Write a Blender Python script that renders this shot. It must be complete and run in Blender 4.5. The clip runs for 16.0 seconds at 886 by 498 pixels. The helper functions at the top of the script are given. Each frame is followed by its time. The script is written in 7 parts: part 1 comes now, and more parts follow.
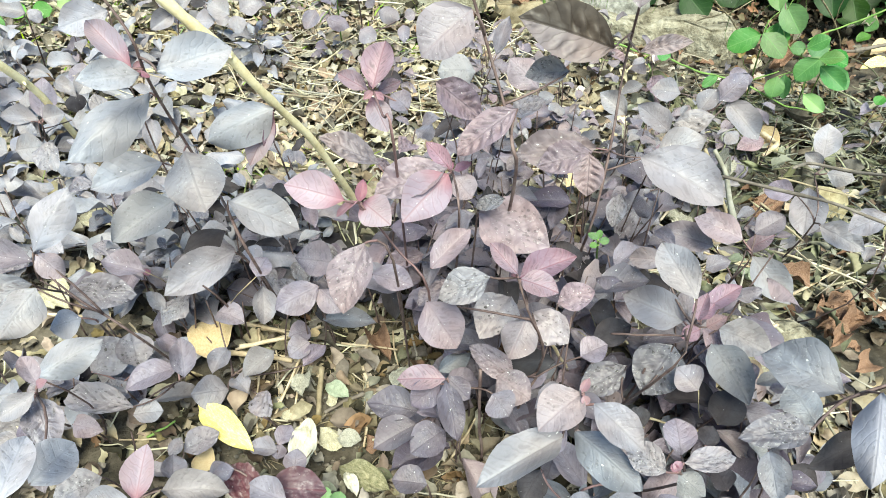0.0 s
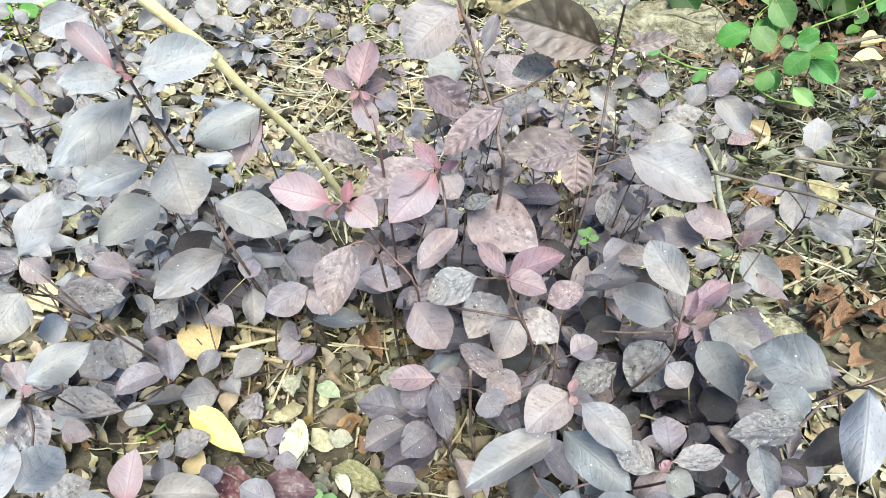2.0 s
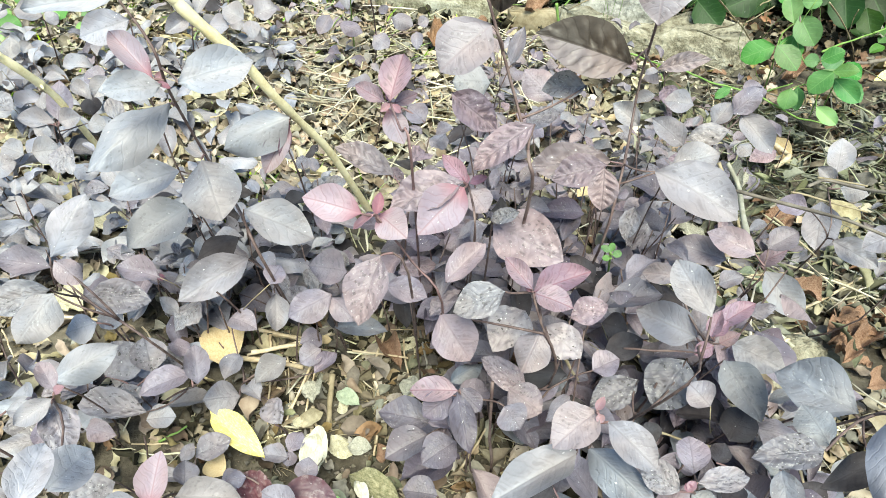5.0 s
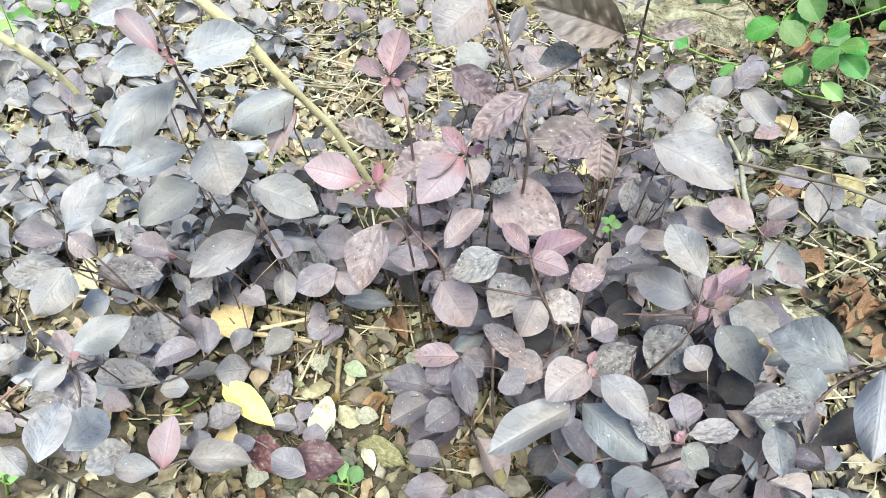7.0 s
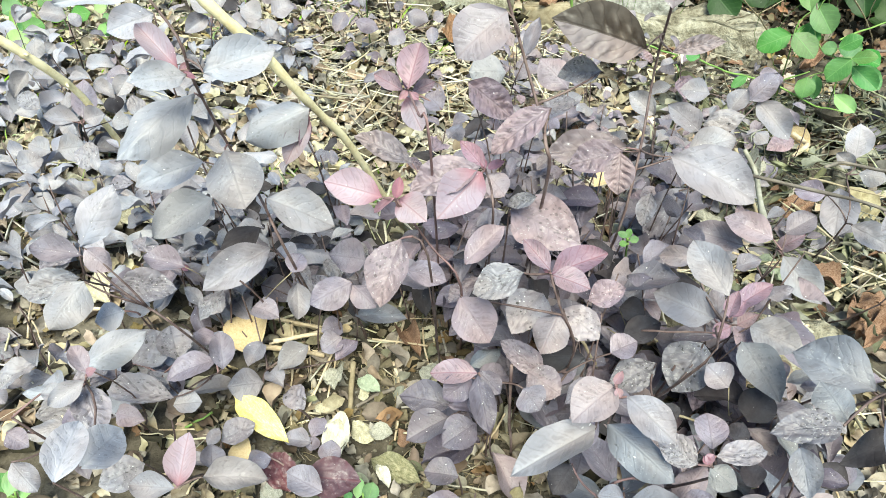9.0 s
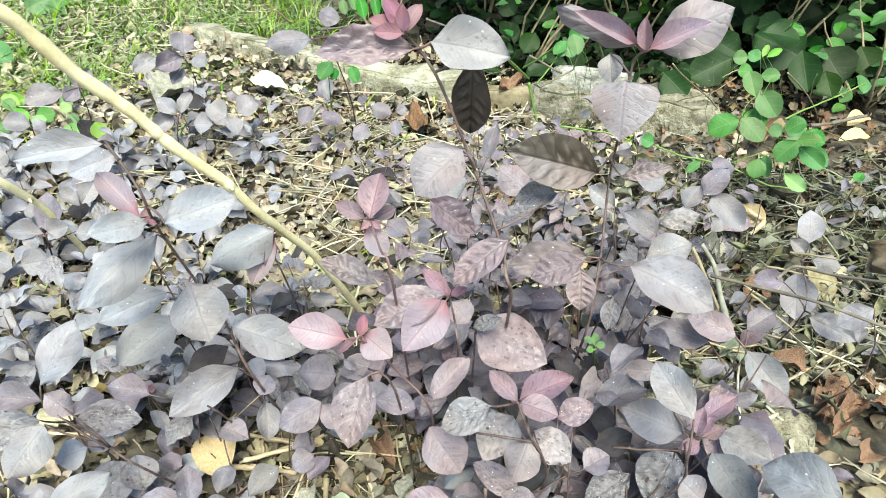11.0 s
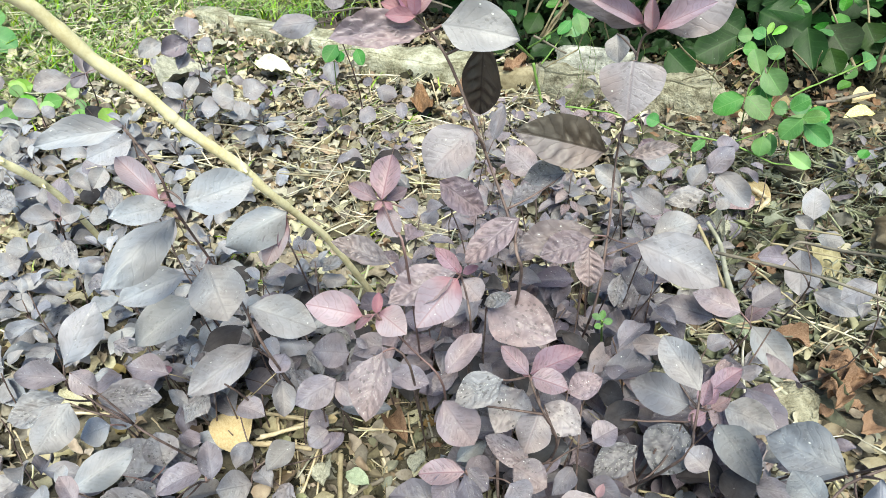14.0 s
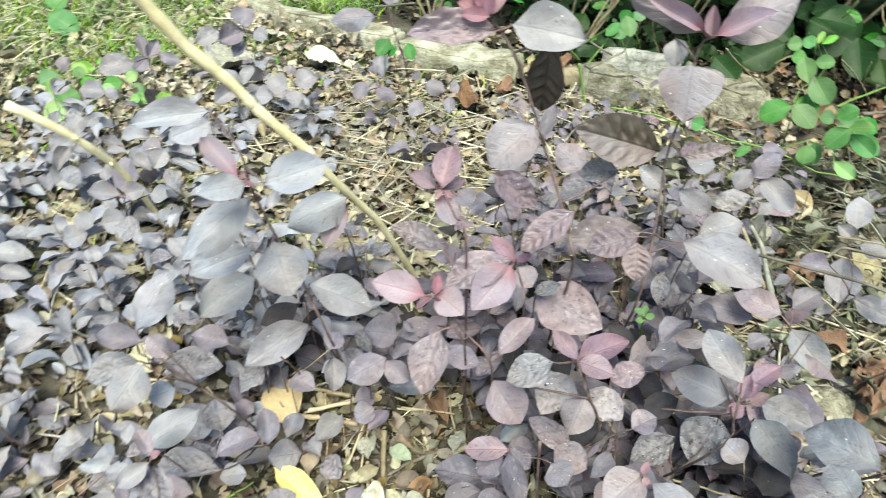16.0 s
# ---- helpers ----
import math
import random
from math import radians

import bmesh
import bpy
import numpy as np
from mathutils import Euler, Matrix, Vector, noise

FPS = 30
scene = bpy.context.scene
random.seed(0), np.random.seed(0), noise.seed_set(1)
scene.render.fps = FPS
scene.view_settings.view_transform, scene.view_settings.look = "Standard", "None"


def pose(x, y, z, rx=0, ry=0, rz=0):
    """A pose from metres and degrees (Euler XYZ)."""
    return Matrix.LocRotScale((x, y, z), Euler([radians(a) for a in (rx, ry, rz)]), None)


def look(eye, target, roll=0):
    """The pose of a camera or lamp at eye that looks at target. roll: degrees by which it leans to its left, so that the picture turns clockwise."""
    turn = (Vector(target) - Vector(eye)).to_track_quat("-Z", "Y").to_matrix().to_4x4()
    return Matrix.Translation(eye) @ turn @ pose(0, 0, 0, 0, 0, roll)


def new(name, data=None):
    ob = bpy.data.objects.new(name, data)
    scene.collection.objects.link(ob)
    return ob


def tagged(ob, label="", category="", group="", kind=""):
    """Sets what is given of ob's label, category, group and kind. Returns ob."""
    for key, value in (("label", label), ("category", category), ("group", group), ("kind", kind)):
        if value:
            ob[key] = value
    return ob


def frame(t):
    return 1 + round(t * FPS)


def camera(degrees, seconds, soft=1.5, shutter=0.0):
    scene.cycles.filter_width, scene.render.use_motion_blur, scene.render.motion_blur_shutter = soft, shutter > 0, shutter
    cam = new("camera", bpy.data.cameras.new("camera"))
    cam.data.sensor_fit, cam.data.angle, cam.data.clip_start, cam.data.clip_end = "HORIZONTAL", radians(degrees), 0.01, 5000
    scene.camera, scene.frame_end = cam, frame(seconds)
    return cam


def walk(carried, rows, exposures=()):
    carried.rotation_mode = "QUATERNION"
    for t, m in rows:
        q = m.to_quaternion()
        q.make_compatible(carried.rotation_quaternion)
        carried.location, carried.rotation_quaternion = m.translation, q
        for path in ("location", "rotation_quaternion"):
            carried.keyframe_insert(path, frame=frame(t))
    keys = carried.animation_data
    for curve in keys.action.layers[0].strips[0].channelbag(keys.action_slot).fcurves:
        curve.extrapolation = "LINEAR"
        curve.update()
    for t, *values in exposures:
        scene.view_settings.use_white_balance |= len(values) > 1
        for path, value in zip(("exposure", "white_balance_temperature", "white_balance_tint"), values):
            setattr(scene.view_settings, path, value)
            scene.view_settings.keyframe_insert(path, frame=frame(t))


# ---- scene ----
cam = camera(67.0, 16.0, soft=0.85, shutter=0.5)
PATH = [
    (0, (0.0078, 0.0009, 0.7326), (-0.0067, 1.5968, -0.4728), 2.09),
    (0.5, (0.0099, 0.0087, 0.7322), (-0.0073, 1.5916, -0.4901), 1.46),
    (1, (0.0211, 0.0160, 0.7331), (0.0420, 1.6029, -0.4840), 1.23),
    (1.5, (0.0158, 0.0064, 0.7392), (0.0304, 1.6007, -0.4683), 1.80),
    (2, (0.0151, 0.0057, 0.7343), (0.0146, 1.5945, -0.4805), 1.70),
    (2.5, (0.0150, 0.0088, 0.7244), (0.0273, 1.5909, -0.4991), 2.42),
    (3, (0.0116, 0.0023, 0.7318), (0.0077, 1.5836, -0.4928), 2.30),
    (3.5, (0.0102, 0.0007, 0.7343), (-0.0059, 1.5882, -0.4821), 1.92),
    (4, (-0.0007, -0.0028, 0.7417), (-0.0349, 1.5950, -0.4608), 2.24),
    (4.2, (-0.0086, 0.0061, 0.7437), (-0.0348, 1.6059, -0.4563), 2.63),
    (6.3, (0.0136, -0.0228, 0.7408), (-0.0629, 1.5726, -0.4630), 1.34),
    (6.5, (0.0091, -0.0298, 0.7460), (-0.0749, 1.5653, -0.4574), 1.08),
    (7, (0.0142, -0.0238, 0.7353), (-0.0579, 1.5582, -0.4862), 1.01),
    (7.5, (0.0052, -0.0115, 0.7357), (-0.0725, 1.5778, -0.4760), 0.56),
    (8, (0.0062, -0.0118, 0.7336), (-0.0622, 1.5736, -0.4836), 1.16),
    (8.5, (0.0019, -0.0124, 0.7335), (-0.0673, 1.5800, -0.4746), 1.23),
    (9, (-0.0030, -0.0147, 0.7371), (-0.0839, 1.5811, -0.4657), 1.00),
    (9.5, (-0.0013, -0.0023, 0.7382), (-0.0366, 1.6091, -0.4459), 1.22),
    (10, (0.0080, 0.0142, 0.7616), (0.0103, 1.6785, -0.3475), 0.83),
    (10.2, (0.0160, 0.0260, 0.7821), (0.0254, 1.7254, -0.2724), 0.32),
    (12.3, (-0.0154, 0.0105, 0.8061), (-0.0668, 1.6864, -0.2841), -1.12),
    (12.5, (-0.0129, 0.0110, 0.8052), (-0.0657, 1.6843, -0.2890), -1.51),
    (13, (-0.0110, 0.0096, 0.8106), (-0.0550, 1.6917, -0.2703), -1.52),
    (13.5, (-0.0131, 0.0019, 0.8093), (-0.0556, 1.6719, -0.2903), -1.24),
    (14, (-0.0024, 0.0054, 0.8064), (-0.0231, 1.6727, -0.2981), -0.92),
    (14.5, (-0.0097, 0.0039, 0.8066), (-0.0652, 1.6732, -0.2936), -1.15),
    (15, (-0.0024, -0.0030, 0.8095), (-0.0521, 1.6635, -0.2952), -1.44),
    (15.5, (-0.0044, -0.0051, 0.8158), (-0.0339, 1.6508, -0.3053), -1.62),
    (16, (-0.0338, -0.0347, 0.8194), (-0.1351, 1.6243, -0.2930), 0.24),
]
EXPOSURE, KELVIN, TINT = 1.83, 7100, -7
walk(cam, [(t, look(eye, target, roll)) for t, eye, target, roll in PATH], [(0, EXPOSURE, KELVIN, TINT), (10.1, EXPOSURE + 0.03, KELVIN, TINT), (12.2, EXPOSURE - 0.16, KELVIN, TINT), (16, EXPOSURE - 0.16, KELVIN, TINT)])

# ---------------------------------------------------------------- light
world = bpy.data.worlds.new("sky")
scene.world = world
world.use_nodes = True
wn = world.node_tree.nodes
sky = wn.new("ShaderNodeTexSky")
sky.sky_type = "NISHITA"
sky.sun_disc = False
sky.sun_elevation = radians(55)
sky.sun_rotation = radians(176)
wn["Background"].inputs["Strength"].default_value = 0.085
world.node_tree.links.new(sky.outputs[0], wn["Background"].inputs["Color"])
sun = new("sun", bpy.data.lights.new("sun", "SUN"))
sun.data.energy = 2.5
sun.data.angle = radians(30)
sun.data.color = (1.0, 0.965, 0.91)
sun.matrix_world = look((0.15, -0.75, 2.1), (0, 0.7, 0))

# ---------------------------------------------------------------- materials


def base_material(name, rough=0.6, spec=0.4):
    m = bpy.data.materials.new(name)
    m.use_nodes = True
    b = m.node_tree.nodes["Principled BSDF"]
    b.inputs["Roughness"].default_value = rough
    b.inputs["Specular IOR Level"].default_value = spec
    return m, m.node_tree, b


def math_node(nt, op, a, b=None, clamp=False):
    n = nt.nodes.new("ShaderNodeMath")
    n.operation = op
    n.use_clamp = clamp
    for i, v in enumerate((a, b)):
        if v is None:
            continue
        if isinstance(v, (int, float)):
            n.inputs[i].default_value = v
        else:
            nt.links.new(v, n.inputs[i])
    return n.outputs[0]


def mix_colour(nt, fac, a, b):
    n = nt.nodes.new("ShaderNodeMix")
    n.data_type = "RGBA"
    for sock, v in ((n.inputs["Factor"], fac), (n.inputs["A"], a), (n.inputs["B"], b)):
        if isinstance(v, tuple):
            sock.default_value = (*v, 1)
        elif isinstance(v, (int, float)):
            sock.default_value = v
        else:
            nt.links.new(v, sock)
    return n.outputs["Result"]


def step_range(nt, v, lo, hi):
    n = nt.nodes.new("ShaderNodeMapRange")
    n.interpolation_type = "SMOOTHSTEP"
    nt.links.new(v, n.inputs["Value"])
    n.inputs["From Min"].default_value, n.inputs["From Max"].default_value = lo, hi
    return n.outputs["Result"]


def noise_node(nt, vec, scale, detail=3.0, rough=0.55, w=None):
    n = nt.nodes.new("ShaderNodeTexNoise")
    n.inputs["Scale"].default_value, n.inputs["Detail"].default_value, n.inputs["Roughness"].default_value = scale, detail, rough
    if w is not None:
        n.noise_dimensions = "4D"
        nt.links.new(w, n.inputs["W"])
    if vec is not None:
        nt.links.new(vec, n.inputs["Vector"])
    return n.outputs["Fac"]


def leaf_material(name, deep, pale, vein, specks=0.0, blotch=0.35, vein_amount=0.5, glow=0.12, rough=0.5, dust=0.0, holes=0.0, relief=0.38, scars=0.0, half=None, bars=0.0, flush=None, spec=0.34):
    """A leaf blade: midrib and side veins by its own UV, two scales of mottling, dust, pale flecks."""
    m, nt, bsdf = base_material(name, rough, spec)
    uv = nt.nodes.new("ShaderNodeUVMap").outputs[0]
    rnd = nt.nodes.new("ShaderNodeObjectInfo").outputs["Random"]
    seed = math_node(nt, "MULTIPLY", rnd, 37.0)
    sep = nt.nodes.new("ShaderNodeSeparateXYZ")
    nt.links.new(uv, sep.inputs[0])
    side = math_node(nt, "ABSOLUTE", math_node(nt, "SUBTRACT", sep.outputs[0], 0.5))
    wob = noise_node(nt, uv, 3.0, 2.0, 0.5, seed)
    wob = math_node(nt, "MULTIPLY", wob, 0.3)
    along = math_node(nt, "ADD", math_node(nt, "SUBTRACT", sep.outputs[1], math_node(nt, "MULTIPLY", side, 0.55)), wob)
    saw = math_node(nt, "ABSOLUTE", math_node(nt, "SUBTRACT", math_node(nt, "FRACT", math_node(nt, "MULTIPLY", along, 6.5)), 0.5))
    rib = math_node(nt, "SUBTRACT", 1.0, step_range(nt, saw, 0.0, 0.13))
    mid = math_node(nt, "SUBTRACT", 1.0, step_range(nt, side, 0.004, 0.035))
    veins = math_node(nt, "MAXIMUM", math_node(nt, "MULTIPLY", rib, 0.5), mid)
    big = noise_node(nt, uv, 2.2, 4.0, 0.6, seed)
    fine = noise_node(nt, uv, 26.0, 4.0, 0.65, seed)
    tone = step_range(nt, math_node(nt, "ADD", math_node(nt, "MULTIPLY", big, 0.87), math_node(nt, "MULTIPLY", fine, 0.13)), 0.5 - blotch, 0.5 + blotch)
    col = mix_colour(nt, tone, deep, pale)
    if half:
        col = mix_colour(nt, step_range(nt, sep.outputs[0], 0.47, 0.49), half, col)
    hue = nt.nodes.new("ShaderNodeHueSaturation")
    nt.links.new(col, hue.inputs["Color"])
    nt.links.new(math_node(nt, "ADD", math_node(nt, "MULTIPLY", rnd, 0.22), 0.88), hue.inputs["Value"])
    nt.links.new(math_node(nt, "ADD", math_node(nt, "MULTIPLY", math_node(nt, "FRACT", math_node(nt, "MULTIPLY", rnd, 17.3)), 0.5), 0.75), hue.inputs["Saturation"])
    nt.links.new(math_node(nt, "ADD", math_node(nt, "MULTIPLY", math_node(nt, "FRACT", math_node(nt, "MULTIPLY", rnd, 7.7)), 0.05), 0.475), hue.inputs["Hue"])
    col = hue.outputs[0]
    wash = noise_node(nt, uv, 1.2, 2.0, 0.5, math_node(nt, "ADD", seed, 3.0))
    tint = mix_colour(nt, step_range(nt, wash, 0.36, 0.64), (0.95, 0.98, 1.05), (1.06, 1.0, 0.98))
    stain = nt.nodes.new("ShaderNodeVectorMath")
    stain.operation = "MULTIPLY"
    nt.links.new(col, stain.inputs[0])
    nt.links.new(tint, stain.inputs[1])
    col = mix_colour(nt, math_node(nt, "MULTIPLY", veins, min(1.0, vein_amount * 1.7)), stain.outputs[0], vein)
    if flush:
        col = mix_colour(nt, math_node(nt, "SUBTRACT", 1.0, step_range(nt, math_node(nt, "ADD", sep.outputs[1], math_node(nt, "MULTIPLY", big, 0.2)), 0.1, 0.5)), col, flush)
    if bars:
        band = math_node(nt, "MULTIPLY", step_range(nt, saw, 0.24, 0.4), math_node(nt, "MULTIPLY", step_range(nt, side, 0.03, 0.08), math_node(nt, "SUBTRACT", 1.0, step_range(nt, side, 0.24, 0.4))))
        gate = step_range(nt, noise_node(nt, uv, 4.2, 3.0, 0.6, math_node(nt, "ADD", seed, 9.0)), 0.44, 0.6)
        col = mix_colour(nt, math_node(nt, "MULTIPLY", math_node(nt, "MULTIPLY", band, gate), bars), col, (0.05, 0.036, 0.04))
    if dust:
        d = step_range(nt, noise_node(nt, uv, 7.0, 6.0, 0.72, seed), 0.5, 0.66)
        col = mix_colour(nt, math_node(nt, "MULTIPLY", d, dust), col, (0.56, 0.54, 0.55))
    if scars:
        edge = math_node(nt, "MULTIPLY", step_range(nt, side, 0.30, 0.42), 0.12)
        where = step_range(nt, math_node(nt, "SUBTRACT", noise_node(nt, uv, 1.7, 2.0, 0.5, math_node(nt, "ADD", seed, 5.0)), edge), 0.43, 0.47)
        cells = nt.nodes.new("ShaderNodeTexVoronoi")
        cells.voronoi_dimensions = "4D"
        cells.inputs["Scale"].default_value = 13.0
        nt.links.new(uv, cells.inputs["Vector"])
        nt.links.new(seed, cells.inputs["W"])
        rough_edge = math_node(nt, "MULTIPLY", noise_node(nt, uv, 24.0, 3.0, 0.65, seed), 0.5)
        pit = math_node(nt, "MULTIPLY", math_node(nt, "SUBTRACT", 1.0, step_range(nt, math_node(nt, "ADD", cells.outputs["Distance"], rough_edge), 0.52, 0.62)), where)
        fleck = math_node(nt, "MULTIPLY", step_range(nt, noise_node(nt, uv, 30.0, 3.0, 0.65, seed), 0.62, 0.65), where)
        col = mix_colour(nt, math_node(nt, "MULTIPLY", where, scars * 0.22), col, (0.12, 0.115, 0.12))
        col = mix_colour(nt, math_node(nt, "MULTIPLY", pit, scars * 0.85), col, (0.05, 0.047, 0.05))
        col = mix_colour(nt, math_node(nt, "MULTIPLY", fleck, scars), col, (0.44, 0.44, 0.45))
    if specks:
        vor = nt.nodes.new("ShaderNodeTexVoronoi")
        vor.voronoi_dimensions = "4D"
        vor.inputs["Scale"].default_value = 9.0
        nt.links.new(uv, vor.inputs["Vector"])
        nt.links.new(seed, vor.inputs["W"])
        dot = math_node(nt, "SUBTRACT", 1.0, step_range(nt, vor.outputs["Distance"], 0.07, 0.17))
        gate = step_range(nt, noise_node(nt, uv, 2.7, 2.0, 0.5, seed), 0.42, 0.52)
        col = mix_colour(nt, math_node(nt, "MULTIPLY", math_node(nt, "MULTIPLY", dot, gate), specks), col, (0.85, 0.85, 0.85))
    if holes:
        h = step_range(nt, noise_node(nt, uv, 6.5, 2.0, 0.5, seed), 0.66, 0.68)
        col = mix_colour(nt, math_node(nt, "MULTIPLY", h, holes), col, (0.05, 0.045, 0.045))
    nt.links.new(col, bsdf.inputs["Base Color"])
    bump = nt.nodes.new("ShaderNodeBump")
    bump.inputs["Strength"].default_value = relief
    bump.inputs["Distance"].default_value = 0.0022
    quilt = math_node(nt, "MULTIPLY", step_range(nt, saw, 0.0, 0.5), math_node(nt, "MULTIPLY", step_range(nt, side, 0.02, 0.2), 0.09))
    crinkle = math_node(nt, "ADD", noise_node(nt, uv, 9.0, 3.0, 0.6, seed), quilt)
    height = math_node(nt, "SUBTRACT", math_node(nt, "ADD", math_node(nt, "MULTIPLY", fine, 0.12), math_node(nt, "MULTIPLY", big, 1.0)), math_node(nt, "MULTIPLY", veins, 0.42))
    height = math_node(nt, "ADD", height, crinkle)
    if scars:
        height = math_node(nt, "SUBTRACT", height, math_node(nt, "MULTIPLY", pit, scars * 0.7))
    nt.links.new(height, bump.inputs["Height"])
    nt.links.new(bump.outputs[0], bsdf.inputs["Normal"])
    if glow:
        tr = nt.nodes.new("ShaderNodeBsdfTranslucent")
        nt.links.new(col, tr.inputs["Color"])
        mix = nt.nodes.new("ShaderNodeMixShader")
        mix.inputs[0].default_value = glow
        nt.links.new(bsdf.outputs[0], mix.inputs[1])
        nt.links.new(tr.outputs[0], mix.inputs[2])
        nt.links.new(mix.outputs[0], nt.nodes["Material Output"].inputs["Surface"])
    return m


LEAF = {
    "g": leaf_material("mature_leaf", (0.186, 0.176, 0.196), (0.284, 0.271, 0.297), (0.105, 0.095, 0.105), 0.8, vein_amount=0.15, relief=0.42, bars=0.2, scars=0.24),
    "v": leaf_material("bluish_leaf", (0.228, 0.228, 0.266), (0.322, 0.322, 0.368), (0.125, 0.125, 0.145), 0.7, vein_amount=0.13, relief=0.34, bars=0.12, scars=0.25),
    "o": leaf_material("slate_blue_leaf", (0.140, 0.144, 0.168), (0.218, 0.223, 0.255), (0.085, 0.088, 0.105), 0.9, vein_amount=0.16, relief=0.42, bars=0.22, scars=0.3),
    "m": leaf_material("mauve_leaf", (0.148, 0.127, 0.159), (0.254, 0.229, 0.268), (0.09, 0.07, 0.088), 0.6, vein_amount=0.18, relief=0.45, bars=0.28, scars=0.3),
    "b": leaf_material("blistered_leaf", (0.173, 0.160, 0.184), (0.271, 0.255, 0.284), (0.11, 0.105, 0.115), 1.0, 0.4, 0.12, relief=0.6, scars=0.7, rough=0.42, bars=0.5),
    "n": leaf_material("crusted_slate_leaf", (0.111, 0.107, 0.133), (0.193, 0.186, 0.223), (0.085, 0.08, 0.1), 1.0, 0.4, 0.12, relief=0.6, scars=0.95, rough=0.42, bars=0.4),
    "c": leaf_material("rosy_blistered_leaf", (0.202, 0.158, 0.180), (0.298, 0.241, 0.267), (0.12, 0.10, 0.105), 1.0, 0.4, 0.14, relief=0.5, scars=0.5, rough=0.45, bars=0.25),
    "k": leaf_material("brown_purple_leaf", (0.175, 0.135, 0.155), (0.282, 0.230, 0.255), (0.105, 0.08, 0.088), 0.6, 0.35, 0.22, relief=0.6, bars=0.45, scars=0.3),
    "p": leaf_material("young_pink_leaf", (0.267, 0.214, 0.251), (0.357, 0.293, 0.341), (0.22, 0.11, 0.135), 0.4, 0.4, 0.28, 0.2, relief=0.36, bars=0.14, flush=(0.285, 0.145, 0.182)),
    "q": leaf_material("pink_bud_leaf", (0.235, 0.118, 0.148), (0.31, 0.198, 0.23), (0.25, 0.08, 0.112), 0.1, 0.4, 0.3, 0.2),
    "t": leaf_material("purple_heart_leaf", (0.195, 0.132, 0.165), (0.294, 0.216, 0.254), (0.17, 0.065, 0.09), 0.4, 0.35, 0.35, 0.15, relief=0.5, bars=0.45),
    # shade between leaves put into the colour: a near-black copy of the purple leaf
    "d": leaf_material("painted_shade_leaf", (0.024, 0.021, 0.024), (0.07, 0.064, 0.071), (0.035, 0.03, 0.035), 0.3, vein_amount=0.16, glow=0.04, rough=0.8, spec=0.12),
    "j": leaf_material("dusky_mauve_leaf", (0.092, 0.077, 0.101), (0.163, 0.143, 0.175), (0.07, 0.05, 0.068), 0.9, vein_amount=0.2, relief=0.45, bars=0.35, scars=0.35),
    "w": leaf_material("worn_leaf", (0.205, 0.181, 0.201), (0.304, 0.280, 0.303), (0.16, 0.14, 0.15), 1.0, 0.3, 0.15, dust=0.12, holes=0.95, scars=0.5),
    "s": leaf_material("eaten_leaf", (0.157, 0.144, 0.167), (0.255, 0.242, 0.271), (0.11, 0.10, 0.11), 0.8, 0.3, 0.15, holes=0.9, scars=0.6),
    "r": leaf_material("plum_leaf", (0.058, 0.020, 0.031), (0.118, 0.060, 0.072), (0.10, 0.026, 0.04), 0.4, 0.3, 0.3, dust=0.2),
    "l": leaf_material("rosy_leaf", (0.208, 0.169, 0.187), (0.288, 0.243, 0.266), (0.15, 0.10, 0.115), 0.7, vein_amount=0.16, bars=0.3, scars=0.3),
    "e": leaf_material("green_leaf", (0.046, 0.150, 0.036), (0.110, 0.252, 0.080), (0.135, 0.28, 0.09), 0.1, 0.4, 0.35, 0.25),
    "y": leaf_material("fresh_green_leaf", (0.16, 0.33, 0.075), (0.27, 0.43, 0.16), (0.24, 0.39, 0.12), 0.1, 0.4, 0.3, 0.25),
    "u": leaf_material("dark_leaf_underside", (0.038, 0.028, 0.025), (0.108, 0.086, 0.076), (0.03, 0.02, 0.018), 0.2, 0.25, 0.4, 0.12),
    "h": leaf_material("half_turned_leaf", (0.028, 0.02, 0.017), (0.105, 0.082, 0.07), (0.03, 0.02, 0.018), 0.3, 0.25, 0.4, 0.12, half=(0.165, 0.132, 0.136)),
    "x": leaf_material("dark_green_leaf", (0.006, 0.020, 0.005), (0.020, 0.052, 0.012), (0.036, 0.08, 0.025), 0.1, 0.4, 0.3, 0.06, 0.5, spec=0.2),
}

LEAF["a"] = LEAF["l"]


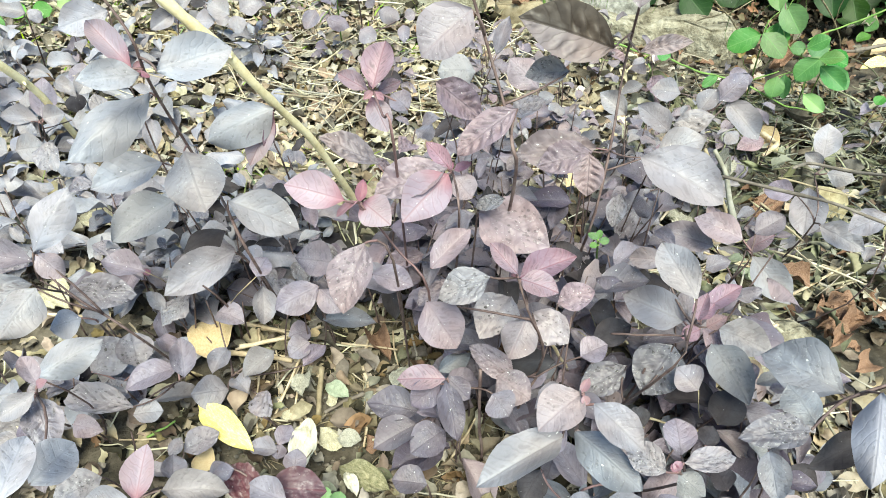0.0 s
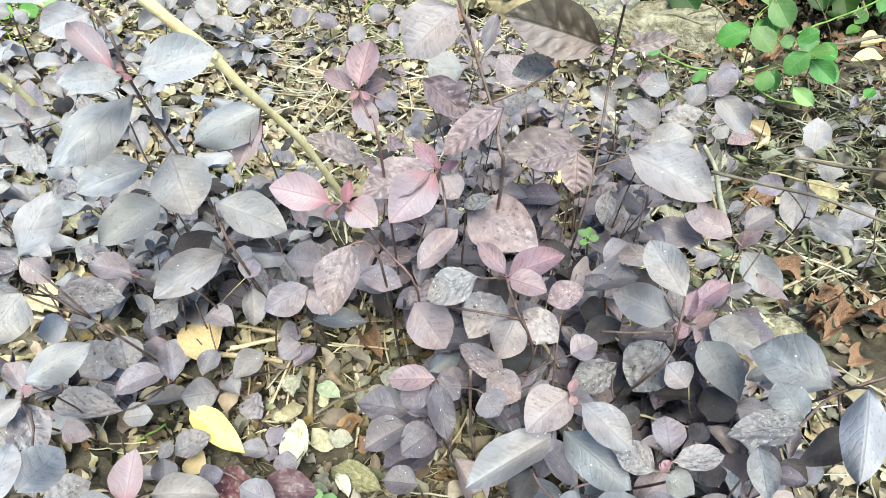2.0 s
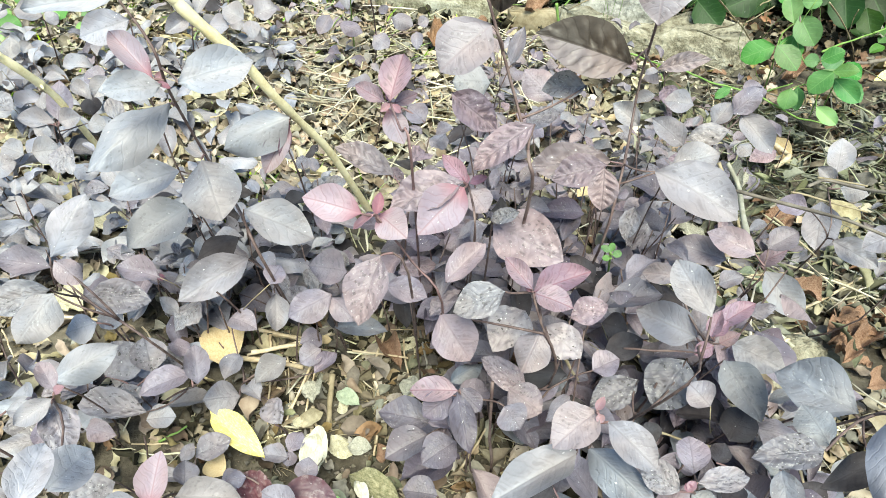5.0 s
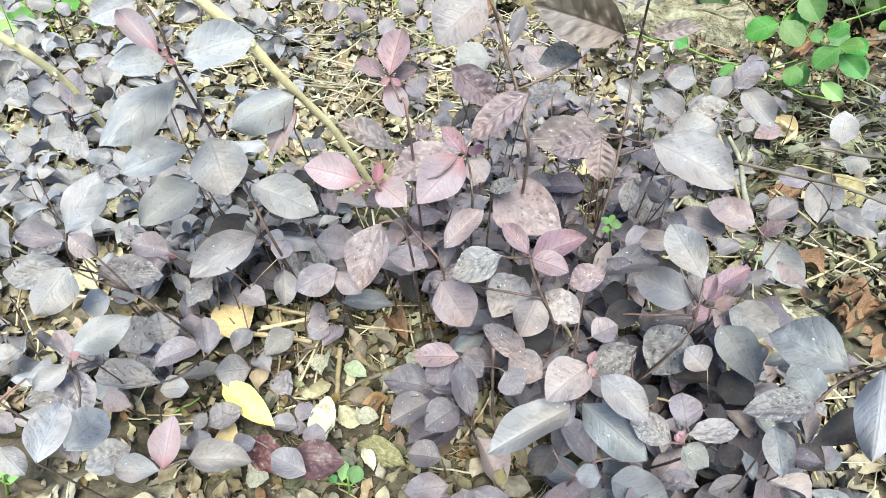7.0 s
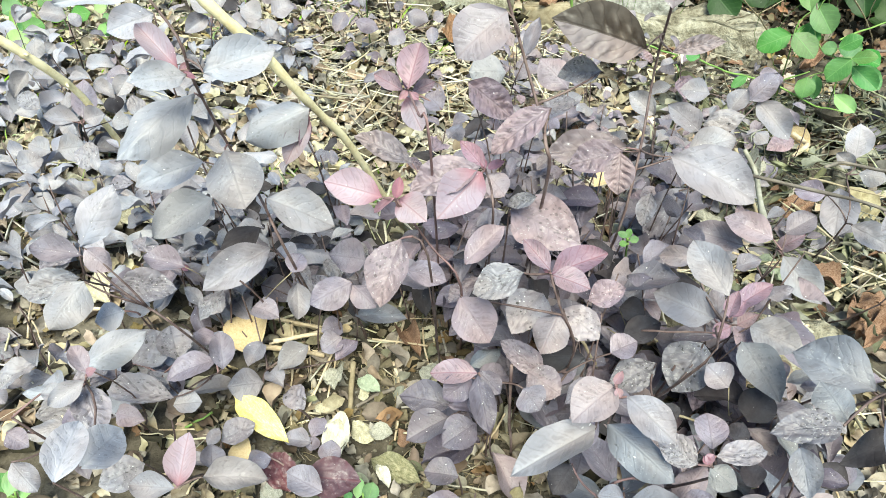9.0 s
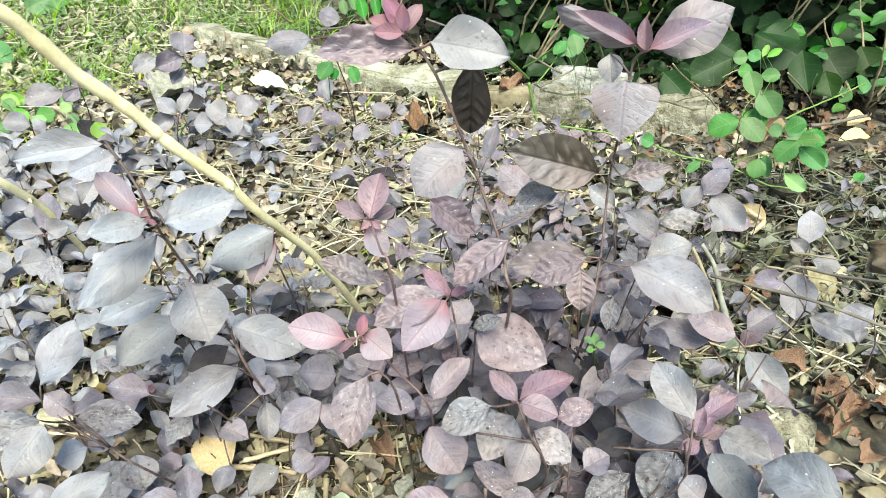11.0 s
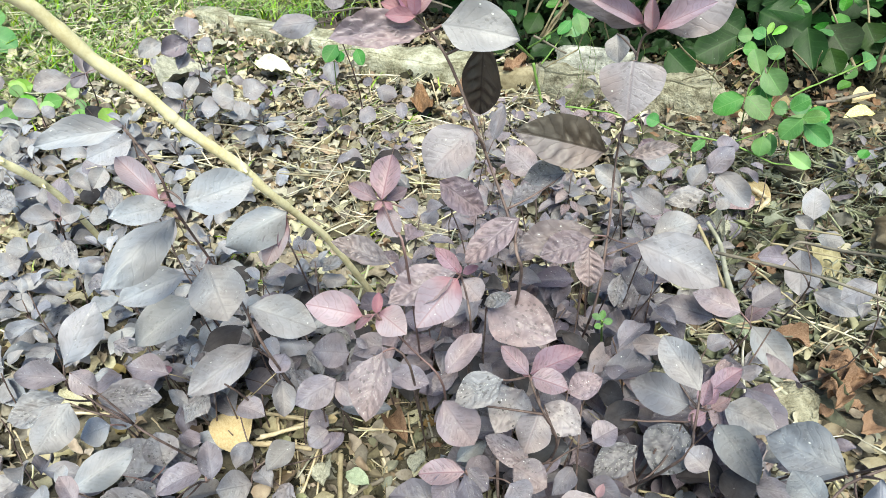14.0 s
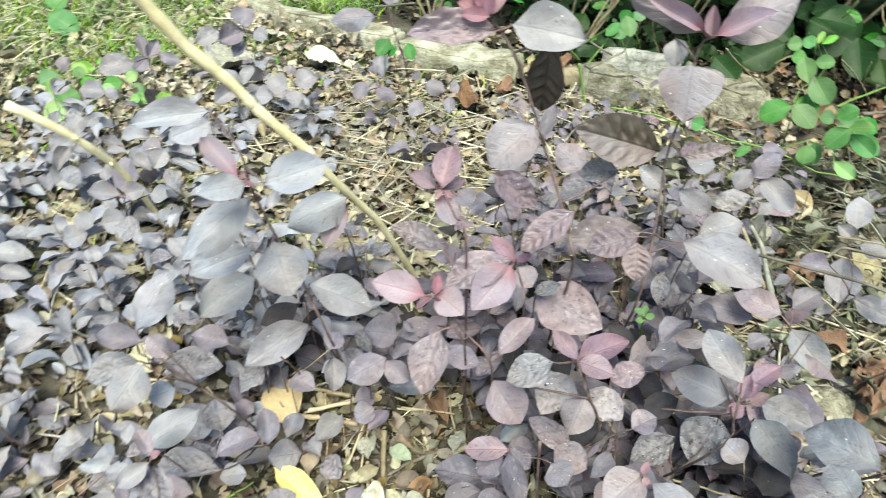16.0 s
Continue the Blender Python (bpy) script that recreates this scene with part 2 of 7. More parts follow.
def mottled(name, cols, scale, rough=0.85, bump=0.4, dist=0.003, island=False, coord="Object", grain=60.0, spec=0.25):
    """A rough natural surface of two or three tones, at two scales."""
    m, nt, bsdf = base_material(name, rough, spec)
    vec = nt.nodes.new("ShaderNodeTexCoord").outputs[coord]
    a = noise_node(nt, vec, scale, 5.0, 0.62)
    b = noise_node(nt, vec, grain, 4.0, 0.7)
    t = math_node(nt, "ADD", math_node(nt, "MULTIPLY", a, 0.65), math_node(nt, "MULTIPLY", b, 0.35))
    ramp = nt.nodes.new("ShaderNodeValToRGB")
    nt.links.new(step_range(nt, t, 0.3, 0.7), ramp.inputs[0])
    el = ramp.color_ramp.elements
    while len(el) < len(cols):
        el.new(0.5)
    for i, c in enumerate(cols):
        el[i].position = i / (len(cols) - 1)
        el[i].color = (*c, 1)
    col = ramp.outputs[0]
    if island:
        r = nt.nodes.new("ShaderNodeNewGeometry").outputs["Random Per Island"]
        hue = nt.nodes.new("ShaderNodeHueSaturation")
        nt.links.new(col, hue.inputs["Color"])
        nt.links.new(math_node(nt, "ADD", math_node(nt, "MULTIPLY", r, 0.75), 0.52), hue.inputs["Value"])
        nt.links.new(math_node(nt, "ADD", math_node(nt, "MULTIPLY", math_node(nt, "FRACT", math_node(nt, "MULTIPLY", r, 13.7)), 0.9), 0.5), hue.inputs["Saturation"])
        nt.links.new(math_node(nt, "ADD", math_node(nt, "MULTIPLY", math_node(nt, "FRACT", math_node(nt, "MULTIPLY", r, 5.3)), 0.06), 0.47), hue.inputs["Hue"])
        col = hue.outputs[0]
    nt.links.new(col, bsdf.inputs["Base Color"])
    bp = nt.nodes.new("ShaderNodeBump")
    bp.inputs["Strength"].default_value, bp.inputs["Distance"].default_value = bump, dist
    nt.links.new(t, bp.inputs["Height"])
    nt.links.new(bp.outputs[0], bsdf.inputs["Normal"])
    return m


CRUMB = mottled("soil_crumbs", [(0.05, 0.042, 0.032), (0.13, 0.115, 0.09), (0.22, 0.20, 0.16)], 60.0, 0.95, 0.8, 0.004, True)
SOIL = mottled("soil", [(0.032, 0.026, 0.020), (0.086, 0.074, 0.058), (0.155, 0.136, 0.111)], 9.0, 0.95, 0.9, 0.012, grain=90.0)
CONCRETE = mottled("weathered_concrete", [(0.10, 0.09, 0.06), (0.26, 0.245, 0.18), (0.40, 0.385, 0.31), (0.55, 0.54, 0.48)], 13.0, 0.9, 1.0, 0.02, grain=110.0)
GREYSTONE = mottled("grey_weathered_concrete", [(0.065, 0.055, 0.038), (0.22, 0.20, 0.15), (0.335, 0.312, 0.245), (0.45, 0.43, 0.36)], 20.0, 0.92, 1.0, 0.03, grain=85.0)
RUBBLE = mottled("rubble", [(0.16, 0.155, 0.14), (0.34, 0.335, 0.31), (0.50, 0.49, 0.47)], 26.0, 0.9, 1.0, 0.02, grain=70.0)
LITTER = mottled("dry_leaf", [(0.178, 0.144, 0.102), (0.318, 0.268, 0.205), (0.445, 0.395, 0.318)], 20.0, 0.8, 0.4, 0.002, True)
GREYLITTER = mottled("grey_leaf_litter", [(0.090, 0.073, 0.054), (0.208, 0.177, 0.136), (0.345, 0.308, 0.246)], 20.0, 0.85, 0.4, 0.002, True)
BROWNLITTER = mottled("brown_leaf_litter", [(0.09, 0.065, 0.04), (0.18, 0.135, 0.09), (0.27, 0.21, 0.15)], 20.0, 0.85, 0.4, 0.002, True)
STRAW = mottled("straw", [(0.28, 0.245, 0.175), (0.46, 0.418, 0.315), (0.62, 0.58, 0.475)], 40.0, 0.65, 0.3, 0.001, True)
GRASS = mottled("grass", [(0.070, 0.160, 0.024), (0.160, 0.272, 0.048), (0.36, 0.39, 0.13)], 6.0, 0.6, 0.2, 0.001, True)
WEED = mottled("withered_weed", [(0.075, 0.078, 0.05), (0.18, 0.182, 0.125), (0.31, 0.303, 0.225)], 12.0, 0.85, 0.4, 0.002, True)
STEM = mottled("purple_brown_stem", [(0.054, 0.036, 0.036), (0.096, 0.066, 0.066), (0.156, 0.114, 0.108)], 60.0, 0.6, 0.3, 0.001)
TALLSTEM = mottled("brown_tall_stem", [(0.08, 0.052, 0.052), (0.13, 0.09, 0.088), (0.185, 0.138, 0.13)], 60.0, 0.6, 0.3, 0.001)
PINKSTEM = mottled("pink_stem", [(0.14, 0.085, 0.088), (0.21, 0.132, 0.136)], 60.0, 0.6, 0.3, 0.001)
GREENSTEM = mottled("green_stem", [(0.098, 0.196, 0.042), (0.196, 0.294, 0.091)], 50.0, 0.55, 0.2, 0.001)
BARK = mottled("peeled_branch", [(0.52, 0.43, 0.24), (0.68, 0.60, 0.39), (0.76, 0.69, 0.50)], 25.0, 0.7, 0.5, 0.002, grain=150.0)
TWIG = mottled("dry_twig", [(0.156, 0.124, 0.078), (0.260, 0.215, 0.143), (0.338, 0.293, 0.208)], 40.0, 0.8, 0.4, 0.002)
GREYWOOD = mottled("grey_wood", [(0.115, 0.096, 0.082), (0.195, 0.172, 0.15)], 30.0, 0.85, 0.4, 0.002)
TAN = mottled("tan_dead_leaf", [(0.40, 0.285, 0.150), (0.49, 0.375, 0.225), (0.55, 0.445, 0.295)], 22.0, 0.7, 0.4, 0.002)
YELLOW = mottled("yellow_dead_leaf", [(0.60, 0.49, 0.13), (0.69, 0.59, 0.23), (0.74, 0.66, 0.40)], 20.0, 0.65, 0.3, 0.001)
RUST = mottled("rust_brown_leaf", [(0.10, 0.05, 0.032), (0.20, 0.118, 0.078), (0.29, 0.195, 0.145)], 24.0, 0.75, 0.5, 0.002)
BONE = mottled("bleached_leaf", [(0.17, 0.162, 0.128), (0.275, 0.266, 0.225), (0.38, 0.37, 0.325)], 18.0, 0.75, 0.4, 0.002)
STRAWLEAF = mottled("pale_tan_leaf", [(0.25, 0.228, 0.158), (0.38, 0.352, 0.257), (0.50, 0.47, 0.37)], 20.0, 0.75, 0.4, 0.002)
CREAM = mottled("cream_white_leaf", [(0.38, 0.36, 0.29), (0.50, 0.475, 0.395), (0.58, 0.56, 0.48)], 18.0, 0.75, 0.4, 0.002)
FRESH = mottled("pale_green_leaf", [(0.20, 0.235, 0.165), (0.31, 0.345, 0.265)], 20.0, 0.7, 0.3, 0.001)
# leaf duff, its colour lowered towards black to include the shade over it
DUFF = mottled("duff_with_painted_shade", [(0.010, 0.010, 0.006), (0.026, 0.023, 0.015), (0.06, 0.05, 0.03)], 14.0, 0.95, 0.8, 0.01)

# ---------------------------------------------------------------- helpers


def mesh_of(name, verts, faces, mats, uvs=None, smooth=True):
    me = bpy.data.meshes.new(name)
    me.from_pydata([tuple(v) for v in verts], [], faces)
    for m in mats if isinstance(mats, (list, tuple)) else [mats]:
        me.materials.append(m)
    if uvs is not None:
        layer = me.uv_layers.new(name="UVMap")
        idx = np.zeros(len(me.loops), dtype=np.int32)
        me.loops.foreach_get("vertex_index", idx)
        layer.data.foreach_set("uv", np.asarray(uvs, dtype=np.float32)[idx].ravel())
    if smooth:
        me.polygons.foreach_set("use_smooth", [True] * len(me.polygons))
    me.update()
    return me


def part(name, data, parent=None, label=""):
    ob = new(name, data)
    ob.parent = parent
    if label:
        ob["label"] = label
    return ob


def tube_geometry(points, radii, sides=7):
    """Rings along a polyline, closed at both ends."""
    pts = [Vector(p) for p in points]
    verts, faces = [], []
    up = Vector((0.31, 0.17, 0.93))
    for i, p in enumerate(pts):
        d = (pts[min(i + 1, len(pts) - 1)] - pts[max(i - 1, 0)]).normalized()
        s = d.cross(up)
        s = (s if s.length > 1e-3 else d.cross(Vector((1, 0, 0)))).normalized()
        t = d.cross(s)
        for k in range(sides):
            a = 2 * math.pi * k / sides
            verts.append(p + (s * math.cos(a) + t * math.sin(a)) * radii[i])
    for i in range(len(pts) - 1):
        for k in range(sides):
            a, b = i * sides + k, i * sides + (k + 1) % sides
            faces.append((a, b, b + sides, a + sides))
    faces.append(tuple(range(sides))[::-1])
    faces.append(tuple(range(len(verts) - sides, len(verts))))
    return verts, faces


def bend(a, b, sag, rng, steps=6, wobble=0.0):
    """Points of a gently bowed line from a to b."""
    a, b = Vector(a), Vector(b)
    off = Vector((rng.uniform(-1, 1), rng.uniform(-1, 1), 0)) * sag * (b - a).length
    out = []
    for i in range(steps + 1):
        u = i / steps
        w = Vector((rng.uniform(-1, 1), rng.uniform(-1, 1), rng.uniform(-1, 1))) * wobble if 0 < i < steps else Vector()
        out.append(a.lerp(b, u) + off * (4 * u * (1 - u)) + w)
    return out


class Pile:
    """Many small meshes gathered into one."""

    def __init__(self):
        self.v, self.f, self.uv = [], [], []

    def add(self, verts, faces, uvs=None):
        n = len(self.v)
        self.v += [tuple(v) for v in verts]
        self.f += [tuple(i + n for i in f) for f in faces]
        if uvs is not None:
            self.uv += uvs

    def mesh(self, name, mat):
        return mesh_of(name, self.v, self.f, mat, self.uv if self.uv else None)


# ---------------------------------------------------------------- leaf blades (length 1 along y, width 1 along x)


PROFILE = [(0.0, 0.03), (0.05, 0.2), (0.12, 0.47), (0.22, 0.77), (0.34, 0.95), (0.46, 1.0), (0.58, 0.975), (0.7, 0.86), (0.8, 0.68), (0.88, 0.47), (0.94, 0.26), (0.975, 0.11), (1.0, 0.01)]


def outline(v):
    """Half width of an ovate blade, as a share of its greatest, by a smooth curve through its profile."""
    for k in range(len(PROFILE) - 1):
        (a, p1), (b, p2) = PROFILE[k], PROFILE[k + 1]
        if v <= b:
            p0 = PROFILE[max(k - 1, 0)][1]
            p3 = PROFILE[min(k + 2, len(PROFILE) - 1)][1]
            s = (v - a) / (b - a)
            return max(0.5 * (2 * p1 + (p2 - p0) * s + (2 * p0 - 5 * p1 + 4 * p2 - p3) * s * s + (3 * p1 - p0 - 3 * p2 + p3) * s**3), 0.008)
    return 0.008


def blade(name, seed, fold=0.12, droop=0.18, pucker=0.0, blister=0.0, peak=0.86, tip=1.0, wave=0.03, nu=12, nv=18, serrate=0.0):
    verts, faces, uvs = [], [], []
    rng = random.Random(seed)
    ox, oy = rng.uniform(0, 50), rng.uniform(0, 50)
    twist = rng.uniform(-0.12, 0.12)
    for j in range(nv + 1):
        v = j / nv
        h = 0.5 * outline(v ** (peak / 0.86)) ** (1 if tip >= 0 else 0.8)
        h = max(h, 0.012 * (1 - v)) * (1 + 0.05 * noise.noise((ox, v * 6, oy)))
        if serrate:
            h *= 1 + serrate * ((v * 13) % 1.0 - 0.5)
        for i in range(nu + 1):
            u = 2 * i / nu - 1
            x, a = u * h, abs(u)
            z = fold * 0.75 * a**1.5 * h * 2 + 1.5 * droop * v * (1 - v) + wave * math.sin(v * 9 + ox + (2 if u > 0 else 0)) * a * a
            z += pucker * (0.55 + 1.3 * noise.noise((u * 2.2 + ox, v * 4 + oy, 2.0))) * math.sin(2 * math.pi * (v * 6.2 - a * 0.9)) * math.sin(math.pi * min(a * 1.15, 1)) * min(1, 4 * h)
            z += blister * noise.noise((u * 4 * h * 2 + ox, v * 8 + oy, seed)) * min(1, 5 * h)
            z += 0.6 * blister * noise.noise((u * 7 * h * 2 + oy, v * 15 + ox, seed + 3)) * min(1, 5 * h)
            z += twist * u * h
            verts.append((x, v, z))
            uvs.append((0.5 + u * h, v))
    for j in range(nv):
        for i in range(nu):
            a = j * (nu + 1) + i
            faces.append((a, a + 1, a + nu + 2, a + nu + 1))
    return verts, faces, uvs


SHAPES = {
    "smooth": [dict(fold=0.2, droop=0.16, pucker=0.004, wave=0.05, blister=0.02), dict(fold=-0.16, droop=0.2, wave=0.06, blister=0.03), dict(fold=0.3, droop=0.14, pucker=0.004, wave=0.06), dict(fold=0.24, droop=0.3, pucker=0.004, blister=0.03), dict(fold=0.34, droop=0.1, peak=0.78, wave=0.07), dict(fold=0.22, droop=0.22, pucker=0.006, peak=0.8, blister=0.04), dict(fold=-0.24, droop=0.26, wave=0.07), dict(fold=0.36, droop=0.3, wave=0.09, blister=0.04)],
    "pucker": [dict(fold=0.1, droop=0.2, pucker=0.044, nu=16, nv=44), dict(fold=0.16, droop=0.12, pucker=0.05, blister=0.05, nu=16, nv=44)],
    "blister": [dict(fold=0.2, droop=0.2, blister=0.045, nu=18, nv=30), dict(fold=0.14, droop=0.26, blister=0.06, peak=0.78, nu=18, nv=30), dict(fold=0.1, droop=0.1, pucker=0.008, blister=0.05, wave=0.05, nu=18, nv=30), dict(fold=-0.08, droop=0.16, blister=0.05, wave=0.06, nu=18, nv=30)],
    "young": [dict(fold=0.25, droop=0.08, peak=0.88), dict(fold=0.18, droop=0.16, pucker=0.008, peak=0.82)],
    "curled": [dict(fold=0.45, droop=0.3, wave=0.1, blister=0.05), dict(fold=-0.3, droop=0.35, wave=0.08)],
    "heart": [dict(fold=-0.12, droop=0.16, peak=0.46, wave=0.03, nu=16, nv=24)],
    "toothed": [dict(fold=0.1, droop=0.12, serrate=0.07, tip=-0.6, peak=0.9), dict(fold=0.16, droop=0.08, serrate=0.06, tip=-0.4, peak=0.95)],
}
KIND = {"g": "smooth", "m": "smooth", "j": "smooth", "b": "blister", "n": "blister", "c": "blister", "k": "pucker", "p": "young", "q": "young", "t": "young", "d": "smooth", "w": "blister", "s": "blister", "r": "blister", "l": "smooth", "e": "toothed", "y": "toothed", "x": "toothed", "u": "pucker", "v": "smooth", "o": "smooth", "h": "pucker", "a": "heart"}
LABEL = {"p": "young pale pink leaf", "q": "rose pink bud leaf", "b": "blistered leaf with dark pits", "c": "rosy blistered leaf", "n": "slate leaf crusted with dark pits", "k": "puckered brown-purple leaf", "w": "worn pale leaf with holes", "r": "plum red leaf", "s": "insect-eaten leaf"}
BLADES = {}
for kind, shape in KIND.items():
    BLADES[kind] = [mesh_of("leaf", *blade("leaf", 7 * i + len(kind) + ord(kind), **kw)[:2], LEAF[kind], blade("leaf", 7 * i + len(kind) + ord(kind), **kw)[2]) for i, kw in enumerate(SHAPES[shape])]
leaf_rng = random.Random(5)
GROWN = []


def leaf(plant, kind, bx, by, bz, tx, ty, tz, width):
    """One leaf of a plant, base and tip in centimetres, its face turned up to the open side."""
    b, t = Vector((bx, by, bz)) / 100, Vector((tx, ty, tz)) / 100
    axis = t - b
    length = axis.length
    axis.normalize()
    n = ((Vector((0, 0, 0.76)) - (b + t) / 2).normalized() * 0.75 + Vector((0, 0, 0.3))).normalized()
    n = (n + Vector((leaf_rng.uniform(-0.22, 0.22), leaf_rng.uniform(-0.2, 0.2), leaf_rng.uniform(-0.1, 0.1)))).normalized()
    n = (n - axis * n.dot(axis)).normalized()
    side = axis.cross(n)
    forms = BLADES[kind]
    ob = part("leaf", leaf_rng.choice(forms[:2] if bz + tz > 70 else forms), plant, LABEL.get(kind, ""))
    rot = Matrix((side, axis, n)).transposed().to_4x4()
    flip = -1 if leaf_rng.random() < 0.5 and kind != "h" else 1
    ob.matrix_basis = Matrix.Translation(b) @ rot @ Matrix.Diagonal((flip * width / 100, length, length, 1))
    GROWN.append((b + t) / 2)
    plant["bases"] = list(plant.get("bases", [])) + [b.x, b.y, b.z]
    return ob


def plant(name, label, category, group):
    ob = new(name)
    ob.empty_display_size = 0.02
    return tagged(ob, label, category, group)


def grow(plant, foot, apex, thick=0.0028, mat=None, seed=1, reach=0.12):
    """The stem from the soil to the apex, with a stalk to every leaf; leaves far off stand on shoots of their own."""
    rng = random.Random(seed)
    foot, apex = Vector(foot) / 100, Vector(apex) / 100
    root = Vector((foot.x, foot.y, foot.z))
    if root.z > 0.01:
        root = Vector((foot.x + (foot.x - apex.x) * 0.3, foot.y + (foot.y - apex.y) * 0.3, -0.01))
        path = [root] + bend(foot, apex, 0.05, rng, 6)
    else:
        root.z = -0.01
        path = bend(root, apex, 0.08, rng, 7)
    n = len(path)
    pile = Pile()
    pile.add(*tube_geometry(path, [thick * (1.0 - 0.45 * i / (n - 1)) for i in range(n)], 8))
    flat = list(plant.get("bases", []))
    if "bases" in plant:
        del plant["bases"]
    for i in range(0, len(flat), 3):
        b = Vector(flat[i : i + 3])
        best = None
        for p in [path[k].lerp(path[k + 1], s / 4) for k in range(n - 1) for s in range(5)]:
            d = (p - b).length + max(0, p.z - b.z + 0.005) * 2.5
            if best is None or d < best[0]:
                best = (d, p)
        if best[0] < reach:
            a = best[1]
        else:
            lean = b.z * rng.uniform(0.75, 1.05)
            a = Vector((b.x * (1 + lean / max(b.y, 0.4)) + rng.uniform(-0.02, 0.02), b.y + lean, -0.005))
        line = bend(a, b, 0.16, rng, 5)
        r0 = 0.0013 if best[0] < reach else 0.0009
        part("stalk", mesh_of("stalk", *tube_geometry(line, [r0 - 0.00006 * k for k in range(6)], 6), mat or (TWIG if best[0] >= reach else None) or (PINKSTEM if (a - b).length < 0.04 else STEM)), plant)
    part("stem", pile.mesh("stem", mat or STEM), plant)
    return plant


def climb(plant, nodes, thick, mat, seed):
    """A stem through its nodes, from the apex down to the soil, with a stalk to every leaf."""
    rng = random.Random(seed)
    pts = [Vector(q) / 100 for q in nodes]
    path = []
    for i in range(len(pts) - 1):
        p0, p1, p2, p3 = pts[max(i - 1, 0)], pts[i], pts[i + 1], pts[min(i + 2, len(pts) - 1)]
        for s in (0.0, 0.25, 0.5, 0.75):
            path.append(0.5 * (2 * p1 + (p2 - p0) * s + (2 * p0 - 5 * p1 + 4 * p2 - p3) * s * s + (3 * p1 - p0 - 3 * p2 + p3) * s**3))
    path.append(pts[-1])
    n = len(path)
    stem = part("stem", mesh_of("stem", *tube_geometry(path, [thick * (0.62 + 0.38 * i / (n - 1)) for i in range(n)], 8), mat), plant)
    flat = list(plant.get("bases", []))
    if "bases" in plant:
        del plant["bases"]
    for i in range(0, len(flat), 3):
        b = Vector(flat[i : i + 3])
        a = min((p for p in path), key=lambda p: (p - b).length + max(0, p.z - b.z + 0.004) * 2.0)
        if (a - b).length < 0.004:
            continue
        if (a - b).length > 0.11:
            a = Vector((b.x + rng.uniform(-0.02, 0.02), b.y + b.z * 0.35, -0.005))
        part("stalk", mesh_of("stalk", *tube_geometry(bend(a, b, 0.12, rng, 5), [0.0014, 0.0013, 0.0012, 0.0011, 0.001, 0.0008], 6), PINKSTEM if mat is PINKSTEM or (a - b).length < 0.02 else mat), plant)
    return plant


# ---------------------------------------------------------------- ground


def hill(x, y):
    """Height of the soil."""
    z = 0.018 * noise.noise((x * 2.2, y * 2.2, 0.3)) + 0.006 * noise.noise((x * 11, y * 11, 4.0))
    z += 0.04 * min(1, max(0, (y - 1.3) / 0.5))
    r = math.hypot(x, y - 1)
    return (z - 0.006) * (1 if r < 5 else max(0.0, 1 - (r - 5) / 8))


def axis_steps(lo, hi, fine):
    near = list(np.arange(lo, hi + 1e-6, fine))
    far = [3 * 1.45**k for k in range(16)]
    return [lo - f for f in reversed(far)] + near + [hi + f for f in far]


xs, ys = axis_steps(-2.2, 2.0, 0.02), axis_steps(0.0, 3.6, 0.02)
gv = [(x, y, hill(x, y)) for y in ys for x in xs]
nx = len(xs)
gf = [(j * nx + i, j * nx + i + 1, (j + 1) * nx + i + 1, (j + 1) * nx + i) for j in range(len(ys) - 1) for i in range(nx - 1)]
ground = tagged(new("ground", mesh_of("ground", gv, gf, SOIL)), "dry greyish brown soil of a garden bed", "ground", kind="structure")

# ---------------------------------------------------------------- kerb of concrete blocks


def block(name, label, a, b, depth, bottom, top, mat, seed, rough=0.018, category="kerb"):
    """A weathered block whose front runs from a to b in plan."""
    a, b = Vector((*a, 0)), Vector((*b, 0))
    length = (b - a).length
    d = (b - a).normalized()
    back = Vector((-d.y, d.x, 0))
    bm = bmesh.new()
    bmesh.ops.create_cube(bm, size=1)
    bmesh.ops.bevel(bm, geom=list(bm.edges), offset=0.03, segments=2, affect="EDGES")
    bmesh.ops.subdivide_edges(bm, edges=list(bm.edges), cuts=7, use_grid_fill=True)
    for v in bm.verts:
        p = a + d * ((v.co.x + 0.5) * length) + back * ((v.co.y + 0.5) * depth)
        p.z = bottom + (v.co.z + 0.5) * (top - bottom)
        q = p * 9 + Vector((seed, 0, 0))
        amp = rough * (1.6 if v.co.z > 0.4 else 1)
        p += Vector((noise.noise(q), noise.noise(q + Vector((9, 3, 1))), noise.noise(q + Vector((2, 7, 5))))) * amp
        p += Vector((noise.noise(p * 40), noise.noise(p * 43), noise.noise(p * 37))) * rough * 0.45
        v.co = p
    me = bpy.data.meshes.new(name)
    bm.to_mesh(me)
    bm.free()
    me.materials.append(mat)
    me.polygons.foreach_set("use_smooth", [True] * len(me.polygons))
    return tagged(new(name, me), label, category, "kerb stones")


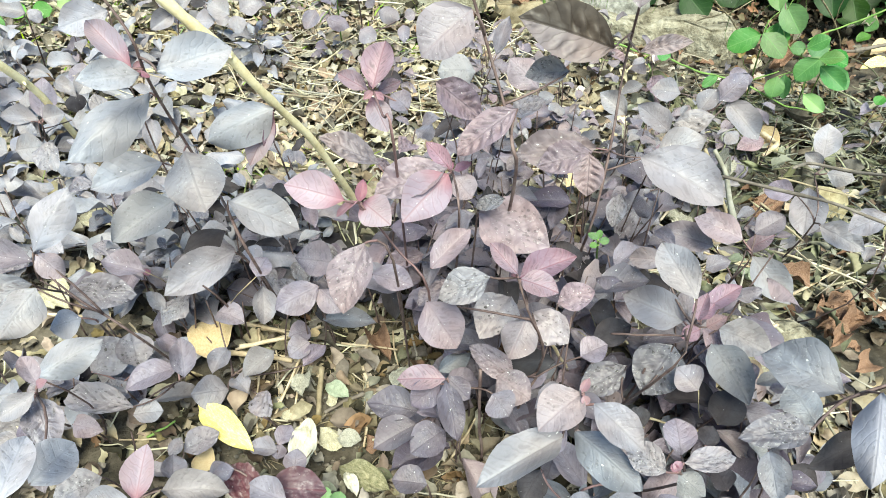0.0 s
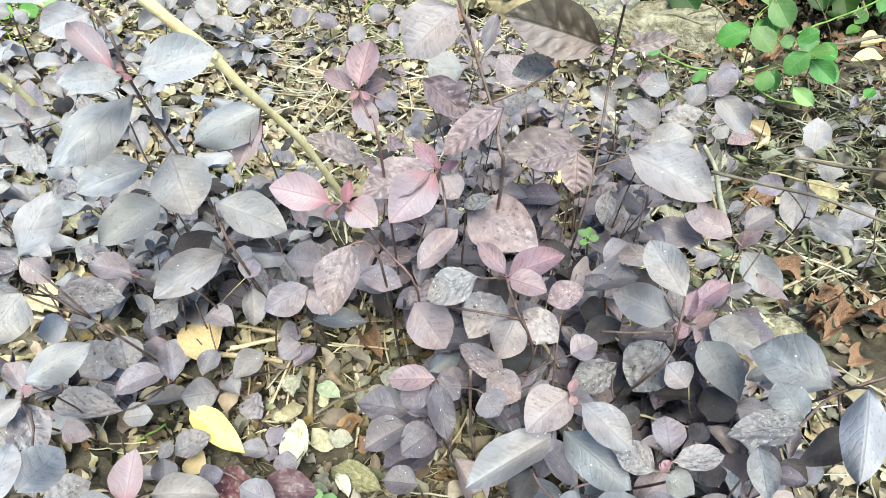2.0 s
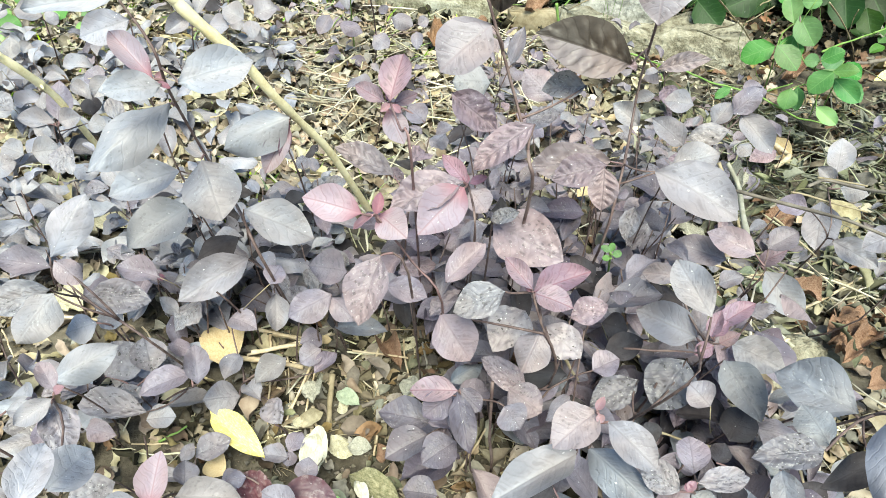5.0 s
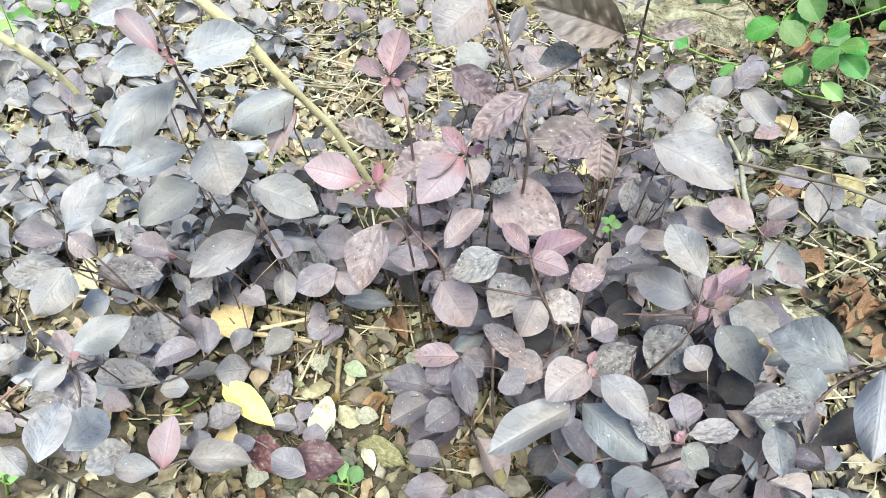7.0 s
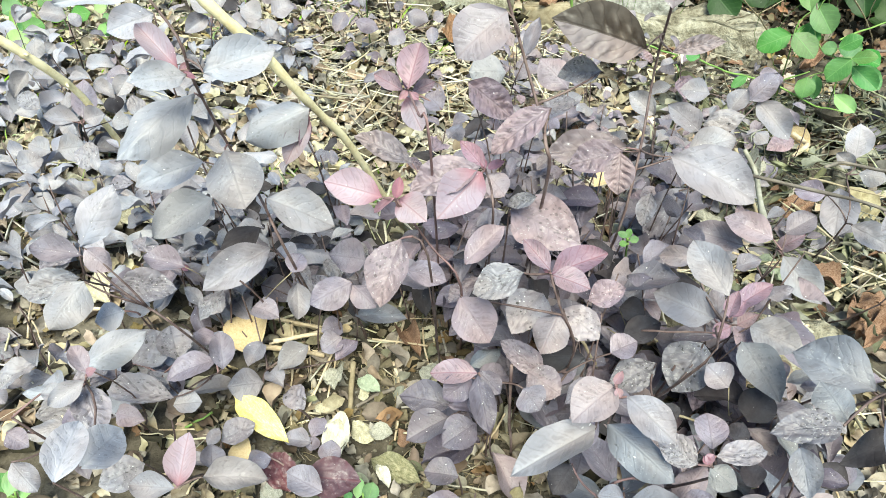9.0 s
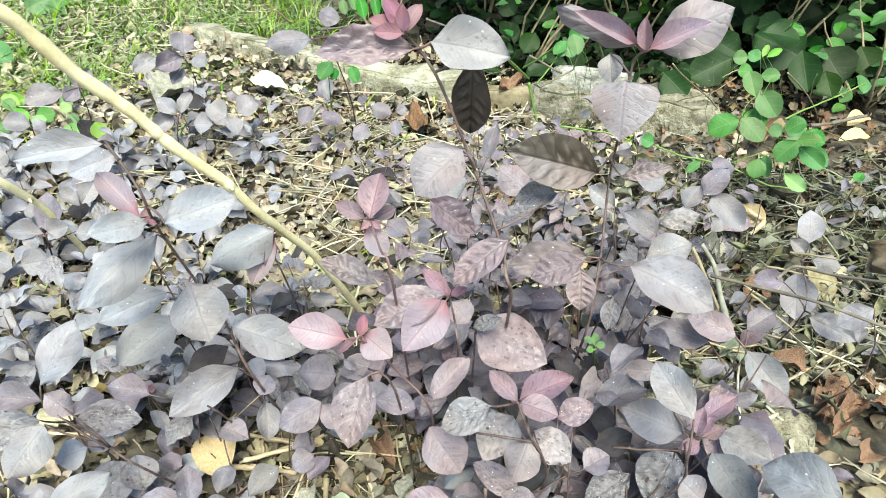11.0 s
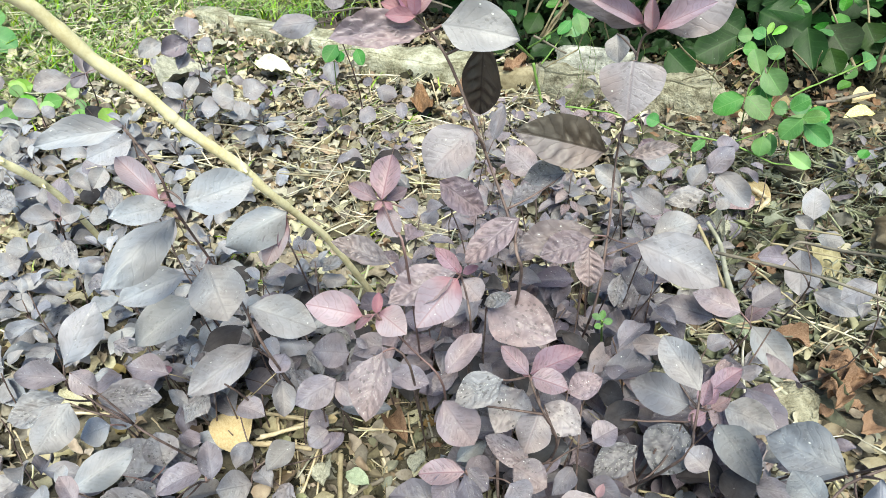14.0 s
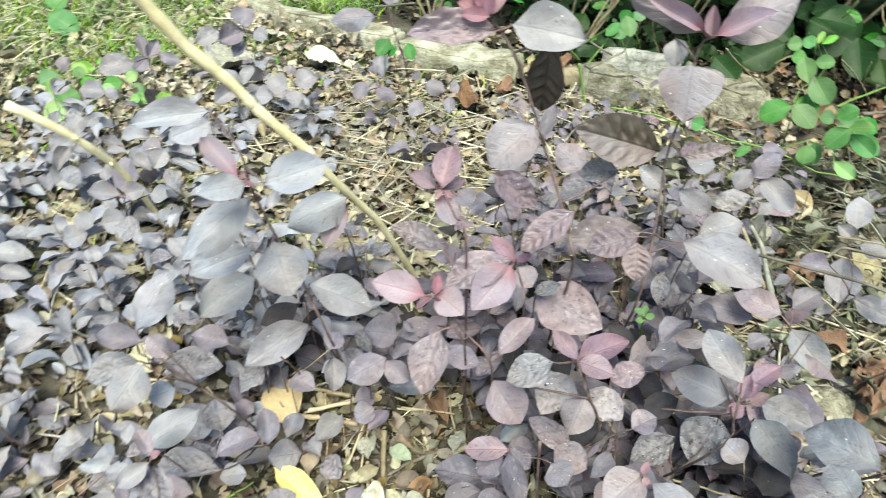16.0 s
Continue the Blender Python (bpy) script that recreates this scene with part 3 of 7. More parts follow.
block("kerb_block", "broken weathered concrete kerb block beside the bed", (0.27, 1.98), (0.77, 1.84), 0.17, -0.03, 0.125, GREYSTONE, 3, 0.03)
block("kerb_block", "pale weathered concrete kerb block with chipped edge", (-0.34, 2.25), (0.06, 2.08), 0.12, -0.03, 0.125, CONCRETE, 11)
block("kerb_block", "long low pale concrete kerb slab half buried in litter", (-1.08, 2.80), (-0.36, 2.28), 0.08, -0.03, 0.137, CONCRETE, 23, 0.014)
block("stone", "brown broken stone lying between kerb blocks", (0.12, 2.10), (0.30, 2.04), 0.1, -0.02, 0.10, TWIG, 31, 0.02, "stone")
block("stone", "rough whitish lump of mortar on the kerb block", (0.335, 2.04), (0.54, 1.99), 0.08, 0.10, 0.16, RUBBLE, 41, 0.03, "stone")
block("stone", "flat tan stone half sunk in the soil", (0.30, 0.80), (0.52, 0.66), 0.11, -0.03, 0.035, GREYSTONE, 47, 0.012, "stone")

# ---------------------------------------------------------------- plants of the bed

p = plant("purple_bedding_plant", "tall plant with large bluish lilac leaves and rosy top", "plant", "purple bedding plants")
leaf(p, "v", -31.3, 60.0, 55.3, -39.1, 58.0, 54.5, 2.8)
leaf(p, "v", -35.6, 69.5, 50.1, -40.1, 67.1, 48.8, 3.6)
leaf(p, "p", -28.9, 58.2, 48.6, -33.4, 60.9, 52.0, 2.5)
leaf(p, "v", -28.9, 60.4, 45.3, -34.6, 52.8, 41.3, 4.5)
leaf(p, "v", -27.8, 57.1, 48.5, -31.8, 53.6, 49.2, 2.9)
leaf(p, "v", -24.8, 54.3, 50.1, -18.8, 57.0, 51.4, 4.1)
leaf(p, "q", -29.0, 58.5, 48.3, -28.2, 59.3, 48.9, 0.6)
leaf(p, "q", -28.3, 57.5, 48.6, -27.2, 57.8, 48.0, 0.6)
leaf(p, "g", -28.4, 63.8, 37.0, -25.6, 59.6, 31.9, 6.4)
leaf(p, "v", -32.0, 65.5, 34.4, -39.1, 62.1, 32.6, 4.2)
leaf(p, "v", -35.9, 74.1, 23.6, -42.2, 67.7, 21.1, 6.1)
leaf(p, "g", -24.4, 63.3, 31.1, -16.7, 63.5, 27.3, 5.0)
climb(p, [(-33.4, 64.1, 53.9), (-27.9, 57.4, 52.1), (-28.3, 59.7, 46.7), (-28.4, 65.0, 37.1), (-26.4, 66.5, 29.3), (-22.6, 61.7, 25.2), (-23.5, 77.4, -1.0)], 0.0020, TALLSTEM, 61)

p = plant("purple_bedding_plant", "plant with dark grey leaf and folded pink young leaf", "plant", "purple bedding plants")
leaf(p, "v", -21.6, 76.3, 36.5, -29.8, 73.9, 32.7, 5.5)
leaf(p, "p", -22.0, 77.4, 35.4, -25.1, 74.4, 29.2, 3.0)
leaf(p, "t", -22.2, 77.2, 34.9, -23.0, 75.1, 31.0, 1.6)
climb(p, [(-22.3, 78.2, 35.2), (-24.7, 84.8, 27.4), (-23.1, 83.4, 23.7), (-24.0, 98.1, -1.0)], 0.0016, STEM, 62)

p = plant("purple_bedding_plant", "plant with dusty blistered leaves on a dark side stem", "plant", "purple bedding plants")
leaf(p, "v", -46.1, 58.8, 26.0, -42.5, 63.6, 31.9, 4.5)
leaf(p, "l", -41.0, 52.7, 30.7, -38.7, 52.4, 28.0, 2.7)
leaf(p, "m", -41.5, 52.5, 29.9, -46.7, 52.3, 30.8, 2.9)
leaf(p, "b", -44.6, 60.0, 19.3, -37.3, 61.4, 17.9, 4.4)
leaf(p, "b", -43.7, 53.9, 25.5, -49.7, 51.8, 24.2, 3.9)
leaf(p, "g", -42.7, 53.0, 25.8, -45.5, 48.6, 22.4, 4.9)
leaf(p, "v", -41.1, 45.8, 20.0, -36.0, 50.8, 20.9, 3.9)
climb(p, [(-47.0, 59.2, 21.6), (-40.4, 56.7, 20.0), (-32.5, 50.0, 23.3), (-33.8, 64.4, -1.0)], 0.0016, STEM, 63)

p = plant("purple_bedding_plant", "low plant with veined grey leaf and dark lower leaves", "plant", "purple bedding plants")
leaf(p, "g", -27.7, 70.4, 18.2, -35.6, 64.3, 15.3, 5.2)
leaf(p, "m", -41.5, 72.1, 5.2, -39.4, 69.0, 1.3, 2.8)
leaf(p, "m", -33.1, 77.9, 5.1, -27.3, 77.9, 3.0, 4.2)
leaf(p, "g", -23.9, 67.9, 14.6, -23.4, 64.7, 10.6, 3.2)
leaf(p, "m", -42.7, 73.8, 11.8, -39.5, 73.5, 9.0, 2.5)
leaf(p, "q", -42.6, 73.0, 11.7, -43.3, 73.4, 12.3, 1.1)
leaf(p, "q", -42.2, 72.4, 11.9, -41.5, 73.2, 12.0, 1.1)
climb(p, [(-28.2, 73.7, 15.7), (-24.3, 69.8, 14.0), (-25.3, 78.5, -1.0)], 0.0016, STEM, 64)

p = plant("purple_bedding_plant", "plant tipped with broad young pink leaves", "plant", "purple bedding plants")
leaf(p, "p", -8.4, 48.8, 41.3, -13.7, 49.4, 42.3, 3.1)
leaf(p, "q", -7.5, 51.2, 39.6, -7.2, 52.5, 41.3, 1.1)
leaf(p, "q", -7.5, 50.0, 40.5, -9.3, 49.4, 39.1, 0.9)
leaf(p, "q", -7.4, 51.3, 39.6, -7.8, 52.1, 40.4, 0.6)
leaf(p, "p", -7.3, 52.3, 38.9, -4.5, 49.9, 38.1, 3.2)
leaf(p, "k", -7.6, 67.4, 34.2, -14.5, 68.1, 37.2, 3.5)
climb(p, [(-7.4, 50.7, 39.9), (-4.4, 55.9, 30.6), (-1.1, 54.7, 26.3), (-1.1, 71.0, -1.0)], 0.0016, PINKSTEM, 65)

p = plant("purple_bedding_plant", "plant with pink tip over puckered mauve leaves", "plant", "purple bedding plants")
leaf(p, "k", 0.4, 57.9, 39.6, -6.8, 55.5, 37.5, 4.6)
leaf(p, "p", 0.5, 57.1, 39.4, -3.7, 52.7, 36.5, 4.3)
leaf(p, "t", 0.8, 58.4, 39.0, -1.9, 60.5, 41.1, 1.7)
leaf(p, "q", 1.1, 58.5, 39.1, 2.8, 58.7, 39.9, 1.0)
leaf(p, "q", 0.9, 58.5, 39.1, 0.4, 59.2, 39.9, 0.7)
leaf(p, "l", 1.1, 57.7, 38.9, 3.0, 56.8, 36.9, 2.8)
leaf(p, "l", -0.7, 47.8, 34.9, 2.8, 50.4, 37.7, 2.6)
climb(p, [(0.9, 58.4, 39.0), (1.6, 50.7, 40.1), (1.8, 55.6, 30.5), (1.9, 74.5, -1.0)], 0.0016, STEM, 66)

p = plant("purple_bedding_plant", "plant with star of young pink leaves above dry straw", "plant", "purple bedding plants")
leaf(p, "t", -7.6, 64.6, 44.8, -6.5, 68.0, 48.6, 3.4)
leaf(p, "t", -8.3, 66.2, 43.8, -11.7, 67.8, 44.9, 1.9)
leaf(p, "t", -7.5, 67.3, 43.2, -5.1, 68.8, 43.9, 1.5)
leaf(p, "q", -7.7, 64.8, 44.4, -8.5, 63.7, 43.9, 0.8)
leaf(p, "q", -7.4, 64.6, 44.4, -6.5, 64.5, 43.6, 0.8)
leaf(p, "q", -7.7, 65.3, 44.4, -8.2, 65.8, 45.2, 0.6)
leaf(p, "p", -8.0, 65.6, 43.4, -6.1, 64.2, 40.1, 2.7)
leaf(p, "m", -4.0, 65.5, 42.1, -5.9, 66.5, 43.5, 2.6)
climb(p, [(-7.7, 65.4, 44.2), (-5.8, 57.3, 45.3), (-4.5, 54.3, 43.6), (-4.7, 81.4, -1.0)], 0.0016, PINKSTEM, 67)

p = plant("purple_bedding_plant", "tall leaning stem with large puckered brown-purple leaves", "plant", "purple bedding plants")
leaf(p, "c", -2.4, 61.0, 63.8, -10.9, 60.0, 63.6, 3.2)
leaf(p, "v", -0.8, 62.0, 64.2, 6.1, 60.0, 63.4, 4.5)
leaf(p, "u", 3.1, 63.0, 62.7, 3.0, 66.0, 54.0, 3.8)
leaf(p, "q", -3.2, 61.0, 65.2, -6.1, 61.0, 66.4, 1.7)
leaf(p, "q", -3.2, 61.0, 65.3, -4.8, 62.0, 68.0, 1.7)
leaf(p, "q", -3.1, 61.0, 65.3, -1.5, 62.0, 67.4, 1.5)
leaf(p, "q", -3.1, 60.0, 65.4, -5.7, 60.0, 65.6, 1.4)
leaf(p, "q", -3.1, 61.0, 65.3, -3.2, 61.0, 67.7, 1.2)
leaf(p, "k", 6.7, 57.5, 46.5, 1.3, 56.1, 42.1, 3.4)
leaf(p, "k", -1.5, 76.6, 40.7, 4.2, 73.6, 37.5, 4.1)
leaf(p, "b", 8.6, 84.2, 33.3, 13.1, 84.1, 35.4, 3.2)
leaf(p, "l", 2.1, 61.9, 54.0, -2.4, 59.6, 50.2, 5.4)
leaf(p, "v", 3.7, 90.3, 36.6, -1.7, 88.4, 37.3, 5.3)
leaf(p, "b", 12.7, 67.5, 46.3, 8.1, 67.3, 45.7, 3.1)
leaf(p, "m", 7.1, 102.4, 34.5, 8.8, 104.3, 40.1, 2.5)
leaf(p, "l", 12.7, 90.6, 34.3, 8.5, 93.4, 37.6, 4.8)
climb(p, [(-3.1, 61.5, 65.0), (-1.4, 62.7, 62.7), (0.8, 62.4, 58.4), (5.8, 62.5, 44.6), (6.3, 55.0, 44.0), (7.2, 58.5, 36.8), (7.4, 81.3, -1.0)], 0.0020, TALLSTEM, 68)

p = plant("purple_bedding_plant", "tall slender stem with dark drooping leaves and pink top", "plant", "purple bedding plants")
leaf(p, "l", 19.1, 68.0, 62.2, 10.7, 66.0, 66.4, 2.6)
leaf(p, "p", 18.7, 67.0, 62.7, 12.1, 65.0, 66.2, 1.9)
leaf(p, "l", 20.8, 68.0, 62.1, 27.1, 66.0, 66.2, 5.4)
leaf(p, "p", 19.8, 66.0, 62.4, 24.4, 64.0, 65.4, 2.2)
leaf(p, "q", 19.8, 67.0, 62.0, 19.3, 67.0, 65.2, 1.5)
leaf(p, "g", 18.1, 74.0, 59.8, 18.2, 72.0, 57.1, 2.6)
leaf(p, "a", 17.5, 64.0, 60.0, 17.2, 62.0, 54.7, 6.3)
leaf(p, "h", 16.6, 66.5, 49.3, 6.6, 65.0, 52.5, 5.4)
leaf(p, "k", 18.6, 64.0, 49.9, 23.2, 63.0, 51.5, 1.7)
leaf(p, "c", 18.4, 73.6, 34.2, 8.4, 73.2, 33.0, 5.0)
leaf(p, "k", 17.5, 71.0, 35.1, 11.1, 70.6, 32.9, 4.3)
leaf(p, "k", 15.6, 64.4, 38.5, 15.7, 62.4, 34.2, 3.3)
leaf(p, "g", 23.0, 70.1, 35.1, 31.9, 64.9, 32.4, 6.4)
leaf(p, "g", 26.2, 74.4, 33.4, 31.8, 74.7, 35.5, 4.3)
climb(p, [(19.8, 67.5, 61.8), (19.2, 68.7, 60.1), (19.1, 69.2, 53.7), (20.9, 77.6, 43.0), (20.1, 73.5, 34.0), (18.9, 71.1, 23.5), (19.7, 85.7, -1.0)], 0.0020, TALLSTEM, 69)

p = plant("purple_bedding_plant", "plant with one broad blistered pale leaf", "plant", "purple bedding plants")
leaf(p, "c", 4.1, 62.0, 31.9, 11.5, 57.0, 31.1, 6.4)
leaf(p, "n", 6.5, 59.3, 35.5, 3.5, 59.3, 34.2, 1.8)
climb(p, [(3.9, 61.8, 32.2), (3.8, 63.1, 24.6), (4.0, 78.4, -1.0)], 0.0016, STEM, 70)

p = plant("purple_bedding_plant", "plant with pink shoot and hole-bitten pale leaves", "plant", "purple bedding plants")
leaf(p, "t", 7.2, 47.4, 35.0, 4.6, 49.5, 36.9, 1.9)
leaf(p, "t", 7.9, 50.8, 31.8, 13.2, 51.5, 34.2, 3.0)
leaf(p, "t", 7.8, 49.3, 32.9, 11.3, 47.7, 32.7, 2.7)
leaf(p, "q", 7.3, 48.0, 34.2, 6.7, 48.6, 34.4, 0.6)
leaf(p, "b", 4.7, 46.5, 35.3, 0.1, 45.8, 33.1, 3.4)
leaf(p, "w", 7.5, 52.6, 27.8, 4.3, 48.4, 25.7, 4.5)
leaf(p, "l", -1.1, 49.7, 29.2, 2.1, 46.8, 25.8, 4.5)
leaf(p, "w", 9.7, 51.2, 26.9, 13.2, 48.1, 25.7, 3.6)
leaf(p, "l", 8.8, 48.3, 28.9, 7.2, 45.8, 25.6, 3.8)
leaf(p, "c", 12.7, 53.8, 26.0, 16.5, 54.3, 27.7, 3.0)
leaf(p, "c", 8.6, 50.1, 18.2, 3.6, 52.8, 20.2, 3.1)
leaf(p, "m", -4.9, 58.7, 22.6, -10.5, 58.5, 25.8, 3.4)
climb(p, [(7.4, 48.5, 33.8), (8.6, 47.9, 30.4), (11.1, 49.0, 22.8), (11.6, 63.2, -1.0)], 0.0016, STEM, 71)

p = plant("purple_bedding_plant", "plant with long pale blistered hanging leaf", "plant", "purple bedding plants")
leaf(p, "c", -6.8, 48.9, 36.7, -8.4, 44.3, 32.1, 3.9)
leaf(p, "m", -15.3, 64.0, 18.3, -20.4, 61.2, 16.6, 4.4)
leaf(p, "m", -14.5, 70.9, 16.6, -19.5, 69.7, 18.2, 4.7)
leaf(p, "l", -15.5, 64.3, 17.7, -12.0, 62.1, 15.7, 3.3)
leaf(p, "m", -7.0, 53.7, 29.1, -2.6, 53.4, 28.0, 2.7)
leaf(p, "o", -15.9, 66.9, 9.8, -8.5, 66.6, 9.9, 2.8)
climb(p, [(-7.3, 53.2, 33.7), (-4.3, 49.4, 34.4), (-4.5, 70.7, -1.0)], 0.0016, STEM, 72)

p = plant("purple_bedding_plant", "rosette of pale grey-lilac leaves with mauve heart", "plant", "purple bedding plants")
leaf(p, "g", 25.4, 51.5, 26.4, 19.5, 54.4, 27.2, 4.4)
leaf(p, "g", 23.4, 46.2, 34.0, 21.1, 51.7, 36.1, 3.5)
leaf(p, "m", 26.4, 53.1, 25.4, 26.1, 55.0, 28.1, 1.8)
leaf(p, "t", 27.7, 52.4, 27.4, 31.0, 53.3, 29.9, 2.3)
leaf(p, "t", 26.5, 49.7, 27.1, 24.8, 49.5, 25.9, 1.7)
leaf(p, "t", 28.3, 52.2, 25.0, 30.0, 52.1, 26.8, 1.5)
leaf(p, "t", 25.8, 49.5, 28.4, 26.5, 50.8, 30.9, 1.5)
leaf(p, "t", 26.2, 49.6, 28.4, 27.4, 50.5, 29.8, 1.3)
leaf(p, "g", 31.0, 54.5, 22.8, 35.4, 50.7, 23.1, 4.0)
leaf(p, "o", 29.4, 52.0, 22.9, 31.8, 45.4, 21.0, 4.2)
leaf(p, "n", 26.8, 54.8, 19.6, 23.5, 51.3, 15.1, 6.0)
leaf(p, "n", 22.0, 54.3, 16.5, 16.5, 51.9, 13.9, 3.8)
leaf(p, "l", 24.1, 56.5, 30.3, 20.5, 58.4, 29.1, 2.3)
leaf(p, "m", 30.8, 61.7, 25.4, 33.3, 61.6, 26.8, 2.2)
climb(p, [(26.5, 50.0, 27.5), (25.0, 49.6, 26.9), (21.0, 41.3, 30.3), (21.9, 60.1, -1.0)], 0.0016, STEM, 73)

p = plant("purple_bedding_plant", "short plant with pale grey leaves beside the vine", "plant", "purple bedding plants")
leaf(p, "g", 44.1, 100.3, 29.2, 48.9, 96.0, 24.9, 4.5)
leaf(p, "m", 42.3, 99.4, 29.7, 45.8, 100.0, 34.1, 3.9)
leaf(p, "g", 37.6, 93.7, 30.2, 39.8, 94.9, 33.5, 3.0)
leaf(p, "g", 28.6, 78.7, 34.3, 24.1, 79.9, 37.3, 3.2)
leaf(p, "w", 37.6, 87.7, 32.5, 32.2, 88.3, 30.6, 3.2)
leaf(p, "g", 31.1, 109.4, 22.0, 26.4, 111.7, 25.0, 4.0)
climb(p, [(42.5, 98.2, 30.1), (40.8, 98.3, 26.4), (42.4, 114.7, -1.0)], 0.0016, STEM, 74)

p = plant("purple_bedding_plant", "low plant with pale crusted leaves beside the tall stem", "plant", "purple bedding plants")
leaf(p, "s", 33.6, 90.7, 18.5, 27.4, 86.9, 11.1, 6.1)
leaf(p, "b", 22.8, 73.8, 27.8, 21.9, 71.8, 23.8, 2.5)
climb(p, [(31.1, 87.3, 20.1), (27.3, 79.0, 17.4), (28.4, 89.8, -1.0)], 0.0016, STEM, 75)

p = plant("purple_bedding_plant", "low plant with dusty mauve leaves over dry straw", "plant", "purple bedding plants")
leaf(p, "l", 39.2, 71.8, 22.7, 33.4, 74.9, 23.7, 4.0)
leaf(p, "m", 37.3, 74.9, 19.2, 30.1, 77.3, 19.9, 4.2)
leaf(p, "m", 40.9, 72.5, 23.2, 44.5, 73.5, 25.4, 3.5)
leaf(p, "t", 43.3, 77.5, 16.8, 46.3, 77.1, 20.0, 2.4)
leaf(p, "g", 42.1, 73.2, 19.0, 46.1, 67.3, 15.7, 4.4)
climb(p, [(41.6, 74.6, 19.3), (38.9, 68.1, 21.6), (40.4, 81.4, -1.0)], 0.0016, STEM, 76)

p = plant("purple_bedding_plant", "sprawling plant with grey leaves, one pierced by a dark hole", "plant", "purple bedding plants")
leaf(p, "v", 62.7, 100.3, 19.8, 62.8, 102.9, 25.0, 4.5)
leaf(p, "g", 60.4, 97.1, 16.0, 60.1, 92.6, 9.2, 5.8)
leaf(p, "g", 59.0, 91.8, 21.8, 62.5, 89.9, 22.0, 3.1)
leaf(p, "g", 52.1, 77.7, 21.4, 57.0, 73.8, 20.2, 3.7)
leaf(p, "g", 55.4, 71.0, 28.0, 51.9, 71.4, 24.9, 3.3)
leaf(p, "g", 61.7, 98.3, 19.0, 59.5, 100.4, 20.7, 2.6)
leaf(p, "m", 54.0, 89.4, 19.3, 50.0, 91.2, 18.6, 3.5)
climb(p, [(58.0, 93.2, 20.8), (55.4, 84.1, 17.6), (57.7, 95.0, -1.0)], 0.0016, STEM, 77)

p = plant("purple_bedding_plant", "tall plant with broad bluish-grey leaves on dark stem", "plant", "purple bedding plants")
leaf(p, "o", 37.3, 41.8, 27.2, 31.5, 46.6, 27.1, 5.3)
climb(p, [(37.1, 41.3, 27.3), (37.1, 45.5, 23.3), (38.6, 60.0, -1.0)], 0.0016, STEM, 78)

p = plant("wild_rose", "green wild rose shoot with rounded toothed leaflets", "shrub", "wild rose shoots")
leaf(p, "e", 64.8, 142.0, 26.2, 59.0, 143.1, 22.7, 5.3)
leaf(p, "e", 64.0, 139.3, 27.4, 68.0, 135.6, 23.7, 5.1)
leaf(p, "e", 68.7, 143.9, 32.3, 72.1, 140.4, 27.3, 5.4)
leaf(p, "e", 70.1, 138.5, 24.8, 72.8, 137.3, 25.2, 2.8)
leaf(p, "e", 72.6, 136.2, 25.8, 75.8, 135.2, 28.4, 3.4)
leaf(p, "e", 75.4, 135.5, 23.8, 71.8, 135.5, 19.3, 4.7)
leaf(p, "e", 75.6, 136.0, 23.7, 79.5, 133.8, 25.0, 3.0)
leaf(p, "e", 77.3, 137.7, 21.5, 81.8, 133.7, 18.2, 4.0)
leaf(p, "e", 68.8, 137.1, 19.1, 68.3, 135.6, 15.0, 4.1)
leaf(p, "y", 73.6, 133.5, 16.9, 77.3, 130.3, 14.6, 3.3)
climb(p, [(70.0, 142.0, 36.0), (69.0, 143.2, 29.0), (71.5, 140.2, 23.5), (75.0, 138.2, 22.0), (80.0, 146.2, 10.0), (83.2, 152.4, -1.0)], 0.0016, GREENSTEM, 79)

p = plant("purple_bedding_plant", "plant with rosy tip and long grey drooping leaves", "plant", "purple bedding plants")
leaf(p, "l", 11.4, 34.1, 34.5, 8.0, 31.6, 33.0, 3.4)
leaf(p, "q", 11.2, 33.8, 35.0, 11.7, 34.3, 36.0, 0.7)
leaf(p, "q", 11.3, 33.5, 35.0, 11.6, 33.0, 34.5, 0.7)
leaf(p, "g", 12.4, 34.0, 33.5, 15.8, 31.0, 32.0, 2.9)
leaf(p, "o", 11.5, 34.1, 30.0, 16.4, 30.3, 28.0, 3.5)
leaf(p, "g", 10.3, 33.1, 30.5, 3.6, 29.3, 29.0, 3.3)
leaf(p, "m", 11.6, 36.8, 27.0, 8.7, 35.1, 26.0, 2.4)
climb(p, [(11.4, 34.0, 34.5), (12.2, 36.7, 28.0), (12.7, 54.0, -1.0)], 0.0016, STEM, 80)

p = plant("purple_bedding_plant", "plant with speckled grey leaves round a pink bud", "plant", "purple bedding plants")
leaf(p, "b", 17.9, 30.7, 30.0, 15.3, 32.9, 30.0, 2.4)
leaf(p, "b", 19.5, 31.6, 30.0, 23.7, 32.3, 30.0, 2.0)
leaf(p, "o", 19.4, 31.6, 28.5, 21.4, 30.4, 27.5, 2.2)
leaf(p, "m", 20.7, 34.5, 27.0, 20.7, 37.5, 28.0, 2.9)
leaf(p, "q", 18.1, 30.1, 31.0, 18.7, 30.6, 31.5, 0.7)
leaf(p, "q", 18.4, 30.0, 31.0, 18.0, 30.6, 31.2, 0.6)
climb(p, [(18.5, 30.6, 30.5), (21.8, 35.2, 22.0), (22.6, 48.8, -1.0)], 0.0016, STEM, 81)

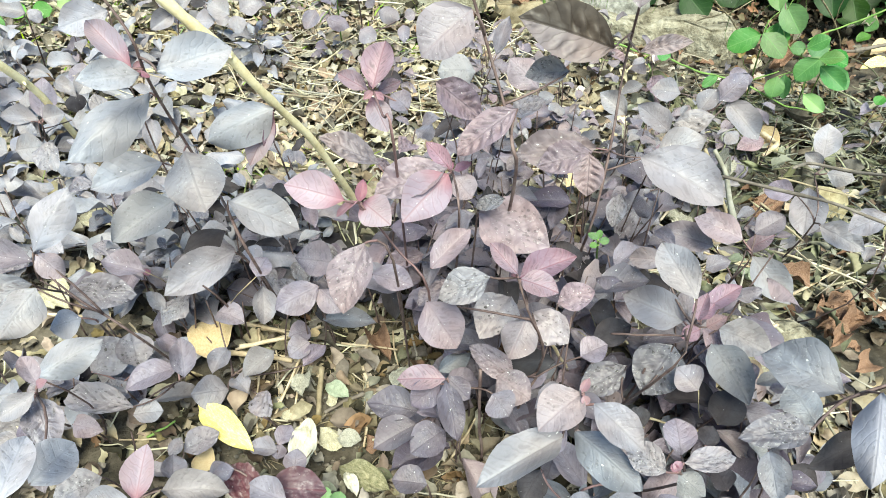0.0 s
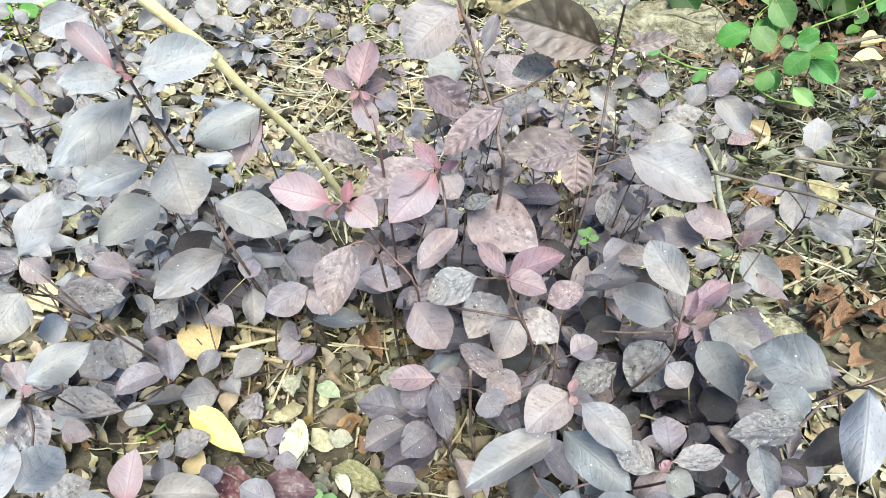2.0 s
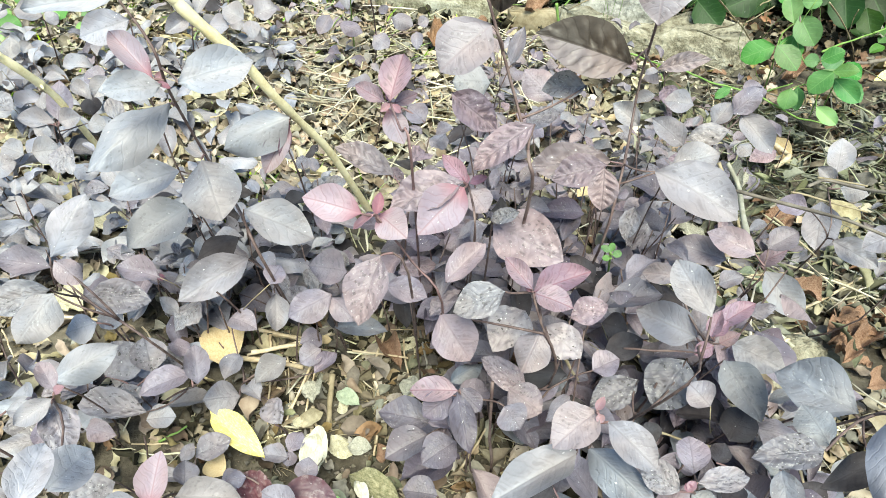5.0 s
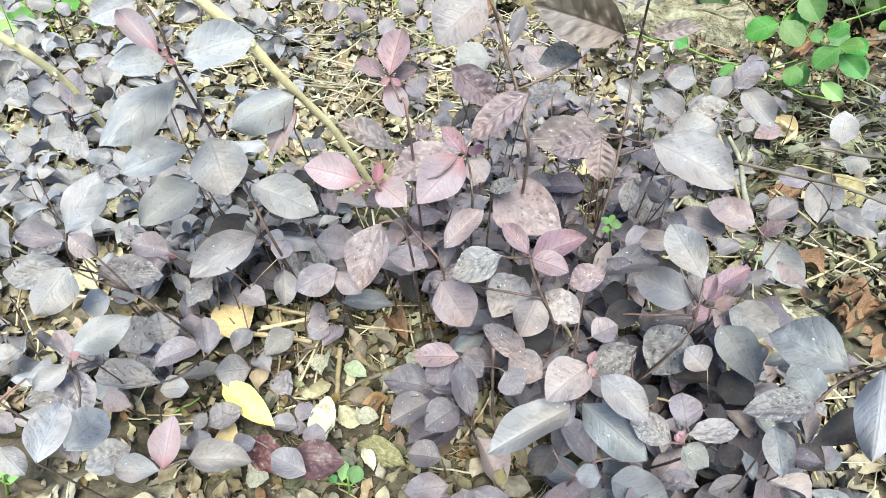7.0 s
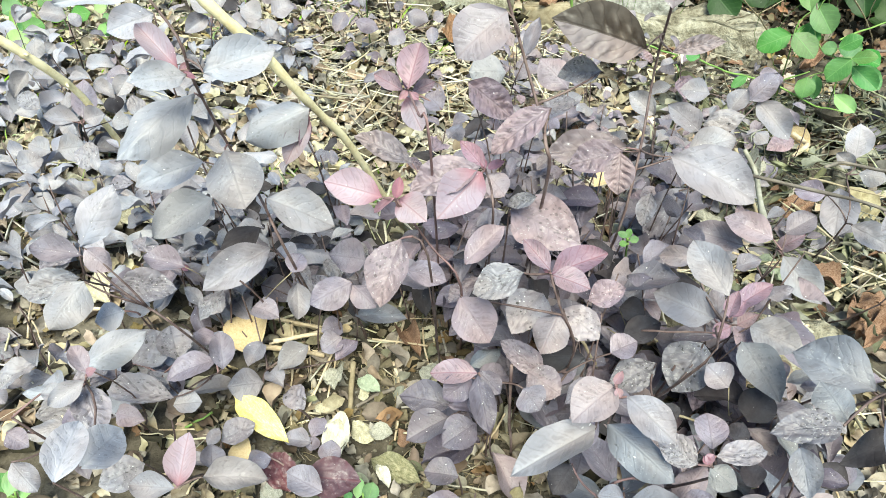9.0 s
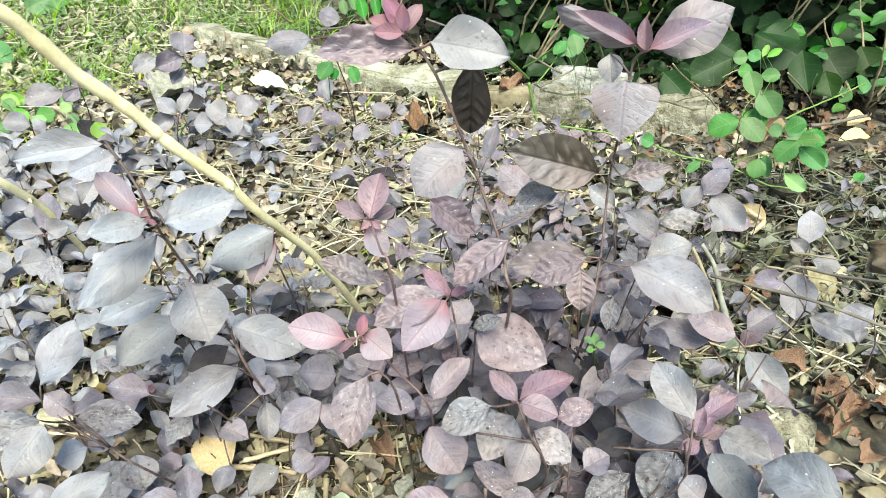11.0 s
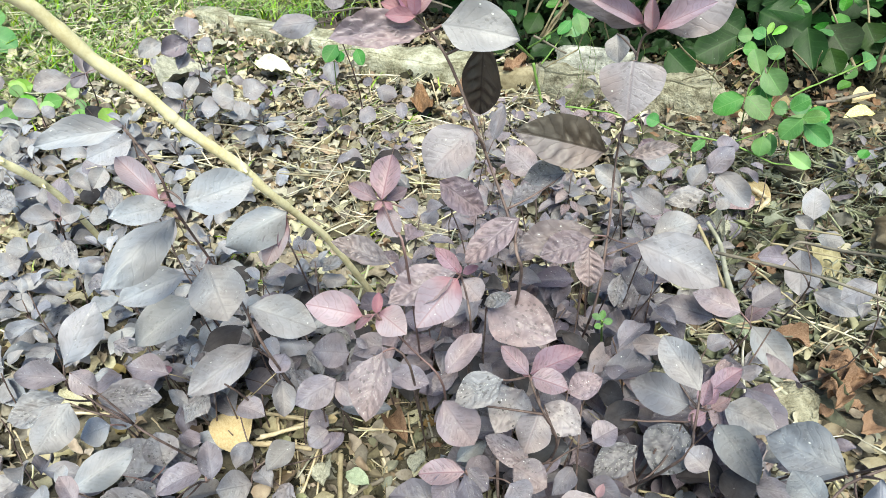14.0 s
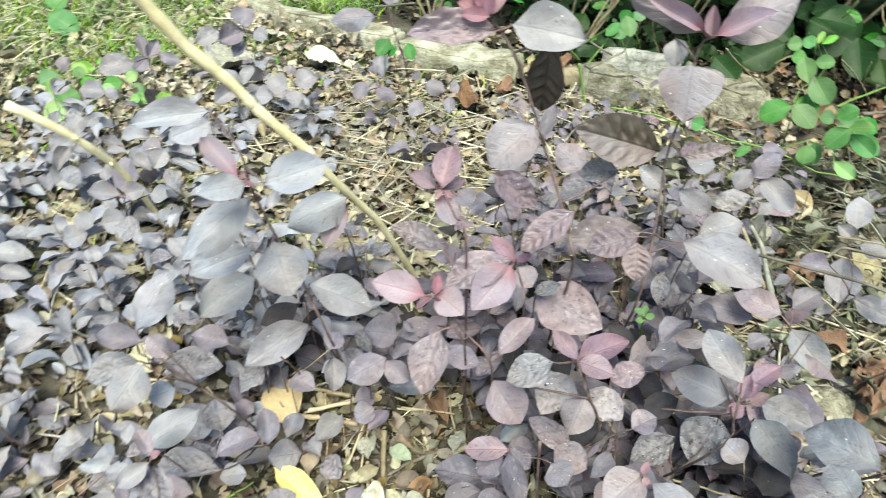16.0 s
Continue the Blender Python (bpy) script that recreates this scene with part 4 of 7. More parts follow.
p = plant("purple_bedding_plant", "sprawling plant with slate leaves on a thick dark stem", "plant", "purple bedding plants")
leaf(p, "n", 30.6, 35.3, 30.0, 24.9, 34.9, 29.0, 2.9)
leaf(p, "o", 32.7, 37.4, 28.0, 31.3, 41.0, 29.0, 3.6)
leaf(p, "d", 38.2, 38.5, 25.0, 32.8, 36.0, 24.0, 2.8)
leaf(p, "v", 35.8, 36.8, 33.0, 33.7, 30.7, 29.0, 3.3)
leaf(p, "o", 30.0, 37.6, 24.0, 30.0, 33.6, 22.0, 2.6)
climb(p, [(30.7, 35.3, 30.0), (34.8, 38.6, 30.0), (40.4, 41.4, 29.0), (42.0, 59.4, -1.0)], 0.0016, STEM, 82)

p = plant("purple_bedding_plant", "young plant with upright rosy leaf", "plant", "purple bedding plants")
leaf(p, "p", -28.3, 36.0, 14.0, -28.2, 40.5, 17.0, 3.1)
leaf(p, "g", -25.9, 36.7, 15.0, -19.7, 37.6, 14.0, 3.2)
leaf(p, "g", -28.2, 35.3, 15.0, -32.7, 35.3, 15.0, 2.7)
leaf(p, "m", -30.7, 46.9, 6.0, -29.7, 48.8, 7.0, 1.7)
leaf(p, "s", -29.7, 48.3, 5.0, -26.1, 50.9, 5.5, 3.3)
climb(p, [(-27.8, 35.4, 15.0), (-27.8, 39.6, 11.0), (-28.9, 46.4, -1.0)], 0.0016, STEM, 83)

p = plant("purple_bedding_plant", "low plant with glossy plum-red round leaves", "plant", "purple bedding plants")
leaf(p, "r", -17.8, 37.9, 11.5, -21.0, 42.0, 12.0, 3.4)
leaf(p, "m", -20.3, 40.8, 13.0, -22.8, 39.8, 13.0, 2.1)
leaf(p, "r", -16.9, 39.8, 11.5, -10.7, 40.0, 11.0, 4.3)
leaf(p, "m", -14.1, 37.2, 13.0, -18.2, 39.1, 13.0, 3.1)
leaf(p, "m", -21.6, 41.9, 12.5, -22.1, 39.3, 12.5, 2.3)
climb(p, [(-17.3, 39.4, 11.5), (-17.3, 43.6, 7.5), (-18.0, 48.2, -1.0)], 0.0016, STEM, 84)

p = plant("purple_bedding_plant", "plant with pink shoot and pale bluish leaves", "plant", "purple bedding plants")
leaf(p, "b", -38.2, 41.5, 22.0, -34.8, 37.2, 20.0, 3.5)
leaf(p, "v", -37.0, 40.5, 24.0, -39.6, 38.0, 23.0, 2.2)
leaf(p, "l", -36.5, 40.6, 25.0, -38.7, 42.7, 26.5, 1.8)
leaf(p, "q", -36.5, 40.4, 25.0, -35.5, 40.8, 25.5, 0.9)
leaf(p, "v", -32.1, 27.6, 27.0, -32.3, 32.8, 28.0, 3.3)
leaf(p, "v", -33.9, 32.3, 22.0, -32.1, 36.7, 22.0, 4.2)
leaf(p, "s", -34.4, 40.5, 11.0, -38.1, 37.5, 11.0, 3.9)
climb(p, [(-36.3, 40.1, 25.0), (-43.5, 47.2, 12.0), (-45.3, 54.7, -1.0)], 0.0016, STEM, 85)

p = plant("purple_bedding_plant", "low plant with scarred grey leaves in dry litter", "plant", "purple bedding plants")
leaf(p, "b", -35.4, 50.6, 10.0, -43.9, 51.0, 10.0, 3.6)
leaf(p, "m", -30.3, 53.3, 14.0, -34.9, 49.7, 14.0, 3.5)
leaf(p, "m", -28.5, 51.0, 15.0, -29.5, 54.3, 18.0, 2.8)
leaf(p, "g", -35.5, 50.2, 9.0, -32.4, 51.3, 8.5, 3.1)
leaf(p, "l", -42.5, 49.2, 8.0, -38.5, 48.5, 8.0, 2.7)
climb(p, [(-29.8, 52.2, 13.0), (-34.0, 57.4, 6.0), (-35.4, 61.1, -1.0)], 0.0016, STEM, 86)

p = plant("purple_bedding_plant", "seedling group with round grey leaves on the soil", "plant", "purple bedding plants")
leaf(p, "g", -27.1, 58.0, 5.0, -31.5, 56.5, 5.5, 4.7)
leaf(p, "g", -28.0, 62.4, 8.0, -29.1, 58.8, 7.0, 3.0)
leaf(p, "g", -21.8, 62.5, 8.0, -25.0, 58.4, 7.0, 3.3)
leaf(p, "g", -24.2, 57.5, 5.0, -26.9, 59.9, 5.0, 2.7)
leaf(p, "s", -23.8, 58.8, 3.5, -21.3, 55.4, 3.0, 3.4)
leaf(p, "m", -30.5, 67.4, 10.0, -26.2, 65.4, 10.0, 3.6)
leaf(p, "m", -18.4, 69.0, 6.0, -21.1, 67.1, 6.0, 3.2)
leaf(p, "m", -18.3, 62.8, 5.0, -15.8, 66.3, 5.5, 2.4)
leaf(p, "m", -19.1, 50.1, 3.5, -22.7, 50.3, 3.5, 2.5)
leaf(p, "m", -19.2, 50.9, 3.5, -18.1, 53.6, 4.0, 2.4)
climb(p, [(-27.3, 60.3, 5.0), (-27.3, 64.5, 1.0), (-28.4, 65.1, -1.0)], 0.0016, STEM, 87)

p = plant("purple_bedding_plant", "low plant with mauve leaves on pinkish stalks above bare soil", "plant", "purple bedding plants")
leaf(p, "t", 1.1, 48.0, 20.0, -4.0, 48.5, 19.0, 2.9)
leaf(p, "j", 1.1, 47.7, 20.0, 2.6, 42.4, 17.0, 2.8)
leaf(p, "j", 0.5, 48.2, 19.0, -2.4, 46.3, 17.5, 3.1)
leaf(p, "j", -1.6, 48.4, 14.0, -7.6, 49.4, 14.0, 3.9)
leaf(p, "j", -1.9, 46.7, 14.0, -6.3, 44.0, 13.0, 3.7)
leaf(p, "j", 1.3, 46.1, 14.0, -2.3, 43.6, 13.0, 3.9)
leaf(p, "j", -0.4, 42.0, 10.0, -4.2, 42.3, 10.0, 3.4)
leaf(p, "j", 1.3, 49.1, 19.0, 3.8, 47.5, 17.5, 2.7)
leaf(p, "m", 6.2, 48.0, 18.0, 8.0, 45.9, 17.0, 3.6)
climb(p, [(1.2, 48.0, 20.0), (2.2, 51.6, 12.0), (2.2, 59.0, -1.0)], 0.0016, STEM, 88)

p = plant("purple_bedding_plant", "tall plant with large grey-lilac leaves and rosy top", "plant", "purple bedding plants")
leaf(p, "g", -49.3, 100.2, 22.1, -48.1, 96.3, 17.9, 3.1)
leaf(p, "d", -29.9, 74.1, 18.8, -35.1, 71.0, 17.2, 3.8)
grow(p, (-39.6, 96.0, 0.0), (-39.6, 87.2, 19.9), 0.0026, TALLSTEM, seed=3, reach=0.06)

p = plant("purple_bedding_plant", "small mauve-leaved plant near the grass", "plant", "purple bedding plants")
leaf(p, "m", -95.1, 171.6, 23.4, -97.7, 175.2, 28.6, 3.0)
leaf(p, "m", -93.8, 169.6, 24.1, -92.0, 173.5, 27.9, 3.8)
leaf(p, "m", -92.2, 166.2, 25.2, -95.0, 163.1, 22.8, 4.0)
leaf(p, "m", -89.4, 167.4, 26.0, -83.9, 167.2, 23.9, 3.7)
leaf(p, "g", -91.8, 158.4, 26.6, -99.5, 154.5, 25.4, 6.1)
grow(p, (-102.5, 182.7, 0.0), (-92.5, 166.9, 25.0), 0.0022, seed=5)

p = plant("purple_bedding_plant", "small mauve-leaved plant before the kerb slab", "plant", "purple bedding plants")
leaf(p, "m", -75.0, 194.9, 25.3, -75.7, 199.2, 30.7, 6.6)
leaf(p, "m", -72.2, 186.3, 27.1, -78.9, 182.9, 25.0, 5.8)
leaf(p, "m", -73.5, 184.8, 26.3, -73.9, 182.6, 23.7, 3.0)
leaf(p, "g", -69.5, 186.5, 27.0, -65.6, 185.8, 25.0, 4.6)
leaf(p, "g", -82.1, 191.8, 25.5, -87.6, 187.8, 22.5, 5.5)
leaf(p, "m", -72.8, 186.8, 23.8, -75.4, 183.2, 20.3, 4.0)
grow(p, (-80.4, 209.8, 0.0), (-74.0, 191.4, 26.0), 0.0022, seed=6)

p = plant("purple_bedding_plant", "small grey-leaved plant among litter before the kerb", "plant", "purple bedding plants")
leaf(p, "g", -68.2, 164.5, 19.2, -73.1, 166.4, 22.8, 4.5)
leaf(p, "g", -67.2, 165.0, 19.0, -65.0, 169.0, 23.0, 3.7)
leaf(p, "d", -69.0, 175.1, 17.8, -64.6, 176.5, 18.2, 4.4)
leaf(p, "g", -70.2, 166.9, 17.6, -75.1, 162.9, 14.5, 4.7)
grow(p, (-72.3, 173.9, 0.0), (-66.0, 160.3, 20.0), 0.0022, seed=7, reach=0.06)

p = plant("purple_bedding_plant", "small grey-leaved plant at the edge of grass", "plant", "purple bedding plants")
leaf(p, "g", -92.1, 142.7, 24.4, -97.6, 141.7, 25.6, 5.0)
leaf(p, "m", -120.2, 176.0, 19.7, -123.9, 175.1, 20.3, 4.1)
leaf(p, "g", -118.9, 169.4, 17.4, -121.1, 165.8, 14.6, 4.7)
leaf(p, "g", -98.5, 153.0, 19.4, -96.2, 154.9, 20.6, 3.4)
grow(p, (-103.2, 160.4, 0.0), (-94.4, 146.4, 22.0), 0.0022, seed=8, reach=0.06)

p = plant("purple_bedding_plant", "low spreading clump with small grey and puckered leaves", "plant", "purple bedding plants")
leaf(p, "m", -74.4, 110.2, 16.2, -75.5, 115.6, 21.9, 4.6)
leaf(p, "g", -73.7, 109.1, 16.8, -70.3, 110.7, 17.2, 3.9)
leaf(p, "g", -74.6, 109.2, 16.4, -80.6, 107.9, 17.6, 3.5)
leaf(p, "g", -75.3, 107.9, 16.7, -76.6, 105.8, 15.3, 3.0)
leaf(p, "g", -80.3, 126.3, 16.3, -76.0, 125.2, 13.7, 3.1)
leaf(p, "g", -70.0, 111.6, 15.4, -66.7, 112.0, 14.6, 3.5)
leaf(p, "b", -88.4, 118.6, 13.8, -92.7, 119.3, 16.2, 3.8)
leaf(p, "g", -96.6, 136.2, 22.0, -95.7, 132.7, 18.0, 3.7)
leaf(p, "g", -94.4, 127.2, 18.0, -96.1, 122.4, 14.1, 3.3)
leaf(p, "g", -99.2, 146.1, 16.8, -100.5, 144.0, 15.2, 3.0)
leaf(p, "g", -73.3, 128.2, 17.6, -75.1, 124.5, 14.5, 4.0)
leaf(p, "s", -70.6, 122.5, 15.9, -68.3, 119.4, 12.1, 3.6)
leaf(p, "d", -97.1, 169.8, 10.7, -94.0, 173.2, 13.3, 5.4)
leaf(p, "g", -77.7, 102.5, 13.3, -81.4, 102.5, 14.7, 4.2)
leaf(p, "g", -75.9, 102.1, 14.0, -71.5, 103.9, 14.0, 5.0)
leaf(p, "g", -97.3, 122.2, 10.7, -93.8, 126.3, 13.3, 6.3)
leaf(p, "g", -81.4, 97.6, 12.8, -77.6, 99.8, 13.2, 4.6)
leaf(p, "b", -68.7, 102.3, 12.3, -73.1, 102.2, 13.7, 4.9)
leaf(p, "g", -107.4, 138.3, 11.2, -103.4, 141.5, 12.8, 5.7)
leaf(p, "m", -84.8, 140.3, 13.1, -80.7, 139.6, 10.9, 5.0)
leaf(p, "d", -80.3, 131.5, 11.6, -79.1, 128.8, 8.4, 4.3)
grow(p, (-80.6, 119.0, 0.0), (-73.6, 108.3, 17.0), 0.0022, seed=9, reach=0.06)

p = plant("purple_bedding_plant", "thin upright stem with few small mauve leaves", "plant", "purple bedding plants")
leaf(p, "m", -25.9, 135.3, 45.3, -34.9, 133.9, 44.7, 5.0)
leaf(p, "m", -25.3, 149.9, 44.0, -24.3, 152.1, 48.0, 4.5)
leaf(p, "g", -32.7, 182.0, 22.4, -31.6, 178.1, 17.6, 4.5)
leaf(p, "m", -36.1, 175.5, 17.0, -38.6, 171.7, 13.0, 4.2)
leaf(p, "m", -33.1, 172.3, 15.9, -26.9, 171.3, 14.1, 4.0)
leaf(p, "g", -54.6, 162.3, 19.0, -59.9, 162.9, 21.0, 5.9)
leaf(p, "g", -52.7, 164.6, 19.2, -47.4, 167.0, 20.8, 6.1)
leaf(p, "g", -52.4, 160.1, 19.8, -51.3, 157.1, 16.2, 4.0)
leaf(p, "m", -57.1, 174.0, 19.0, -56.2, 175.9, 21.0, 3.1)
leaf(p, "g", -57.8, 160.3, 17.8, -62.4, 159.6, 18.2, 5.0)
leaf(p, "m", -18.6, 164.6, 20.7, -13.2, 163.7, 19.3, 4.5)
leaf(p, "m", -12.2, 164.3, 19.6, -9.5, 165.0, 20.4, 3.0)
leaf(p, "m", -12.0, 158.7, 19.7, -11.5, 155.7, 16.3, 3.0)
leaf(p, "m", -20.8, 171.8, 19.2, -22.4, 173.1, 20.8, 2.8)
leaf(p, "m", -21.2, 150.7, 21.0, -17.5, 149.3, 19.0, 4.6)
grow(p, (-26.2, 174.6, 0.0), (-24.6, 140.1, 46.0), 0.0022, seed=15)

p = plant("purple_bedding_plant", "short plant with pale grey leaves beside the vine", "plant", "purple bedding plants")
leaf(p, "m", 50.6, 114.5, 25.7, 52.5, 116.4, 28.3, 4.0)
leaf(p, "g", 41.7, 115.0, 24.0, 36.5, 116.1, 24.0, 4.5)
leaf(p, "g", 48.4, 107.1, 20.6, 50.2, 105.4, 19.4, 2.9)
grow(p, (46.9, 122.5, 0.0), (46.9, 112.2, 23.1), 0.0022, seed=16, reach=0.06)

p = plant("purple_bedding_plant", "low plant with veined grey leaves over tan litter", "plant", "purple bedding plants")
leaf(p, "m", -37.0, 64.2, 19.3, -42.2, 64.1, 20.7, 3.3)
leaf(p, "m", -23.1, 64.3, 19.2, -22.0, 66.3, 20.8, 3.0)
grow(p, (-30.1, 72.0, 0.0), (-30.1, 64.2, 17.4), 0.0022, seed=20, reach=0.06)

p = plant("purple_bedding_plant", "plant with dusty blistered leaves on a dark side stem", "plant", "purple bedding plants")
leaf(p, "v", -41.9, 56.6, 18.2, -44.9, 54.9, 17.8, 3.7)
leaf(p, "v", -40.5, 59.6, 15.7, -43.6, 59.3, 16.3, 3.4)
grow(p, (-41.2, 65.4, 0.0), (-41.2, 58.1, 16.4), 0.0022, seed=21, reach=0.06)

p = plant("purple_bedding_plant", "plant with pink shoot and pale bluish leaves", "plant", "purple bedding plants")
leaf(p, "g", -43.3, 41.6, 20.3, -40.3, 42.2, 19.7, 2.0)
leaf(p, "m", -47.8, 40.1, 15.6, -45.4, 39.4, 14.4, 2.2)
leaf(p, "g", -47.2, 38.3, 13.1, -44.1, 36.4, 10.9, 2.5)
grow(p, (-46.1, 48.1, 0.0), (-46.1, 40.0, 18.3), 0.0022, seed=22, reach=0.06)

p = plant("purple_bedding_plant", "low plant with dull leaves close to soil", "plant", "purple bedding plants")
leaf(p, "s", -43.3, 56.5, 9.0, -39.9, 60.4, 11.0, 5.3)
leaf(p, "s", -38.0, 58.0, 8.6, -39.7, 61.4, 11.4, 4.6)
leaf(p, "s", -39.1, 53.4, 7.1, -40.4, 55.5, 8.9, 3.3)
grow(p, (-40.1, 59.6, 0.0), (-40.1, 56.0, 8.1), 0.0022, seed=23, reach=0.06)

p = plant("purple_bedding_plant", "seedling group with round grey leaves on the soil", "plant", "purple bedding plants")
leaf(p, "m", -29.5, 44.2, 5.2, -30.0, 46.6, 6.8, 2.8)
leaf(p, "m", -15.0, 43.2, 9.3, -14.9, 45.3, 10.7, 2.6)
leaf(p, "m", -17.9, 65.8, 6.6, -20.4, 63.9, 5.4, 3.5)
leaf(p, "m", -18.9, 51.1, 3.5, -19.2, 49.5, 2.5, 2.0)
grow(p, (-20.3, 54.8, 0.0), (-20.3, 51.1, 8.4), 0.0022, seed=24, reach=0.06)

p = plant("purple_bedding_plant", "plant with pink shoot and hole-bitten pale leaves", "plant", "purple bedding plants")
leaf(p, "m", 16.0, 52.6, 19.4, 18.9, 53.5, 20.6, 3.4)
leaf(p, "c", 6.6, 49.9, 18.6, 10.3, 47.9, 17.4, 4.1)
grow(p, (11.3, 59.0, 0.0), (11.3, 51.2, 17.5), 0.0022, seed=28, reach=0.06)

p = plant("purple_bedding_plant", "rosette of pale grey-lilac leaves with mauve heart", "plant", "purple bedding plants")
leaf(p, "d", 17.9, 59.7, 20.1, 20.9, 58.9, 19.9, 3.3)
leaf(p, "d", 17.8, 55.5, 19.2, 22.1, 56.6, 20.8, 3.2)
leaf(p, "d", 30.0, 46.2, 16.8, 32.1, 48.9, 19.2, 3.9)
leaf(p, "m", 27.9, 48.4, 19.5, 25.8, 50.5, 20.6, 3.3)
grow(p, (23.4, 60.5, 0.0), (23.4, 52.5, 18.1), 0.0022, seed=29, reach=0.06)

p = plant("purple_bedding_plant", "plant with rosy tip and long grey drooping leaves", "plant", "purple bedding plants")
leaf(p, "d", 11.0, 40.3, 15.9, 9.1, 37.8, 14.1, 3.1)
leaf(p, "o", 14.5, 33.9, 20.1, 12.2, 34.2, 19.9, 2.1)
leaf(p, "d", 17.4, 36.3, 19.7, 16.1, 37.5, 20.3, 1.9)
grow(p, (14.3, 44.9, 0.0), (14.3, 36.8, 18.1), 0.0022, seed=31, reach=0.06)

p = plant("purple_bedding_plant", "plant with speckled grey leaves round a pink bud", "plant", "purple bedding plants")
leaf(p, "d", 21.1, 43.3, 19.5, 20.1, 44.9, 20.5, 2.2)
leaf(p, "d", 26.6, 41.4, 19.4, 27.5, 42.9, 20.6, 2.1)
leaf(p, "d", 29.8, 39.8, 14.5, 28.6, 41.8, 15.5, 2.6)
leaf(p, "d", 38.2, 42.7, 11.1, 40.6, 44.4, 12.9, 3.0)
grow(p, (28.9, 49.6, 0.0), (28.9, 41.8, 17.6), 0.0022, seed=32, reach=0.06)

p = plant("wild_rose", "green wild rose shoot with rounded toothed leaflets", "shrub", "wild rose shoots")
leaf(p, "e", 69.6, 145.0, 28.0, 67.4, 140.3, 22.0, 5.1)
leaf(p, "e", 69.3, 146.4, 29.8, 68.4, 150.6, 34.3, 4.1)
leaf(p, "e", 70.8, 154.0, 33.1, 67.6, 154.7, 32.9, 3.5)
leaf(p, "e", 71.5, 151.4, 32.7, 75.7, 150.7, 33.3, 3.3)
leaf(p, "e", 70.8, 158.1, 35.3, 67.5, 158.6, 34.7, 3.5)
leaf(p, "e", 74.2, 159.0, 34.5, 71.7, 160.6, 35.5, 3.3)
leaf(p, "y", 74.8, 159.6, 34.8, 76.3, 161.2, 37.2, 1.5)
leaf(p, "y", 75.2, 158.3, 35.1, 78.5, 158.7, 36.9, 1.7)
grow(p, (73.5, 158.3, 2.0), (64.3, 139.5, 30.0), 0.0022, GREENSTEM, seed=33)

p = plant("wild_rose", "low wild rose shoot with bright green leaflets", "shrub", "wild rose shoots")
leaf(p, "e", 77.2, 145.7, 22.0, 74.2, 146.6, 22.0, 3.2)
leaf(p, "e", 83.3, 147.3, 22.0, 78.8, 148.8, 22.0, 5.0)
leaf(p, "e", 80.1, 143.5, 21.4, 74.9, 140.7, 16.6, 4.4)
leaf(p, "e", 82.1, 146.9, 20.5, 86.7, 144.3, 19.5, 4.8)
leaf(p, "e", 80.5, 142.7, 19.5, 85.1, 138.2, 16.5, 4.8)
leaf(p, "e", 73.6, 143.6, 17.0, 73.1, 139.9, 13.0, 2.9)
leaf(p, "e", 53.9, 131.3, 21.0, 51.0, 130.2, 19.0, 2.0)
leaf(p, "e", 46.3, 139.4, 21.7, 43.6, 140.5, 22.3, 3.2)
leaf(p, "e", 91.0, 134.5, 16.8, 89.5, 133.6, 15.2, 2.5)
grow(p, (88.7, 158.4, 2.0), (82.9, 146.2, 20.0), 0.0022, GREENSTEM, seed=34, reach=0.06)

p = plant("weed", "tiny bright green lobed weed among purple leaves", "weed", "weeds")
leaf(p, "e", 19.9, 69.8, 23.2, 18.7, 70.5, 23.6, 1.0)
leaf(p, "e", 20.0, 70.2, 22.9, 20.4, 71.1, 23.8, 0.9)
leaf(p, "e", 20.0, 69.1, 23.3, 21.2, 69.2, 23.6, 1.0)
leaf(p, "e", 19.7, 68.6, 23.1, 18.7, 68.7, 23.0, 0.9)
grow(p, (23.1, 78.8, 10.0), (19.8, 69.3, 23.5), 0.0022, GREENSTEM, seed=35, reach=0.06)

p = plant("wild_rose", "thin trailing green shoot with small leaflets near the kerb", "shrub", "wild rose shoots")
leaf(p, "e", -27.2, 162.9, 32.7, -29.9, 159.9, 29.4, 3.9)
leaf(p, "e", -26.4, 163.2, 31.1, -26.9, 161.3, 28.9, 2.6)
leaf(p, "e", -23.4, 169.4, 29.7, -21.9, 166.7, 26.3, 3.1)
leaf(p, "e", 8.4, 214.5, 29.5, 4.2, 215.4, 30.5, 1.2)
leaf(p, "e", 47.9, 185.1, 34.6, 43.4, 186.5, 35.4, 4.9)
leaf(p, "e", 35.8, 181.9, 35.6, 38.8, 180.6, 34.4, 3.6)
leaf(p, "e", 33.4, 179.5, 35.2, 34.7, 175.8, 30.8, 4.4)
leaf(p, "e", 31.3, 175.2, 34.4, 27.8, 173.3, 31.6, 2.9)
leaf(p, "e", 30.9, 175.0, 33.0, 29.4, 173.6, 31.0, 3.1)
grow(p, (-31.7, 185.7, 5.0), (-28.9, 167.1, 30.0), 0.0022, GREENSTEM, seed=36)

